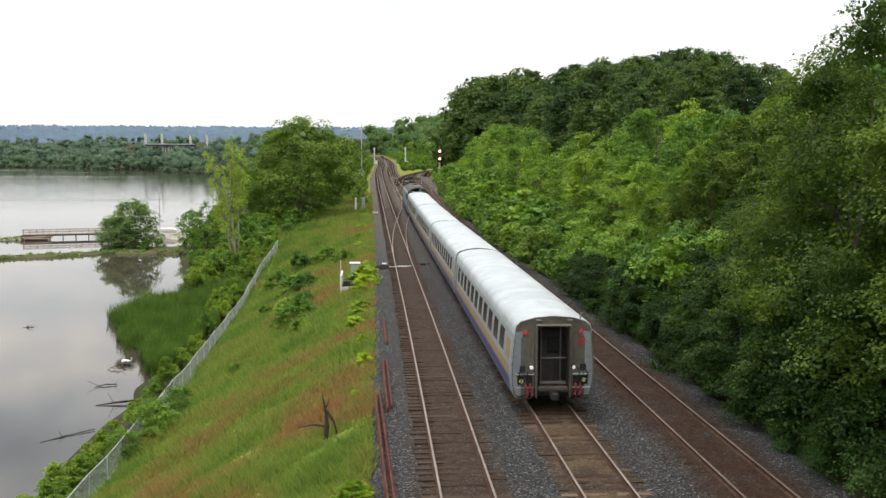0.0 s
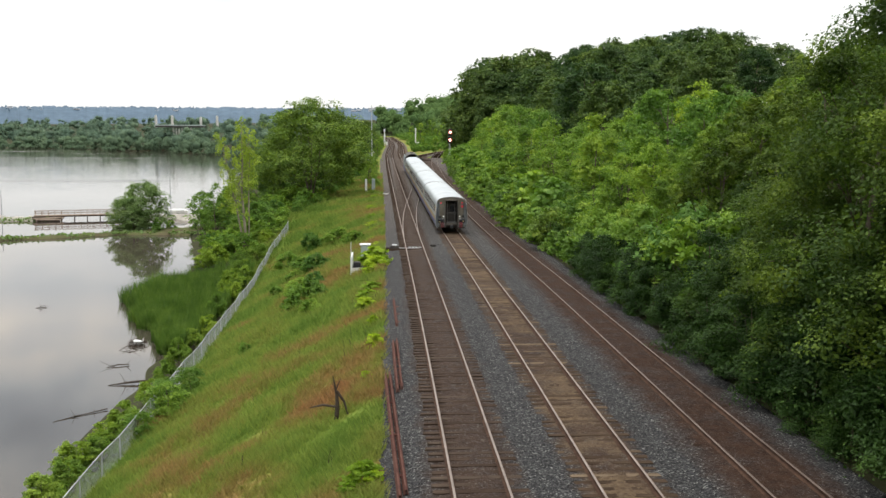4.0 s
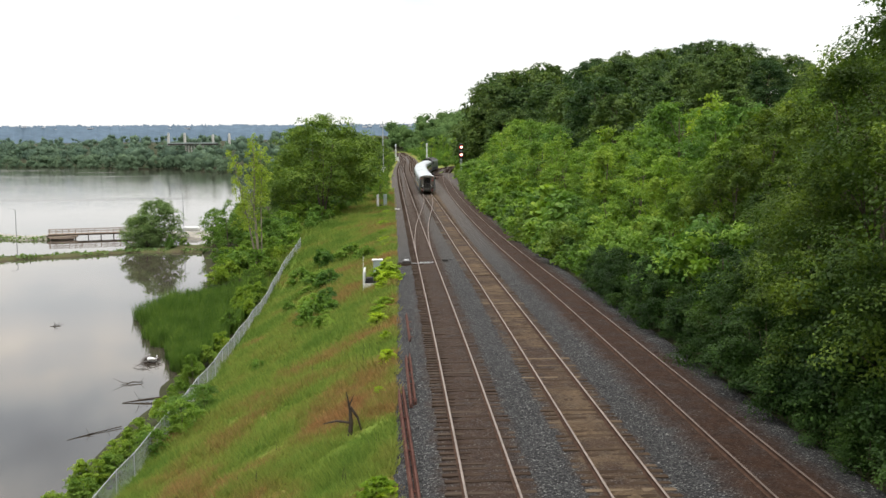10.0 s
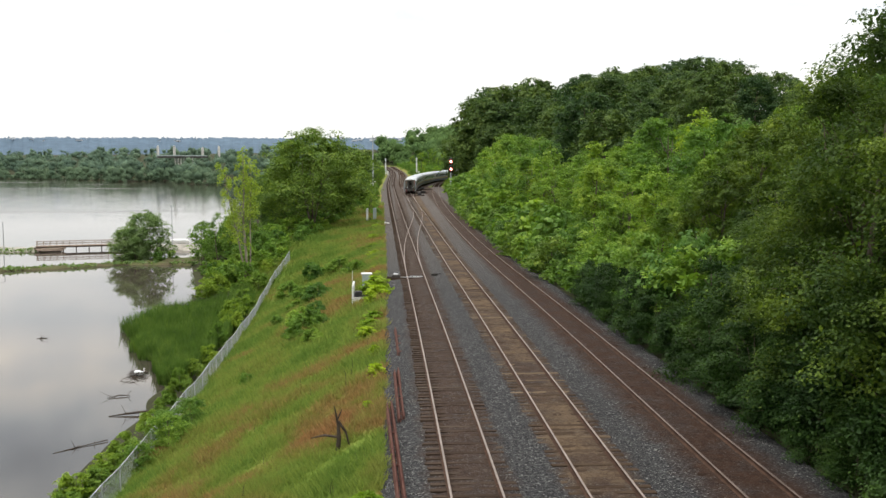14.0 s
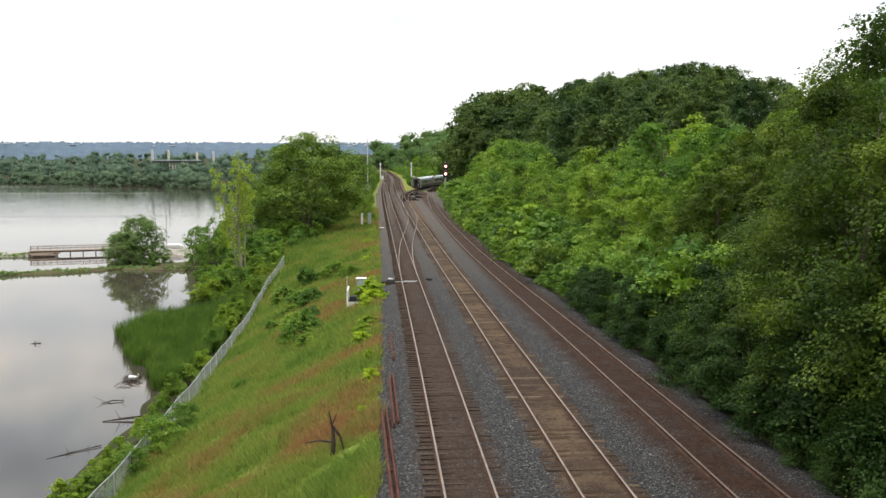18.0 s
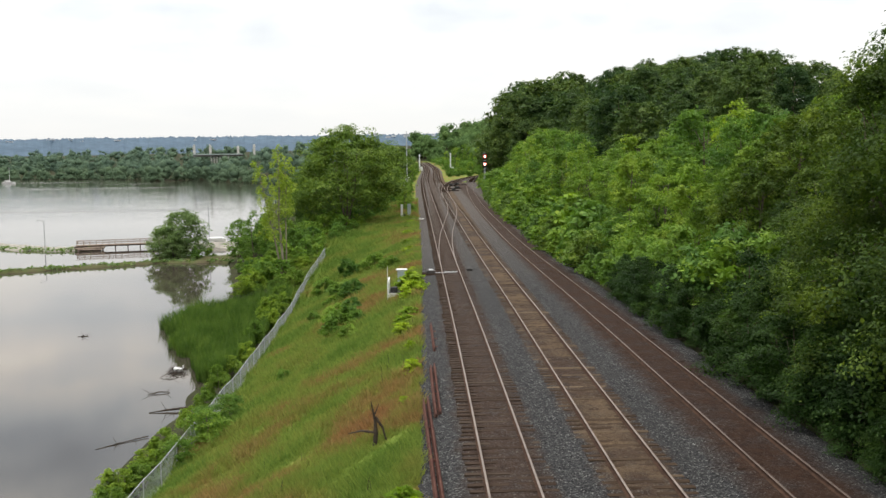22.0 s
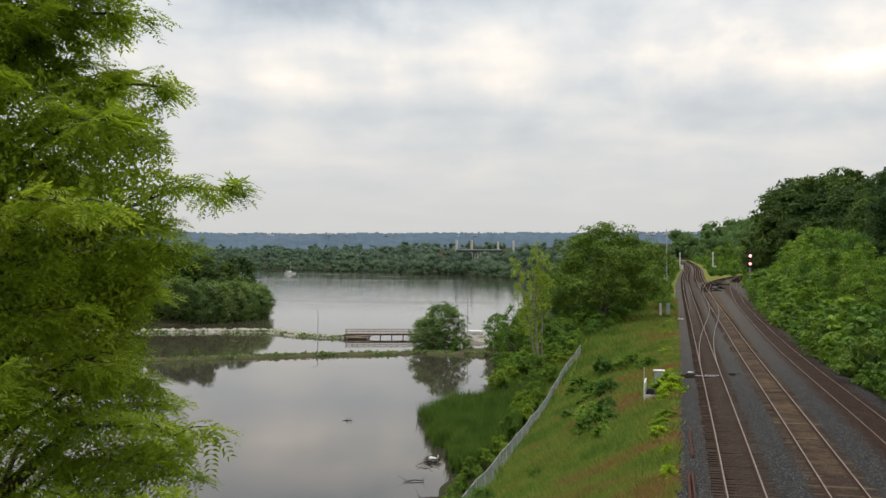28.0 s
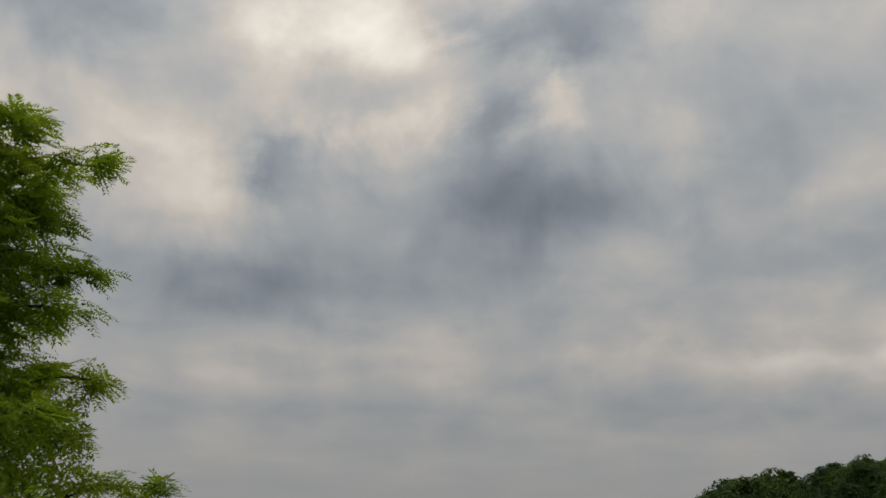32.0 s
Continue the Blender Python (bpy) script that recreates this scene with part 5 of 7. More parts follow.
def bank_trees():
    """Trees on the lake side of the line."""
    r = np.random.default_rng(9)
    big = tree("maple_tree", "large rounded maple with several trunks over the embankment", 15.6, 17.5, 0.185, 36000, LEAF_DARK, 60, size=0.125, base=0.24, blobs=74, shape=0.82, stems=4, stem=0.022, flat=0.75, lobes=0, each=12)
    put(big, -12.2, 154, -1.3, 40, 16.4 / TOPS[big.name], copy=False)
    put(big, -12.4, 178, None, 130, 0.72)
    put(big, -17.5, 172, -3.5, 220, 0.82)
    for y in np.arange(205, 430, 13):
        for d in (8.0, 14, 22):
            x = float(np.interp(y, YS, T1)) - 2 - d + r.uniform(-1.5, 1.5)
            put((OAK + ASH + LOCUST)[int(r.integers(9))], x, y + r.uniform(-3, 3), None, r.uniform(0, 360), r.uniform(0.55, 0.85))
    # bushes and tall weeds between those trees and the ballast
    for y in np.arange(166, 440, 4.4):
        x = float(np.interp(y, YS, T1)) - 3.6 - r.uniform(0, 3.4)
        put((SHRUB + LOCUST)[int(r.integers(4))], x, y, None, r.uniform(0, 360), r.uniform(0.28, 0.5))
    # leafy thickets along the shore behind the fence
    light = tree("bush", "rounded light green bush behind the fence", 3.4, 4.4, 0.105, 8500, LEAF_LIGHT, 64, size=0.15, base=0.0, blobs=30, shape=0.5, category="bush")
    for k, (x, y, s) in enumerate(((-22.0, 124.5, 0.95), (-24.0, 128, 0.8), (-19.6, 127, 0.7), (-28.4, 158, 0.7), (-16.8, 112, 0.6), (-15.6, 106, 0.6), (-15.6, 116, 0.7), (-17.0, 126, 0.6), (-21, 133, 0.9), (-15.4, 124, 0.5), (-18.5, 118, 0.5))):
        put(light, x, y, None, 67 * k, s, copy=k > 0)
    # the edge of the thicket climbs from the fence to the line
    for y in np.arange(126, 232, 2.3):
        x = float(np.interp(y, [126, 132, 135, 140, 156, 177, 221, 240], [-15.4, -14.4, -12.6, -10.6, -9.0, -7.1, -4.9, -4.6])) - r.uniform(0, 2.2)
        put((SHRUB + SHRUB_NEAR)[int(r.integers(6))], x, y, None, r.uniform(0, 360), r.uniform(0.35, 0.62))
        put(SHRUB[int(r.integers(3))], x - r.uniform(2, 6), y + 1, None, r.uniform(0, 360), r.uniform(0.5, 0.85))
    for k in range(44):
        y = r.uniform(118, 196)
        x = r.uniform(float(np.interp(y, *SHORE)) + (2.0 if y > 140 else 4.0), -13.5)
        put(SHRUB[k % 3], x, y, None, r.uniform(0, 360), r.uniform(0.42, 0.8))
    for k, (x, y, s) in enumerate(((-33.0, 172, 0.62), (-29.5, 168, 0.66), (-34.5, 182, 0.60), (-25, 174, 0.62), (-30, 184, 0.66), (-21.5, 178, 0.66), (-33, 194, 0.66), (-26, 192, 0.75), (-20, 202, 0.75), (-22.5, 162, 0.42))):
        put((ASH + LOCUST)[k % 6], x, y, None, 77 * k, s)
    # one tall sparse poplar with pale bare stems
    pop = thing("poplar_tree", "tall sparse poplar with pale stem and yellow-green leaves", "tree", (-17.6, 121, 0))
    z0, bm, tufts = float(height(-17.6, 121)) - 0.3, bmesh.new(), []
    for base, bend, tip, rad in (((0, 0, z0), (-0.45, 0, 2.5), (-0.35, 0, 11.2), 0.20), ((-0.2, 0.3, z0), (-1.1, 0.3, 0.0), (-3.1, 0.4, 9.2), 0.15), ((0.2, 0.5, z0), (0.3, 0.7, 3.0), (0.4, 0.8, 9.8), 0.12)):
        base, bend, tip = Vector(base), Vector(bend), Vector(tip)
        line_ = [base, base.lerp(bend, 0.5) + Vector((0.06, 0, 0)), bend, bend.lerp(tip, 0.5) + Vector((0.12, 0, 0)), tip]
        tube(line_, [rad, rad * 0.85, rad * 0.65, rad * 0.4, 0.02], 7, bm)
        for k in range(26):
            f = k / 26
            p = bend.lerp(tip, -0.12 + 1.12 * f)
            a = k * 2.4 + rad * 40
            q = p + Vector((math.cos(a), math.sin(a), 0.9)) * r.uniform(0.5, 1.35) * (1.15 - 0.6 * f)
            tube([p, p.lerp(q, 0.5) + Vector((0, 0, 0.08)), q], [0.035, 0.02, 0.008], 4, bm)
            s = r.uniform(0.40, 0.72) * (1.1 - 0.35 * f)
            tufts.append((q.x, q.y, q.z, s, s, s * 1.25))
    part("trunk", bm, PALE_BARK, pop, smooth_faces=True)
    pts, out = shell(tufts, 4200, r, 0.25, 0.2)
    part("crown", mesh_of("crown", *leaves(pts, 0.17, r, out, lean=0.4, long=1.5), LEAF_POPLAR), LEAF_POPLAR, pop)
    # shrubs at the fence and on the slope
    for x, y, s, sz in ((-11.9, 51.5, 0.62, 0.55), (-12.6, 54.5, 0.6, 0.5), (-11.4, 55.5, 0.5, 0.45), (-12.8, 49, 0.5, 0.45), (-14.2, 47, 0.5, 0.5), (-14.6, 43.5, 0.5, 0.55), (-14.4, 50.5, 0.4, 0.4), (-14.5, 36, 0.5, 0.5), (-14.5, 58, 0.4, 0.5),
                        (-14.6, 39, 0.45, 0.5), (-15.3, 33, 0.6, 0.6), (-15.4, 38, 0.6, 0.6), (-15.3, 42, 0.55, 0.6), (-15.2, 46.5, 0.6, 0.6), (-15.1, 51, 0.5, 0.5), (-15.2, 55, 0.5, 0.5), (-14.9, 30, 0.7, 0.7), (-14.4, 62, 0.45, 0.6), (-14.8, 68, 0.5, 0.75), (-15.2, 74, 0.55, 0.6), (-15, 80, 0.5, 0.6), (-15.6, 88, 0.6, 0.8), (-15.5, 96, 0.65, 0.8), (-16.5, 103, 0.8, 0.9)):
        put(light if x < -14 else SHRUB_NEAR[int(r.integers(3))], x, y, None, r.uniform(0, 360), s * 0.9, sz=sz * 0.9)
    low = tree("slope_bush", "low dark green sumac bush on the grassy slope", 1.9, 3.6, 0.10, 5500, LEAF_MID, 75, size=0.15, base=0.0, blobs=22, stem=0.02, shape=0.5, category="bush")
    first = True
    for x, y, s in ((-6.3, 70, 0.9), (-5.6, 74, 0.8), (-7.0, 77, 0.8), (-6.6, 91, 0.9), (-8.0, 95, 0.8), (-5.2, 66, 0.5), (-9.2, 62, 0.35), (-3.3, 100, 0.7), (-5.6, 108, 0.9), (-8.4, 110, 1.0), (-10.6, 104, 1.0), (-9.6, 84, 0.5), (-7.2, 72.5, 0.6), (-6.0, 79.5, 0.6), (-5.0, 71.5, 0.5), (-7.4, 93, 0.6), (-9.0, 92.5, 0.5), (-4.2, 104, 0.6)):
        put(low, x, y, None, r.uniform(0, 360), s, copy=not first)
        first = False
    weed = tree("roadside_weed", "bright yellow-green weed at the edge of the ballast", 1.2, 1.5, 0.075, 1500, LEAF_WEED, 76, lobes=0, size=0.17, base=0.0, blobs=16, stem=0.02, shape=0.5, category="weed", long=2.4)
    first = True
    for x, y, s in ((-1.05, 60.5, 1.25), (-0.95, 63, 1.1), (-0.85, 66, 0.8), (-1.3, 57.5, 0.8), (-0.9, 73.5, 1.3), (-0.55, 74.5, 1.2), (-1.0, 76.5, 1.5), (-0.75, 78.5, 1.0), (-0.62, 45.5, 0.7), (-0.5, 46.2, 0.5), (-0.70, 27.3, 0.7),
                    (-0.40, 27.0, 0.5), (-1.05, 27.0, 0.55), (-1.2, 104, 1.1), (-1.4, 109, 1.2), (-1.8, 118, 1.3), (-2.0, 128, 1.5), (-2.1, 136, 1.3), (-1.9, 144, 1.6), (-2.2, 152, 1.6), (-2.3, 162, 1.7), (-2.6, 170, 1.8), (-1.0, 88, 0.7), (-1.3, 96, 0.8), (-0.75, 51, 0.6), (-1.3, 71.5, 0.8), (-0.9, 40, 0.45), (-1.5, 62, 0.7)):
        put(weed, x, y, None, r.uniform(0, 360), s * r.uniform(0.9, 1.3), copy=not first, sz=s * r.uniform(0.4, 0.95) * (1.0 if y < 100 else 0.6))
        first = False


bank_trees()


def upright(points, tall, wide, r, bend=0.3):
    """Verts and quads of grass or reed blades standing at points."""
    n = len(points)
    tall, wide = np.broadcast_to(tall, n) * r.uniform(0.6, 1.3, n), np.broadcast_to(wide, n)
    a = r.uniform(0, 2 * np.pi, n)
    side = np.c_[np.cos(a), np.sin(a), 0 * a] * (wide * 0.5)[:, None]
    b = r.uniform(0, 2 * np.pi, n)
    tip = np.c_[np.cos(b) * tall * bend, np.sin(b) * tall * bend, tall] * r.uniform(0.7, 1.0, (n, 1))
    mid = tip * np.array([0.3, 0.3, 0.6])
    v = np.stack([points - side, points + side, points + mid + side * 0.8, points + tip, points + mid - side * 0.8], 1)
    f = np.arange(n)[:, None] * 5
    quads = np.concatenate([f + [0, 1, 2, 4], f + [4, 2, 3, 3]])
    return v.reshape(-1, 3), quads


def tris_quads(name, v, q, material):
    """As mesh_of, but quads whose last two corners are one become triangles."""
    me = bpy.data.meshes.new(name)
    faces = [tuple(f) if f[2] != f[3] else tuple(f[:3]) for f in q.tolist()]
    me.from_pydata(v.tolist(), [], faces)
    me.materials.append(material)
    return me


def grass():
    r = np.random.default_rng(15)
    n = 330000
    y = 24 + 176 * r.random(n) ** 1.75
    left = np.interp(y, YS, T1) - 2.75
    x = left + 0.15 - r.random(n) * (13.8 + 6 * smooth((y - 95) / 40))
    keep = (wave(x, y, 1.7, 5) + r.normal(size=n) * 0.7 > -0.9) & ~((np.abs(x + 13) < 0.2))
    x, y = x[keep], y[keep]
    n = len(x)
    tall = (0.26 + 0.16 * wave(x, y, 0.8, 2) + 0.10 * wave(x, y, 2.9, 4) + 0.0028 * (y - 24)) * r.uniform(0.5, 1.3, n)
    wide = (0.016 + 0.0005 * y) * r.uniform(0.7, 1.3, n)
    a, b = r.uniform(0, 2 * np.pi, n), r.uniform(0, 2 * np.pi, n)
    foot = np.c_[x, y, height(x, y) - 0.03]
    side = np.c_[np.cos(a), np.sin(a), 0 * a] * wide[:, None]
    tip = np.c_[np.cos(b) * tall * 0.7, np.sin(b) * tall * 0.7, tall]
    v = np.stack([foot - side, foot + side, foot + tip], 1).reshape(-1, 3)
    tagged(new("grass", mesh_of("grass", v, np.arange(3 * n).reshape(-1, 3), GRASS)), "uneven green and rust-coloured meadow grass on the slope", "grass", kind="stuff")
    # bare dry weed stalks
    n = 90
    y = r.uniform(27, 75, n)
    x = np.interp(y, YS, T1) - 2.9 - r.random(n) ** 1.5 * 7.0
    v, q = upright(np.c_[x, y, height(x, y)], 0.7, 0.022, r, 0.2)
    tagged(new("dry_stalks", tris_quads("dry_stalks", v, q, DEADWOOD)), "dark dry weed stalks standing in the grass", "weeds", kind="stuff")


def reeds():
    r = np.random.default_rng(16)
    n = 44000
    y = r.uniform(62, 121, n)
    shore = np.interp(y, *SHORE)
    x = shore - 0.8 + r.random(n) * (-14.6 - shore)
    keep = (height(x, y) < -6.2) & (x - shore > 1.2 * wave(y, x, 0.4, 3)) & (y < 117 + 4 * wave(x, y, 0.5)) & (y > 66 + 3 * r.random(n)) & (x < -14.2)
    x, y = x[keep], y[keep]
    v, q = upright(np.c_[x, y, np.maximum(height(x, y), WATER_Z - 0.2)], 1.75 + 0.4 * wave(x, y, 0.25, 4), 0.055, r, 0.22)
    tagged(new("reed_bed", tris_quads("reed_bed", v, q, REED)), "dense dark green reed bed in the shallows", "reeds", kind="stuff")


grass()
reeds()


# ---- the foreground locust tree ----
def pinnate(points, ways, length, r, pairs=7):
    """Compound leaves: pairs of narrow leaflets along a drooping stalk. Verts and triangles."""
    n = len(points)
    ways = ways + r.normal(size=(n, 3)) * 0.12
    ways[:, 2] -= 0.10
    ways /= np.linalg.norm(ways, axis=1)[:, None]
    flat = np.cross(ways, np.array([0, 0, 1.0]) + r.normal(size=(n, 3)) * 0.35)
    flat /= np.linalg.norm(flat, axis=1)[:, None] + 1e-9
    nrm = np.cross(flat, ways)
    L = length * r.uniform(0.7, 1.25, n)[:, None]
    out = []
    for k in range(pairs):
        f = (k + 0.8) / pairs
        base = points + ways * L * f - np.array([0, 0, 1.0]) * L * 0.30 * f * f
        for s in (-1, 1):
            d = flat * s * 0.9 + ways * (0.25 + 0.6 * f) - nrm * 0.2 + r.normal(size=(n, 3)) * 0.16
            d /= np.linalg.norm(d, axis=1)[:, None]
            w = np.cross(d, nrm)
            w /= np.linalg.norm(w, axis=1)[:, None] + 1e-9
            l = L * (0.34 - 0.10 * f)
            out.append(np.stack([base + w * l * 0.04, base + d * l * 0.4 + w * l * 0.30 * s, base + d * l], 1))
    v = np.concatenate(out).reshape(-1, 3)
    return v, np.arange(len(v)).reshape(-1, 3)


def foreground_tree():
    r = np.random.default_rng(77)
    bx, by = -9.0, 10.7
    bz = float(height(bx, by)) - 0.3
    ob = thing("locust_tree", "tall locust tree with feathery yellow-green compound leaves", "tree", (bx, by, 0))
    bm = bmesh.new()
    tube([(0.2, 0, bz), (0.1, 0.1, bz + 5), (0, 0, 6), (0.15, -0.1, 10), (0.3, 0.1, 13.4), (0.5, 0, 15.5)], [0.30, 0.24, 0.20, 0.14, 0.08, 0.02], 9, bm)
    reach = ([-4, 2, 5.0, 6.4, 7.5, 8.2, 9.0, 10.1, 11.4, 12.0, 12.5, 13.2, 13.9, 14.6, 15.4, 16.2], [3.2, 3.6, 3.75, 4.05, 3.55, 3.1, 3.25, 3.6, 3.4, 2.7, 2.1, 2.4, 1.8, 2.25, 2.1, 0.5])
    pts, ways = [], []

    def rosette(at, way, count):
        """Compound leaves fanning out from the end of a twig."""
        a = r.uniform(0, 2 * np.pi, count)
        fan = np.c_[np.cos(a), np.sin(a), r.normal(size=count) * 0.25 - 0.05]
        pts.append(np.broadcast_to(at, (count, 3)) + r.normal(size=(count, 3)) * 0.05)
        ways.append(fan + np.asarray(way) * 0.7)

    for k in range(180):
        z = -3.5 + 18.9 * ((k + r.random()) / 180) ** 0.95
        a = k * 2.39996 + r.normal() * 0.2
        out = np.interp(z, *reach) * r.uniform(0.66, 1.06)
        tip = np.array([math.cos(a) * out, math.sin(a) * out, z - 0.25 * r.random()])
        foot = np.array([0.1, 0, z - 0.35 * out - 0.2])
        mid = foot * 0.5 + tip * 0.5 + np.array([0, 0, 0.12 * out + 0.15 * r.normal()])
        bend = foot * 0.22 + tip * 0.78 + np.array([0, 0, 0.10 * out])
        tube([tuple(foot), tuple(mid), tuple(bend), tuple(tip)], [0.060 + 0.014 * out, 0.038, 0.022, 0.008], 6, bm)
        along = (tip - foot) / np.linalg.norm(tip - foot)
        across = np.array([-along[1], along[0], 0.0])
        for j in range(10):
            f = 0.30 + 0.70 * (j + r.random()) / 10
            p = (mid * (1 - (f - 0.5) / 0.28) + bend * (f - 0.5) / 0.28) if 0.5 <= f < 0.78 else (bend * (1 - (f - 0.78) / 0.22) + tip * (f - 0.78) / 0.22) if f >= 0.78 else foot * (1 - f * 2) + mid * f * 2
            side = (1 if j % 2 else -1) * across * r.uniform(0.5, 1.0) + along * r.uniform(0.25, 0.7) + np.array([0, 0, r.normal() * 0.22 - 0.02])
            q = p + side * r.uniform(0.30, 0.85) * (1.15 - 0.5 * f)
            tube([tuple(p), tuple(p * 0.5 + q * 0.5 + np.array([0, 0, 0.05])), tuple(q)], [0.016, 0.011, 0.005], 4, bm)
            rosette(q, side, 11)
            rosette(p * 0.55 + q * 0.45, side, 6)
        rosette(tip, along, 10)
    part("trunk", bm, BARK, ob, smooth_faces=True)
    v, q = pinnate(np.concatenate(pts), np.concatenate(ways), 0.34, r, 9)
    # plain leaves fill the shaded inside of the crown
    n = 135000
    z, a, f = np.where(r.random(n) < 0.3, r.uniform(8.0, 12.5, n), r.uniform(-3.5, 15.2, n)), r.uniform(0, 2 * np.pi, n), np.sqrt(r.random(n))
    c = np.c_[np.cos(a) * f * np.interp(z, *reach) * (0.72 - 0.30 * (z > 11.6)), np.sin(a) * f * np.interp(z, *reach) * (0.72 - 0.30 * (z > 11.6)), z]
    v2, q2 = leaves(c, 0.034, r, long=2.4)
    q2 = np.concatenate([q2[:, [0, 1, 2]], q2[:, [0, 2, 3]]])
    part("crown", mesh_of("crown", np.concatenate([v, v2]), np.concatenate([q, q2 + len(v)]), LEAF_FRONT), LEAF_FRONT, ob)
    # undergrowth at its foot
    for x, y, s in ((-9.8, 14.5, 1.2), (-11.5, 17, 1.1), (-8.6, 16.8, 0.8), (-12.5, 13.5, 1.4), (-14, 19, 1.0)):
        put(SHRUB_NEAR[0], x, y, None, 50 * x, s)


foreground_tree()


# ---- lake: banks, bush, foot bridge, far shore ----
def bank(name, label, pts, wide, top, material, seed, category="bank"):
    """A low uneven strip of earth through the water."""
    r = np.random.default_rng(seed)
    p = np.array(pts, float)
    s = np.r_[0, np.cumsum(np.linalg.norm(np.diff(p, axis=0), axis=1))]
    at = np.arange(0, s[-1], 0.8)
    c = np.stack([np.interp(at, s, p[:, 0]), np.interp(at, s, p[:, 1])], 1)
    k = np.ones(9) / 9
    c = np.stack([np.convolve(np.pad(c[:, i], 4, mode="edge"), k, "valid") for i in range(2)], 1)
    d = np.gradient(c, axis=0)
    d /= np.linalg.norm(d, axis=1)[:, None]
    right = np.c_[d[:, 1], -d[:, 0]]
    w = wide * (1 + 0.25 * np.sin(at * 0.7 + seed) + 0.15 * r.normal(size=len(at)))
    prof = ((-0.62, -0.7), (-0.5, -0.02), (-0.25, 0.75), (0.05, 1.0), (0.3, 0.8), (0.5, -0.02), (0.62, -0.7))
    v = np.zeros((len(at), len(prof), 3))
    for j, (o, h) in enumerate(prof):
        v[:, j, :2] = c + right * (o * w)[:, None]
        v[:, j, 2] = WATER_Z + (h * top if h > 0 else h * 0.6) * (1 + 0.25 * r.normal(size=len(at)) * (h > 0))
    n = len(prof)
    i = (np.arange(len(at) - 1)[:, None] * n + np.arange(n - 1)[None]).ravel()
    ob = new(name, mesh_of(name, v.reshape(-1, 3), np.stack([i, i + 1, i + n + 1, i + n], 1), material, True))
    tagged(ob, label, category, kind="structure")
    return c, w


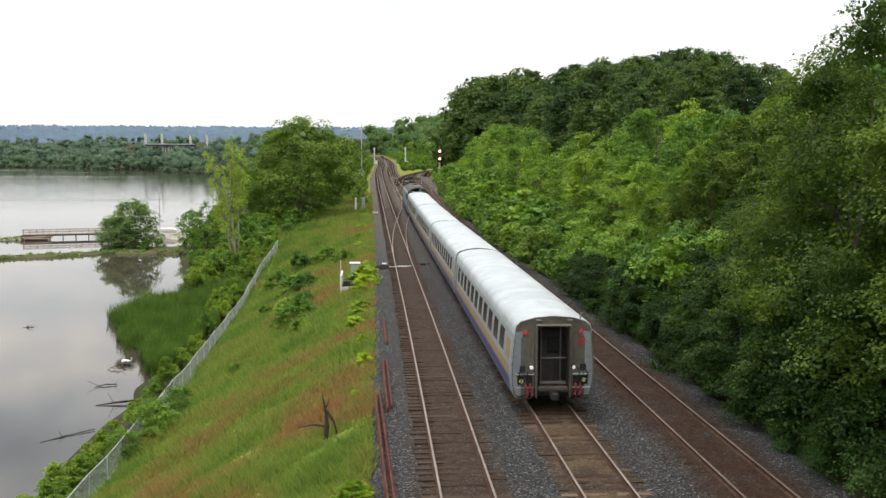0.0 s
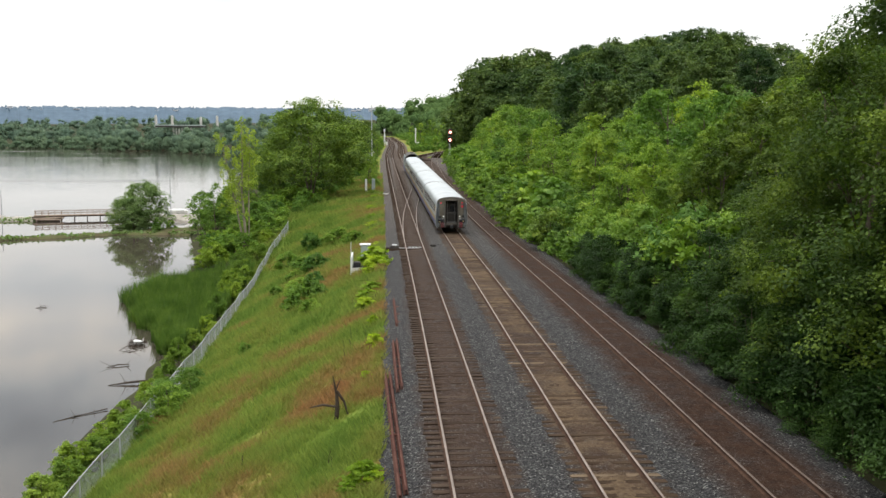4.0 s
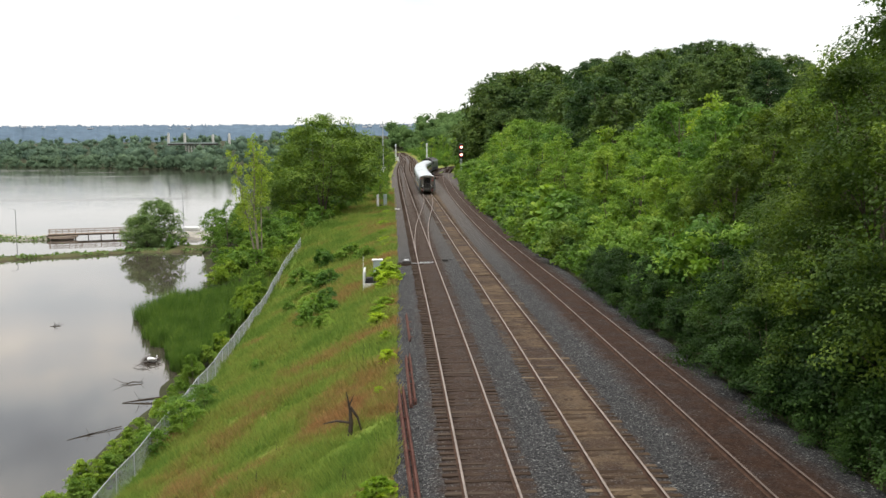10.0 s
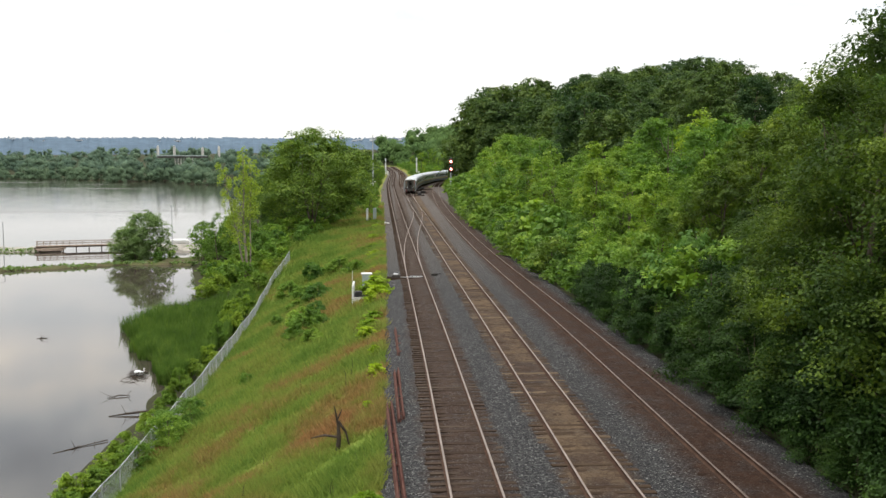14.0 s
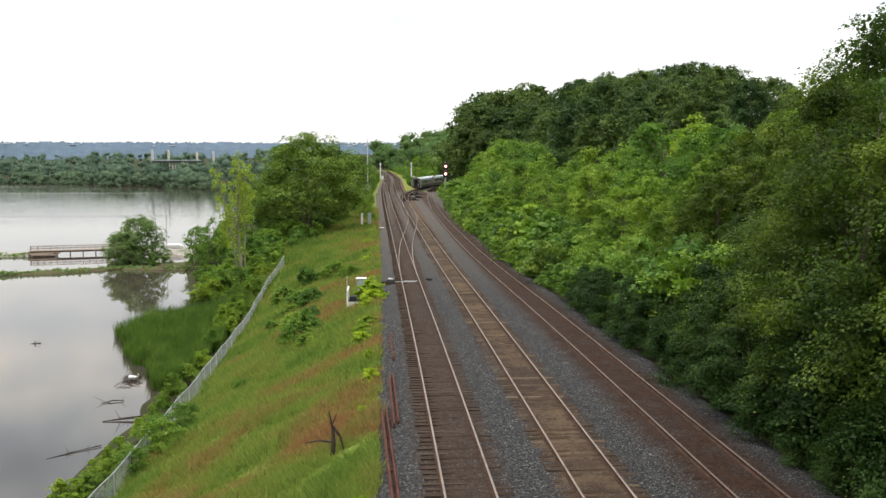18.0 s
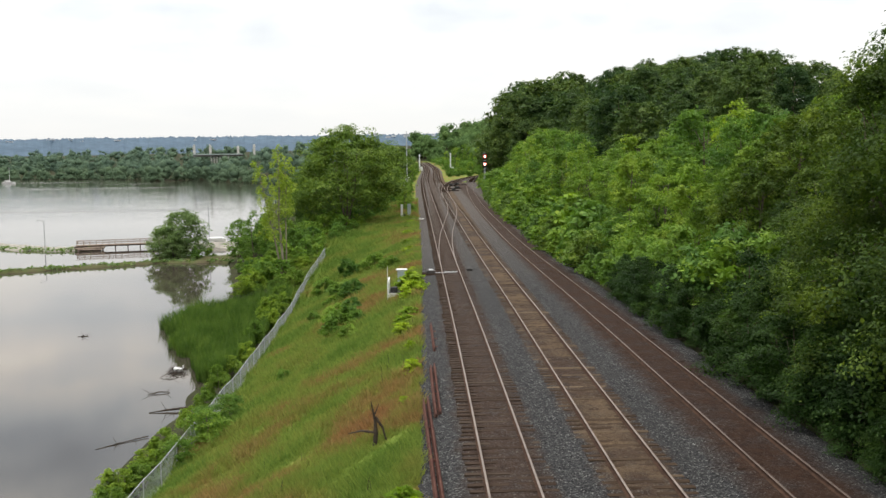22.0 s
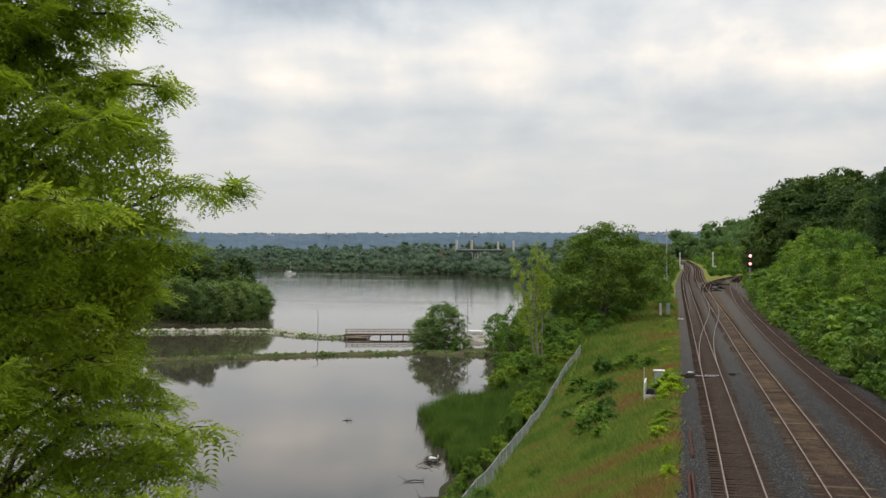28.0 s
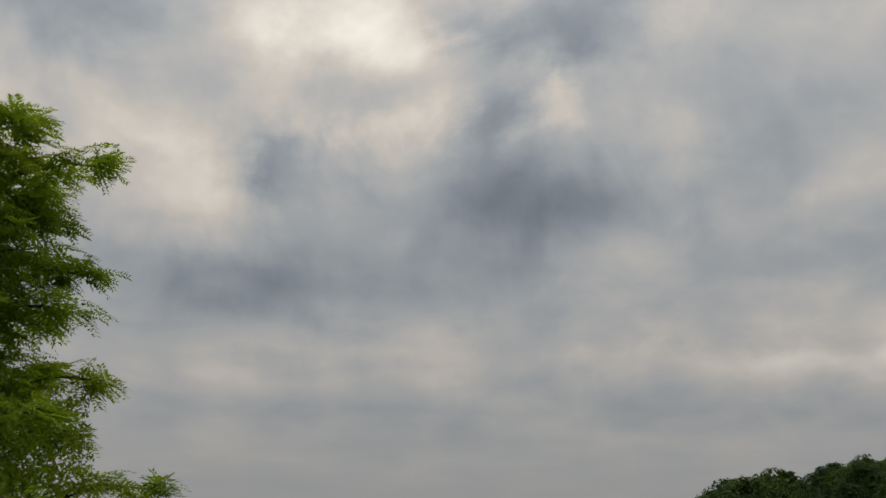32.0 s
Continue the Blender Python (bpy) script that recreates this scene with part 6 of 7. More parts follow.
def lake_things():
    r = np.random.default_rng(31)
    near, w1 = bank("mud_bank", "low weedy mud bank across the lake", [(-34, 174), (-42, 175.5), (-49, 176.3), (-54, 171.5), (-66, 166), (-80, 156), (-98, 146), (-125, 136)], 2.6, 0.45, MUD, 1)
    far, w2 = bank("causeway", "pale gravel causeway between the lagoons", [(-69.5, 206), (-76, 205), (-84, 208), (-96, 217), (-108, 214), (-124, 208), (-150, 200)], 5.5, 0.75, GRAVEL, 2, "causeway")
    bank("causeway", "pale gravel landing at the end of the foot bridge", [(-55, 211), (-49, 211), (-43, 209), (-36, 205), (-28, 202)], 6.5, 0.85, GRAVEL, 3, "causeway")
    bank("mud_bank", "muddy islet under the willow", [(-51, 180), (-46, 179.5), (-40, 182), (-34, 186)], 7.0, 0.5, MUD, 4)
    # weeds on the banks
    pts = []
    for c, w, side in ((near, w1, 0.0), (far, w2, 0.42)):
        for p, ww in zip(c, w):
            for _ in range(30):
                q = p + r.normal(size=2) * (0.45 + side) + np.array([0.15, -1]) * side * ww * r.uniform(0.4, 1.0)
                if wave(q[0], q[1], 0.5, 2) > -0.4:
                    pts.append((q[0], q[1], WATER_Z + 0.25))
    pts = np.array(pts)
    v, q = leaves(pts + r.normal(size=pts.shape) * [0.2, 0.2, 0.18], 0.36, r)
    tagged(new("bank_weeds", mesh_of("bank_weeds", v, q, LEAF_WILLOW)), "low scrubby weeds growing along the banks", "weeds", kind="stuff")
    # the round willow on the islet and its lower neighbours
    wil = tree("willow_bush", "rounded grey-green willow bush on a muddy islet", 8.4, 8.6, 0.15, 16000, LEAF_WILLOW, 81, size=0.15, base=0.0, blobs=64, shape=1.15, category="bush", flat=0.9, stems=3, lobes=0)
    put(wil, -45.2, 183.2, WATER_Z + 0.2, 0, 9.0 / TOPS[wil.name], copy=False)
    put(wil, -48.2, 180.4, WATER_Z + 0.2, 80, 0.72)
    put(wil, -46.2, 178.8, WATER_Z + 0.2, 200, 0.55)
    put(SHRUB[1], -42.4, 179.4, WATER_Z + 0.2, 0, 0.6)
    put(SHRUB[2], -40.4, 182, WATER_Z + 0.2, 0, 0.45)
    for k, (x, y, s) in enumerate(((-37, 200, 0.7), (-33, 199, 0.9), (-41, 216, 0.6), (-37, 217, 0.8), (-34, 190, 0.9), (-31, 184, 1.0))):
        put(SHRUB[k % 3], x, y, WATER_Z + 0.3, 60 * k, s)
    put(LOCUST[0], -83.0, 154.4, WATER_Z + 0.2, 0, 0.16)
    # foot bridge
    br = thing("foot_bridge", "weathered brown timber foot bridge over the channel", "foot bridge")
    a, b = Vector((-73.4, 204.7, WATER_Z)), Vector((-53.5, 210.8, WATER_Z))
    way = (b - a).normalized()
    turn = Matrix.Rotation(math.atan2(way.y, way.x), 4, "Z")
    L, mid = (b - a).length, (a + b) / 2
    part("deck", box(L, 2.2, 0.12, mid + Vector((0, 0, 1.0)), 0.02, turn), RUSTY_WOOD, br)
    for s in (-1, 1):
        o = turn @ Vector((0, s * 1.0, 0))
        part("beam", box(L, 0.16, 0.26, mid + o + Vector((0, 0, 0.80)), 0.02, turn), DEADWOOD, br)
        part("handrail", box(L, 0.09, 0.09, mid + o + Vector((0, 0, 1.95)), 0.02, turn), RUSTY_WOOD, br)
        part("mid_rail", box(L, 0.05, 0.10, mid + o + Vector((0, 0, 1.50)), 0.02, turn), RUSTY_WOOD, br)
        for k in range(17):
            p = a + way * (L * (k + 0.2) / 16.4) + o
            part("post", box(0.10, 0.10, 1.0, p + Vector((0, 0, 1.5)), 0.01, turn), RUSTY_WOOD, br)
            if k % 2 == 0:
                part("pile", box(0.2, 0.2, 1.9, p + Vector((0, 0, 0.0)), 0.03, turn), DEADWOOD, br)
    # a slumped raft of old timbers lies against the near end
    raft = thing("timber_raft", "slumped raft of old brown timbers beside the foot bridge", "raft")
    for k in range(7):
        p = a + way * 3.2 + Vector((0.15 * k, -1.5 - 0.42 * k, 0.62 - 0.07 * k))
        part("timber", box(6.2 - 0.3 * k, 0.38, 0.3, p, 0.05, turn @ Matrix.Rotation(radians(1.5 - 3 * (k % 2)), 4, "Y")), RUSTY_WOOD if k % 3 else DEADWOOD, raft)
    # poles
    for x, y, top in ((-79.5, 203.6, -2.05), (-46.3, 209.2, 0.85)):
        pole = thing("lamp_pole", "slim grey pole beside the causeway", "pole", (x, y, 0), group="poles by the lake")
        part("shaft", tube([(0, 0, WATER_Z), (0, 0, top)], [0.11, 0.08], 8), GALV, pole)
        part("arm", tube([(0, 0, top - 0.1), (-0.5, 0, top + 0.25), (-1.0, 0, top + 0.3)], [0.05, 0.05, 0.05], 6), GALV, pole)
        part("lamp_head", box(0.5, 0.2, 0.12, (-1.2, 0, top + 0.28), 0.04), GALV, pole)
    wall = thing("white_boat", "white covered boat drawn up by the landing", "boat", (-45.4, 211.6, WATER_Z + 0.6))
    bm = bmesh.new()
    rows = []
    for y, w in ((-2.2, 0.5), (-1.6, 0.95), (0, 1.15), (1.6, 1.0), (2.2, 0.75)):
        rows.append([bm.verts.new((y, s * w * f, z)) for s, f, z in ((-1, 0.5, 0.0), (-1, 1, 0.9), (1, 1, 0.9), (1, 0.5, 0.0))])
    for p, q in zip(rows, rows[1:]):
        for k in range(4):
            bm.faces.new((p[k], p[(k + 1) % 4], q[(k + 1) % 4], q[k]))
    bm.faces.new(rows[0]), bm.faces.new(rows[-1][::-1])
    part("hull", bm, WHITE, wall)
    part("cover", box(3.4, 1.9, 0.35, (0, 0, 1.05), 0.15), WHITE, wall)
    # sailing boat far out
    sb = thing("sailing_boat", "small white sailing boat far out on the lake", "sailing boat", (-446, 1052, WATER_Z))
    sb.scale = (1.3, 1.3, 1.3)
    bm = bmesh.new()
    rows = []
    for x, w in ((-5, 1.2), (-2, 1.7), (2, 1.6), (5.5, 0.2)):
        rows.append([bm.verts.new((x, s * w * f, z)) for s, f, z in ((-1, 0.6, -0.2), (-1, 1, 1.3), (1, 1, 1.3), (1, 0.6, -0.2))])
    for p, q in zip(rows, rows[1:]):
        for k in range(4):
            bm.faces.new((p[k], p[(k + 1) % 4], q[(k + 1) % 4], q[k]))
    bm.faces.new(rows[0]), bm.faces.new(rows[-1][::-1])
    part("hull", bm, WHITE, sb)
    part("cabin", box(3.5, 1.8, 0.8, (-0.5, 0, 1.6), 0.2), WHITE, sb)
    part("mast", tube([(0.8, 0, 1.2), (0.8, 0, 13.0)], [0.16, 0.12], 6), WHITE, sb)
    part("boom", tube([(0.8, 0, 2.6), (-3.6, 0, 2.7)], [0.2, 0.2], 6), WHITE, sb, "furled white sail on the boom")
    # wooded point
    for k in range(26):
        x, y = -138 - r.random() * 50, 262 + r.normal() * 22
        if height(x, y) > WATER_Z - 0.2:
            put((OAK + ASH)[k % 6], x, y, None, r.uniform(0, 360), r.uniform(0.72, 1.0))
    for k in range(12):
        x, y = -134 - r.random() * 22, 246 + r.random() * 24
        put((ASH + LOCUST + OAK)[k % 9], x, y, max(float(height(x, y)), WATER_Z) - 0.1, r.uniform(0, 360), r.uniform(0.75, 1.0))
    for k, (x, y, tall) in enumerate(((-128.5, 256, 0.5), (-130, 262, 0.62), (-131.5, 252, 0.66), (-134, 258, 0.78), (-133, 267, 0.7), (-137, 250, 0.8), (-139, 263, 0.9), (-143, 256, 0.95))):
        put((LOCUST + ASH)[k % 6], x, y, max(float(height(x, y)), WATER_Z) - 0.1, 51 * k, tall)
    for k in range(22):
        a = radians(-100 + 8.5 * k)
        x, y = -148 + 24 * math.cos(a), 262 + 26 * math.sin(a)
        put(wil if k % 3 else SHRUB[k % 3], x, y, max(float(height(x, y)), WATER_Z), 40 * k, r.uniform(0.8, 1.35))


lake_things()


def far_woods():
    """Woods on the far shore and down the line: many rough crowns in one mesh each."""
    r = np.random.default_rng(41)

    ico = bmesh.new()
    bmesh.ops.create_icosphere(ico, subdivisions=1, radius=1.0)
    ball, tri = np.array([v.co for v in ico.verts]), np.array([[v.index for v in f.verts] for f in ico.faces])
    ico.free()

    def belt(name, label, x, y, tall, lumps, material, wide=0.42, sprays=30):
        """Each tree is a heap of uneven leafy lumps."""
        n = len(x)
        z = np.maximum(height(x, y), WATER_Z)
        c = np.repeat(np.stack([x, y, z + tall * 0.5], 1), lumps, 0)
        t = np.repeat(tall, lumps)
        d = r.normal(size=(n * lumps, 3))
        d /= np.linalg.norm(d, axis=1)[:, None]
        c = c + d * np.c_[t * wide * 0.75, t * wide * 0.75, t * 0.34]
        size = t * wide * r.uniform(0.38, 0.72, n * lumps)
        c[:, 2] = np.minimum(c[:, 2], np.repeat(z + tall, lumps) - size * 0.7)
        inner = ball[None] * (size[:, None] * np.array([0.8, 0.8, 0.7]))[:, None] * r.uniform(0.75, 1.1, (n * lumps, len(ball), 1)) + c[:, None]
        q = (tri[None] + (np.arange(n * lumps) * len(ball))[:, None, None]).reshape(-1, 3)
        v = inner.reshape(-1, 3)
        way = r.normal(size=(n * lumps, sprays, 3))
        way[..., 2] += 0.3
        way /= np.linalg.norm(way, axis=2)[..., None]
        at = (c[:, None] + way * size[:, None, None] * r.uniform(0.7, 1.25, (n * lumps, sprays, 1)) * np.array([1.1, 1.1, 0.85])).reshape(-1, 3)
        lv, lq = leaves(at, np.clip(np.repeat(size, sprays) * 0.32, 0.45, 1.3), r, way.reshape(-1, 3), lean=0.55, long=1.3)
        lt = np.concatenate([lq[:, [0, 1, 2]], lq[:, [0, 2, 3]]]) + len(v)
        tagged(new(name, mesh_of(name, np.concatenate([v, lv]), np.concatenate([q, lt]), material)), label, "woods", kind="stuff")

    n = 150
    x = r.uniform(-1250, -150, n)
    y = np.interp(x, *FAR_SHORE) + r.uniform(8, 45, n)
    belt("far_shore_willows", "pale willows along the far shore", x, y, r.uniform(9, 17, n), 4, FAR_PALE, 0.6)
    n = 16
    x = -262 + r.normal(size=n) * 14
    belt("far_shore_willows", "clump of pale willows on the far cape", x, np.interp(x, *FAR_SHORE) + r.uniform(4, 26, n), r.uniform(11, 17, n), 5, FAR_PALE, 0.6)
    n = 420
    x = r.uniform(-1250, -95, n)
    y = np.interp(x, *FAR_SHORE) + r.uniform(-3, 14, n)
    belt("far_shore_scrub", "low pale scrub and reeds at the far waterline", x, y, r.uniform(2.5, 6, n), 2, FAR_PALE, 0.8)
    n = 680
    x = r.uniform(-1400, -60, n)
    y = np.interp(x, *FAR_SHORE) + 45 + 640 * r.random(n) ** 1.4
    keep = ~((x > -300) & (x < -190) & (y < np.interp(x, *FAR_SHORE) + 30))
    x, y = x[keep], y[keep]
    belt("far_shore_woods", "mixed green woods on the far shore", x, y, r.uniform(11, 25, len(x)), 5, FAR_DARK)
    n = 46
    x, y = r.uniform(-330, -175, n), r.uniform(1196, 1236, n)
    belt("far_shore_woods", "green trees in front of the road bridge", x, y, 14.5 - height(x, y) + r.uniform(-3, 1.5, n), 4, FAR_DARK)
    n = 190
    x, y = r.uniform(-60, 140, n), r.uniform(632, 780, n)
    belt("woods_down_the_line", "green woods where the tracks run out of sight", x, y, np.interp(x, [-60, -6, 14, 60], [8, 9, 13, 17]) * r.uniform(0.8, 1.25, n), 6, LINE_WOODS, 0.5)
    n = 100
    x, y = r.uniform(-60, 12, n), r.uniform(440, 620, n)
    k = np.abs(x - np.interp(y, YS, T1) - 2) > 9
    belt("woods_down_the_line", "bushes and trees along the far tracks", x[k], y[k], r.uniform(5, 12, n)[k], 6, LINE_WOODS)
    fork, verge = [], []
    while len(fork) < 150:
        x, y = r.uniform(6, 30), 345 + 270 * r.random() ** 1.2
        if np.min(np.hypot(BRANCH[:, 0] - x, BRANCH[:, 1] - y)) > 4.5 and x - np.interp(y, YS, T2) > 4.2:
            fork.append((x, y, r.uniform(0.35, 0.6) if y < 440 else r.uniform(0.6, 1.2)))
    for y in r.uniform(400, 625, 60):
        verge.append((float(np.interp(y, YS, T1)) - r.uniform(4.6, 9), y, r.uniform(0.4, 0.9)))
    thicket("fork_thicket", "green thicket in the fork between the two lines", fork)
    thicket("verge_thicket", "green bushes beside the far main line", verge)
    # trees in the fork between the two lines, and beyond the branch line
    for k in range(64):
        x, y = r.uniform(14, 74), r.uniform(372, 600)
        if np.min(np.hypot(BRANCH[:, 0] - x, BRANCH[:, 1] - y)) > 8 and x - np.interp(y, YS, T2) > 6:
            low = y < 450
            put((SHRUB + LOCUST + ASH)[int(r.integers(9))] if not low else SHRUB[k % 3], x, y, None, r.uniform(0, 360), r.uniform(0.55, 0.95) if not low else r.uniform(0.5, 1.0))


def canopy(name, dark, mid, light):
    """Leaf masses too far off to show single leaves."""
    m = Mat(name, mid, 0.95, spec=0.03)
    c = m.ramp(m.noise(0.03, 6, 0.7), [(0.36, dark), (0.5, mid), (0.64, light)])
    c = m.mix(0.6, c, m.ramp(m.island(), [(0.0, (0.72, 0.75, 0.78)), (1.0, (1.3, 1.27, 1.2))]), "MULTIPLY")
    m.color(c)
    tr = m.n("ShaderNodeBsdfTranslucent")
    m.link(c, tr.inputs["Color"])
    mix = m.n("ShaderNodeMixShader", Fac=0.45)
    m.link(m.b.outputs[0], mix.inputs[1])
    m.link(tr.outputs[0], mix.inputs[2])
    m.link(mix.outputs[0], m.nt.nodes["Material Output"].inputs["Surface"])
    return m.m


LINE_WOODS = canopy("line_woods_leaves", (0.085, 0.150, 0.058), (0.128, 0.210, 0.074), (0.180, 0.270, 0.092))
# far-shore leaves lightened and turned bluish, haze painted into their colour
FAR_DARK = canopy("hazed_dark_leaves", (0.104, 0.162, 0.124), (0.146, 0.216, 0.152), (0.196, 0.274, 0.176))
FAR_PALE = canopy("hazed_pale_leaves", (0.110, 0.168, 0.110), (0.142, 0.208, 0.128), (0.176, 0.244, 0.150))
# the blue of the haze is mixed into the ridge's colour
HILL = mottled("haze_tinted_ridge", (0.100, 0.145, 0.195), (0.085, 0.125, 0.170), 0.006, 1.0, fine=0.03, bump=0)
PALE_WALL = mottled("distant_pale_walls", (0.62, 0.63, 0.65), (0.55, 0.56, 0.58), 0.02, 0.9, bump=0)
far_woods()


def distance():
    r = np.random.default_rng(43)
    # the long wooded ridge on the horizon
    az = np.radians(np.linspace(-75, 60, 1600))
    base = 121 + 1.6 * np.sin(az * 9) + 1.2 * np.sin(az * 23 + 1) + 0.8 * np.sin(az * 71) + 1.6 * r.normal(size=1600)
    base *= np.interp(np.degrees(az), [-75, -26, -6, 3, 60], [0.92, 0.95, 1.05, 1.02, 1.0])
    v, n = [], 1600
    for dist, f in ((3300, -0.1), (3650, 0.45), (3950, 0.88), (4100, 1.0), (4500, 0.9)):
        v.append(np.c_[np.sin(az) * dist, np.cos(az) * dist, base * f - (12 if f < 0 else 0) + (r.normal(size=n) * 1.2 if f > 0 else 0)])
    i = (np.arange(4)[:, None] * n + np.arange(n - 1)[None]).ravel()
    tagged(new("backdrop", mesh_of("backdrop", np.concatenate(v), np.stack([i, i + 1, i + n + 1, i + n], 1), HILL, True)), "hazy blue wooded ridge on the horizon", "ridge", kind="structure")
    # pale buildings along its brow
    tower = thing("distant_building", "pale distant building on the brow of the ridge", "building", (0, 0, 0))
    bm = box(34, 14, 11, (0, 0, 5.5), 0.3)
    part("wall", bm, PALE_WALL, tower)
    part("roof", box(35, 15, 1.2, (0, 0, 11.5), 0.2), HILL, tower)
    tagged(tower, group="buildings on the ridge")
    first = True
    for k in range(22):
        a = radians(r.uniform(-27, -11) if k < 12 else r.uniform(-3.0, 0.8))
        d = 4000
        z = float(np.interp(a, az, base)) - r.uniform(4, 15) + (3 if k >= 12 else 0)
        m = pose(math.sin(a) * d, math.cos(a) * d - 60, z - 6, 0, 0, r.uniform(-20, 20)) @ Matrix.Diagonal((r.uniform(0.4, 1.0), 1, r.uniform(0.4, 0.7) if k < 12 else r.uniform(0.8, 1.3), 1))
        if first:
            tower.matrix_basis = m
        else:
            copy_thing(tower, m)
        first = False
    # high road bridge with its four pylons
    br = thing("high_level_bridge", "grey road bridge with pale stone pylons above the woods", "road bridge", (0, 0, 0))
    d = 1250.0

    def at(a, h=0.0):
        return Vector((math.sin(radians(a)) * d, math.cos(radians(a)) * d, 9.45 + h))

    a, b = at(-13.2, 11.6), at(-10.4, 9.6)
    way = (b - a).normalized()
    turn = Matrix.Rotation(math.atan2(way.y, way.x), 4, "Z")
    part("deck", box((b - a).length, 12, 2.2, (a + b) / 2, 0.1, turn), DARKSTEEL, br)
    part("parapet", box((b - a).length, 0.4, 1.3, (a + b) / 2 + Vector((0, -6, 1.6)), 0.05, turn), CASE_GREY, br)
    for az_, h in ((-13.11, 23.4), (-12.22, 23.4), (-10.66, 21.5), (-9.75, 23)):
        p = at(az_)
        shaft = part("pylon", box(2.6, 3.6, h - 9, p + Vector((0, -4, (h + 9) / 2)), 0.4), CONCRETE, br, "pale stone pylon")
        part("pylon_cap", box(2.0, 2.8, 1.2, p + Vector((0, -4, h + 0.7)), 0.3), CONCRETE, shaft)
    for k in range(7):
        p = at(-12.2 + 0.16 * k)
        part("pier", box(1.0, 6, 9, p + Vector((0, -1, 5.2)), 0.1), CONCRETE, br)
    part("lower_chord", box(24, 1.0, 0.9, at(-11.7, 5.5), 0.1, turn), CASE_GREY, br)


distance()


# ---- trackside things ----
def fence():
    ob = thing("chain_link_fence", "galvanised chain-link fence along the foot of the embankment", "fence")
    line_ = [(-13.1, 22), (-12.95, 40), (-12.9, 52), (-12.95, 66), (-13.3, 80), (-13.7, 95), (-14.2, 108), (-14.0, 116), (-13.2, 124), (-12.8, 130)]
    ys = np.array([p[1] for p in line_])
    xs = np.array([p[0] for p in line_])
    r = np.random.default_rng(51)
    y, prev = 22.0, None
    while y < 129.5:
        x = float(np.interp(y, ys, xs))
        z = float(height(x, y)) - 0.05
        post = tube([(x, y, z - 0.3), (x + r.normal() * 0.02, y, z + 1.32)], [0.035, 0.033], 7)
        part("post", post, GALV, ob)
        here = Vector((x, y, z))
        if prev is not None:
            part("top_rail", tube([prev + Vector((0, 0, 1.28)), here + Vector((0, 0, 1.28))], [0.024, 0.024], 6), GALV, ob)
            bm = bmesh.new()
            n, d = 22, here - prev
            for k in range(-8, n):
                for s in (1, -1):
                    f0, f1 = k / n, (k + 8) / n
                    lo, hi = max(0.0, f0), min(1.0, f1)
                    if lo >= hi:
                        continue
                    h0, h1 = (lo - f0) / (f1 - f0), (hi - f0) / (f1 - f0)
                    if s < 0:
                        h0, h1 = 1 - h0, 1 - h1
                    p, q = prev + d * lo + Vector((0, 0, 0.03 + 1.22 * h0)), prev + d * hi + Vector((0, 0, 0.03 + 1.22 * h1))
                    w = Vector((0, 0, 0.008))
                    o = Vector((0.008, 0, 0))
                    a = [bm.verts.new(c) for c in (p - w, p + o, p + w, q + w, q + o, q - w)]
                    bm.faces.new((a[0], a[1], a[4], a[5]))
                    bm.faces.new((a[1], a[2], a[3], a[4]))
            part("mesh_panel", bm, WIRE, ob, "woven wire mesh")
        prev = here
        y += 3.0


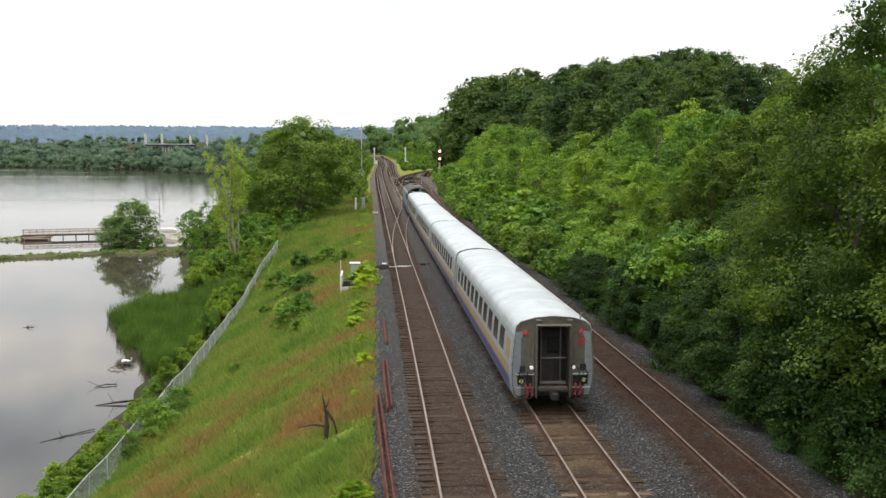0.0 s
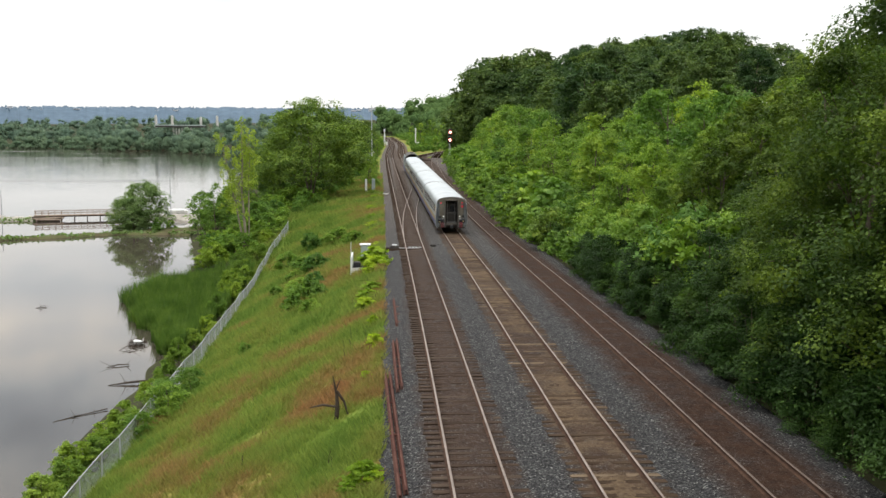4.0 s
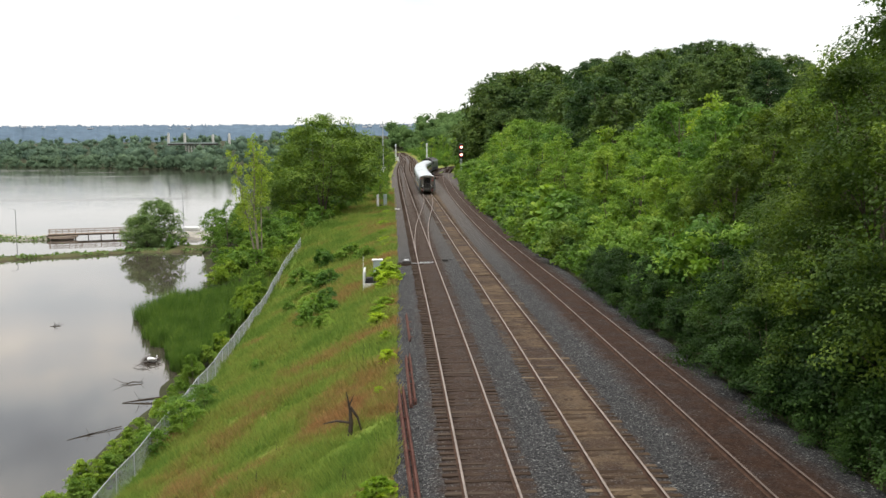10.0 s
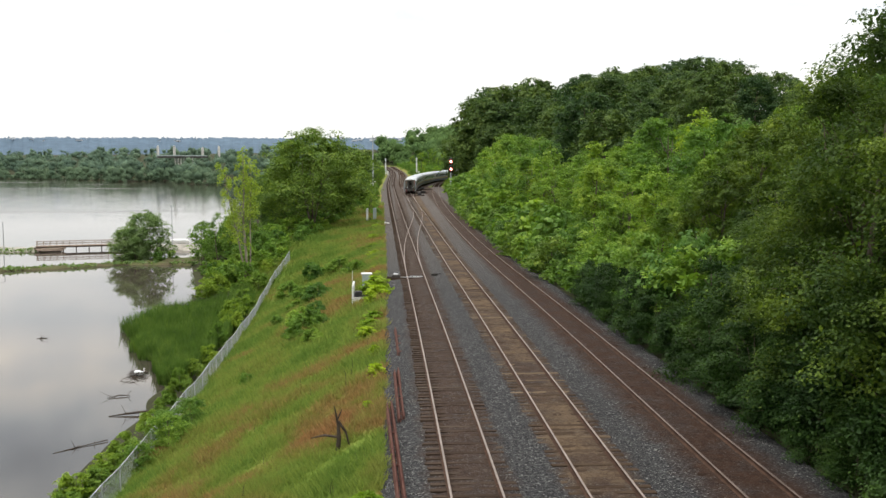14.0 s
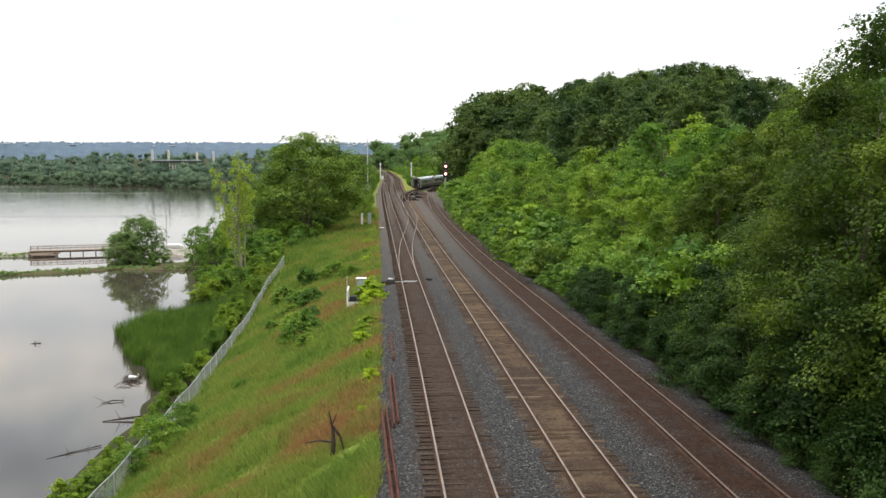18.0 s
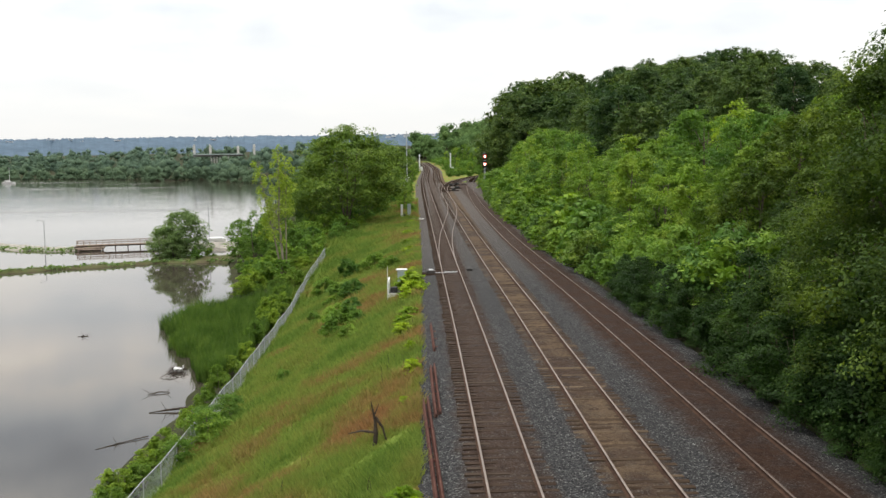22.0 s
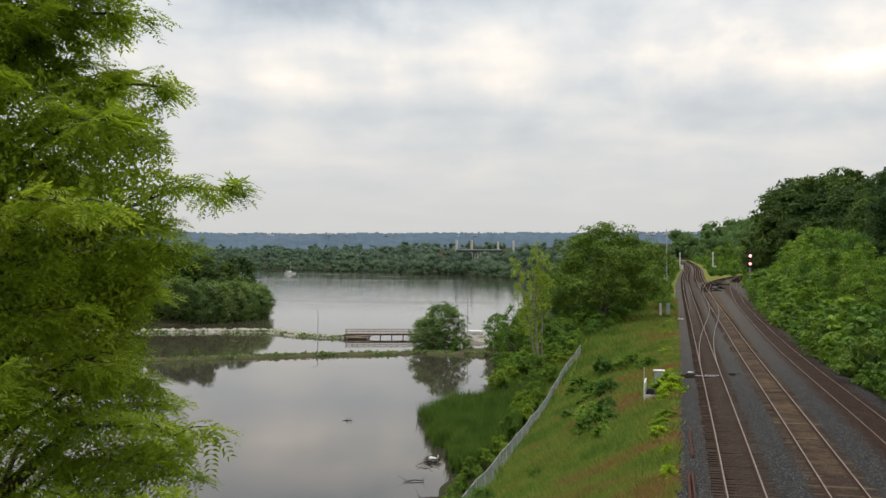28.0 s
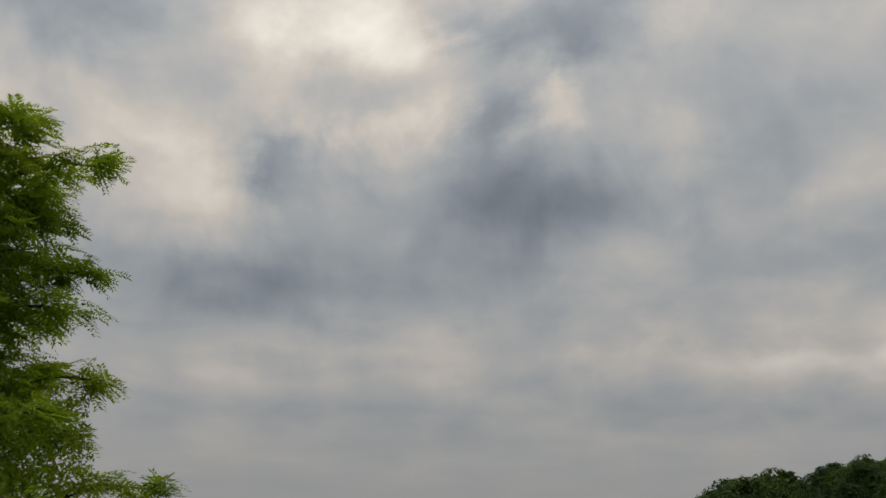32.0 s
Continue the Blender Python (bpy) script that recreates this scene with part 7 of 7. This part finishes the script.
def relay_cases():
    # wall-like concrete case with a cabinet behind it, by the switch
    cab = thing("relay_cabinet", "grey-green steel relay cabinet on a concrete footing", "relay cabinet", (-1.85, 80.0, 0))
    z0 = float(height(-1.85, 80.0))
    part("body", box(0.72, 0.55, 1.25, (0, 0, z0 + 0.95), 0.03), CASE_GREY, cab)
    part("lid", box(0.92, 0.72, 0.10, (0, 0, z0 + 1.62), 0.03), WHITE, cab, "pale overhanging lid")
    part("door_frame", box(0.60, 0.02, 1.05, (0, -0.285, z0 + 0.95), 0.008), CASE_GREY, cab)
    part("footing", box(0.9, 0.75, 0.5, (0, 0, z0 + 0.12), 0.03), CONCRETE, cab)
    wall = thing("retaining_box", "white-edged concrete retaining box in the slope", "retaining wall", (-2.35, 76.5, 0))
    z1 = float(height(-2.4, 76.5))
    part("side_board", box(0.12, 3.2, 1.75, (-0.48, 0, z1 + 0.55), 0.02), WHITE, wall, "white painted side board")
    part("front_board", box(1.5, 0.12, 0.55, (0.26, -1.5, z1 + 0.25), 0.02), CONCRETE, wall)
    part("gravel_fill", box(1.3, 2.9, 0.2, (0.2, 0.0, z1 + 0.35), 0.03), DARKSTEEL, wall)
    part("bin", box(0.55, 0.55, 0.5, (-0.05, -0.9, z1 + 0.68), 0.05), BLACK, wall, "black bin")
    part("marker_rod", tube([(-0.5, -1.45, z1 + 0.2), (-0.5, -1.45, z1 + 2.6)], [0.025, 0.02], 6), WHITE, wall)
    mach = thing("switch_machine", "low grey switch machine on long ties beside the points", "switch machine", (0.75, 82.5, -0.02))
    part("housing", box(0.75, 1.0, 0.32, (-0.15, 0, 0.0), 0.05), DARKSTEEL, mach)
    part("lid", box(0.40, 0.6, 0.06, (-0.15, 0, 0.19), 0.02), GALV, mach)
    part("rod", box(1.9, 0.07, 0.05, (1.0, -0.35, -0.05), 0.01), GALV, mach, "bright throw rod")
    part("long_tie", box(2.2, 0.25, 0.16, (0.2, -0.5, -0.17), 0.01), TIE[0], mach)
    part("long_tie", box(2.2, 0.25, 0.16, (0.2, 0.4, -0.17), 0.01), TIE[0], mach)
    rods = thing("switch_rods", "pale switch rods and plates between the rails", "switch rods", (2.35, 83, -0.1))
    for k in range(4):
        part("plate", box(0.22, 0.18, 0.05, (-0.45 + 0.3 * k, 0, 0.0), 0.01), GALV, rods)
    part("rod", box(1.5, 0.05, 0.04, (0, 0.3, -0.02), 0.01), DARKSTEEL, rods)
    bx = thing("junction_box", "small dark junction box beside the points", "junction box", (4.0, 84.5, -0.12))
    part("body", box(0.5, 0.4, 0.2, (0, 0, 0.02), 0.03), DARKSTEEL, bx)
    part("conduit", tube([(0.2, 0.1, 0), (0.7, 0.8, -0.05), (0.5, 1.9, -0.1)], [0.04] * 3, 6), BLACK, bx)
    # dark switch gear in the ballast where the lines part
    gear = thing("switch_machine", "dark oily switch machine with rods between the far tracks", "switch machine", (7.6, 238, float(grade(238)) - 0.2), group="far switch machines")
    part("housing", box(0.9, 1.5, 0.55, (0, 0, 0.27), 0.08), BLACK, gear)
    part("lid", box(0.7, 1.1, 0.08, (0, 0, 0.58), 0.03), DARKSTEEL, gear)
    part("rod", box(2.6, 0.12, 0.10, (-1.4, 0.3, 0.12), 0.02), DARKSTEEL, gear)
    part("long_tie", box(4.4, 0.3, 0.18, (-0.9, -0.6, 0.02), 0.01), TIE[2], gear)
    part("long_tie", box(4.4, 0.3, 0.18, (-0.9, 0.7, 0.02), 0.01), TIE[2], gear)
    part("cable", tube([(0.3, 0.6, 0.1), (1.0, 1.6, 0.08), (0.6, 3.4, 0.06)], [0.06] * 3, 6), BLACK, gear)
    for x, y, turn in ((8.9, 250, 25), (7.9, 266, -10), (9.6, 272, 160)):
        copy_thing(gear, pose(x, y, float(grade(y)) - 0.2, 0, 0, turn))
    heap = thing("stone_heap", "small heap of pale stones at the edge of the ballast", "stones", (-0.75, 150, float(height(-0.75, 150))))
    r = np.random.default_rng(71)
    for k in range(16):
        bm = bmesh.new()
        bmesh.ops.create_icosphere(bm, subdivisions=1, radius=0.24)
        for v in bm.verts:
            v.co *= r.uniform(0.7, 1.25)
            v.co.z *= 0.7
        bmesh.ops.translate(bm, verts=bm.verts, vec=(r.normal() * 0.55, r.normal() * 0.9, 0.12 + 0.14 * (k % 2)))
        part("stone", bm, CONCRETE, heap)
    # far cases beside the main line
    far = thing("relay_cabinet", "pair of pale relay cases beside the far track", "relay cabinet", (-2.7, 157, 0))
    z2 = float(height(-2.7, 157))
    part("case", box(0.35, 0.5, 2.3, (-0.75, 0, z2 + 1.1), 0.03), WHITE, far)
    part("case", box(0.55, 0.5, 2.0, (0.45, 0, z2 + 1.3), 0.03), CASE_GREY, far)
    part("bin", box(0.4, 0.4, 0.5, (-0.3, -0.3, z2 + 0.4), 0.05), BLACK, far)


def loose_rails():
    for k, (a, b) in enumerate((((-0.10, 38.5), (0.32, 25.0)), ((0.25, 45.0), (0.38, 36.0)), ((0.36, 57.0), (0.48, 49.0)))):
        ob = thing("spare_rail", "rust-red spare rail lying on the ballast", "rail", group="spare rails")
        c = np.array([[a[0] + (b[0] - a[0]) * f, a[1] + (b[1] - a[1]) * f, -0.135 + 0.012 * math.sin(9 * f)] for f in np.linspace(0, 1, 8)])[::-1]
        part("rail_bar", mesh_of("rail_bar", *sweep(c, RAIL_WEB), RUST), RUST, ob)
        if k < 2:
            c2 = c + (0.17, 0.4, 0.0)
            part("rail_bar", mesh_of("rail_bar", *sweep(c2, RAIL_WEB), RUST), RUST, ob)
        for f in (0.15, 0.5, 0.85):
            p = c[int(f * 7)]
            part("tie_plate", box(0.3, 0.2, 0.03, (p[0] + 0.1, p[1], -0.28), 0.005), RUST, ob)


SIGNAL_WHITE = lamp_material("signal_lamp_warm", (1.0, 0.80, 0.72), 6.0)
SIGNAL_HALO = lamp_material("signal_lamp_red_halo", (0.8, 0.10, 0.06), 1.2)


def signals():
    s = thing("railway_signal", "tall signal mast with two glowing lamps, each in a red halo", "railway signal", (17.3, 268, 0))
    zb = float(height(17.3, 268))
    part("mast", tube([(0, 0, zb), (0, 0, 11.6)], [0.11, 0.10], 8), GALV, s)
    for z in (10.55, 8.45):
        head = part("signal_head", box(1.15, 0.25, 1.9, (0, -0.2, z), 0.12), BLACK, s, "black oval target board")
        part("hood", tube([(0, -0.28, z + 0.12), (0, -0.75, z + 0.12)], [0.24, 0.24], 12), BLACK, head)
        # a glowing disc behind the lens draws the lamp's red halo
        part("rim", disc(0, -0.78, z, 0.44, 0.05), SIGNAL_HALO, head, "red glow round the lamp")
        part("lens", disc(0, -0.82, z, 0.27, 0.05), SIGNAL_WHITE, head, "glowing signal lamp")
    for k in range(3):
        part("ladder_rung", box(0.5, 0.04, 0.04, (0, 0.25, zb + 1 + k), 0.005), GALV, s)
    part("ladder", box(0.06, 0.06, 9.0, (-0.25, 0.25, zb + 4.5), 0.01), GALV, s)
    part("ladder", box(0.06, 0.06, 9.0, (0.25, 0.25, zb + 4.5), 0.01), GALV, s)
    for x, y, top in ((-1.2, 430, 12.6), (12.4, 425, 12.9)):
        z = float(height(x, y))
        m = thing("signal_mast", "pale ladder-backed signal mast seen from behind", "railway signal", (x, y, 0), group="far signal masts")
        part("mast", tube([(0, 0, z), (0, 0, top)], [0.2, 0.18], 8), WHITE, m)
        part("case", box(0.9, 0.6, 1.6, (0.9, 0, z + 1.0), 0.05), WHITE, m)
        for k in range(3):
            part("signal_head", box(0.75, 0.4, 1.3, (0, 0.1, top - 0.6 - 2.4 * k), 0.08), GALV, m)
    p = thing("utility_pole", "slim grey utility pole with a lamp arm among the trees", "utility pole", (-3.9, 246, 0))
    z = float(height(-3.9, 246))
    part("shaft", tube([(0, 0, z), (0, 0, 17.1)], [0.16, 0.10], 8), GALV, p)
    part("cross_arm", box(1.8, 0.1, 0.12, (0, 0, 16.4), 0.02), GALV, p)
    hut = thing("track_shed", "low white trackside shed roof among the bushes", "shed", (-5.4, 268, 0))
    z = 9.45 - 268 * 0.0170
    part("wall", box(2.6, 3.0, 3.4, (0, 0, z - 1.7), 0.05), WHITE, hut)
    part("roof", box(3.6, 3.6, 0.25, (0, 0, z + 0.1), 0.05), WHITE, hut)
    part("sign_board", box(0.9, 0.1, 0.9, (-1.4, -1.6, z + 0.6), 0.02), WHITE, hut)


def driftwood():
    r = np.random.default_rng(61)

    def limb(name, label, pts, rad, cat="driftwood"):
        ob = thing(name, label, cat, (0, 0, 0))
        part("trunk", tube(pts, rad, 7), DEADWOOD, ob)
        a, b = Vector(pts[0]), Vector(pts[-1])
        for k in range(4):
            p = a.lerp(b, r.uniform(0.25, 0.9))
            part("twig", tube([p, p + Vector((r.normal() * 0.4, r.normal() * 0.3, abs(r.normal()) * 0.25 + 0.1))], [0.025, 0.008], 5), DEADWOOD, ob)
        return ob

    w = WATER_Z
    limb("drift_log", "black waterlogged branch in the shallows", [(-19.9, 68.4, w + 0.02), (-18.7, 68.7, w + 0.12), (-17.4, 68.9, w + 0.22), (-16.7, 69.2, w + 0.12)], [0.03, 0.07, 0.09, 0.06])
    limb("drift_log", "dark snag half sunk beside the reeds", [(-21.6, 73.9, w), (-20.8, 74.4, w + 0.12), (-20.0, 74.5, w + 0.06)], [0.02, 0.05, 0.03])
    limb("drift_log", "tangle of dead twigs round the nest", [(-22.2, 79.8, w), (-21.6, 80.6, w + 0.35), (-20.9, 80.4, w + 0.15)], [0.02, 0.04, 0.03])
    limb("drift_log", "pale thin branch floating on the water", [(-20.8, 59.6, w + 0.01), (-19.8, 60.7, w + 0.03), (-18.2, 62.2, w + 0.08)], [0.015, 0.03, 0.035])
    limb("drift_log", "small stick floating on the water", [(-36.2, 100.2, w + 0.01), (-35.2, 100.4, w + 0.02)], [0.03, 0.03])
    nest = thing("nest", "heap of reeds and sticks used as a nest", "nest", (-21.2, 82.0, w))
    bm = bmesh.new()
    for k in range(60):
        a, h = r.uniform(0, 6.28), r.uniform(0, 0.3)
        p = Vector((math.cos(a), math.sin(a), 0)) * (0.75 - h)
        q = p + Vector((-math.sin(a), math.cos(a), 0.1)) * r.uniform(0.3, 0.8)
        tube([p + Vector((0, 0, h)), q + Vector((0, 0, h + 0.05))], [0.03, 0.02], 4, bm)
    part("sticks", bm, DEADWOOD, nest)
    swan = thing("swan", "white swan sitting on its nest", "swan", (-21.2, 82.0, w + 0.22))
    swan.scale = (0.75, 0.75, 0.75)
    bm = bmesh.new()
    bmesh.ops.create_uvsphere(bm, u_segments=14, v_segments=9, radius=0.5)
    for v in bm.verts:
        f = v.co.x / 0.5
        v.co = Vector((v.co.x * 1.15, v.co.y * (0.62 - 0.18 * f), v.co.z * (0.55 - 0.12 * f) + 0.12 * max(0, -f)))
    part("body", bm, WHITE, swan, smooth_faces=True)
    part("neck", tube([(0.45, 0, 0.1), (0.60, 0, 0.24), (0.52, 0, 0.40), (0.56, 0, 0.48), (0.66, 0, 0.44)], [0.09, 0.06, 0.05, 0.06, 0.04], 8), WHITE, swan, smooth_faces=True)
    part("bill", tube([(0.66, 0, 0.44), (0.78, 0, 0.40)], [0.04, 0.015], 6), RUST, swan)
    st = thing("dead_sapling", "dead broken sapling standing on the slope", "dead tree", (-1.95, 35.6, 0))
    z = float(height(-1.95, 35.6))
    part("trunk", tube([(0, 0, z - 0.1), (0.05, 0, z + 0.5), (0.02, 0.05, z + 1.0), (-0.12, 0.05, z + 1.7)], [0.10, 0.085, 0.06, 0.015], 6), DEADWOOD, st)
    part("branch", tube([(0.04, 0, z + 0.5), (-0.5, 0.1, z + 0.55), (-1.0, 0.1, z + 0.45)], [0.055, 0.045, 0.018], 5), DEADWOOD, st)
    part("branch", tube([(0.03, 0, z + 1.1), (0.3, 0, z + 0.7), (0.45, 0.05, z + 0.1)], [0.06, 0.05, 0.03], 5), DEADWOOD, st)
    part("branch", tube([(0.02, 0.05, z + 1.2), (0.18, 0, z + 1.6)], [0.03, 0.01], 5), DEADWOOD, st)


fence()
relay_cases()
loose_rails()
signals()
driftwood()


motions()
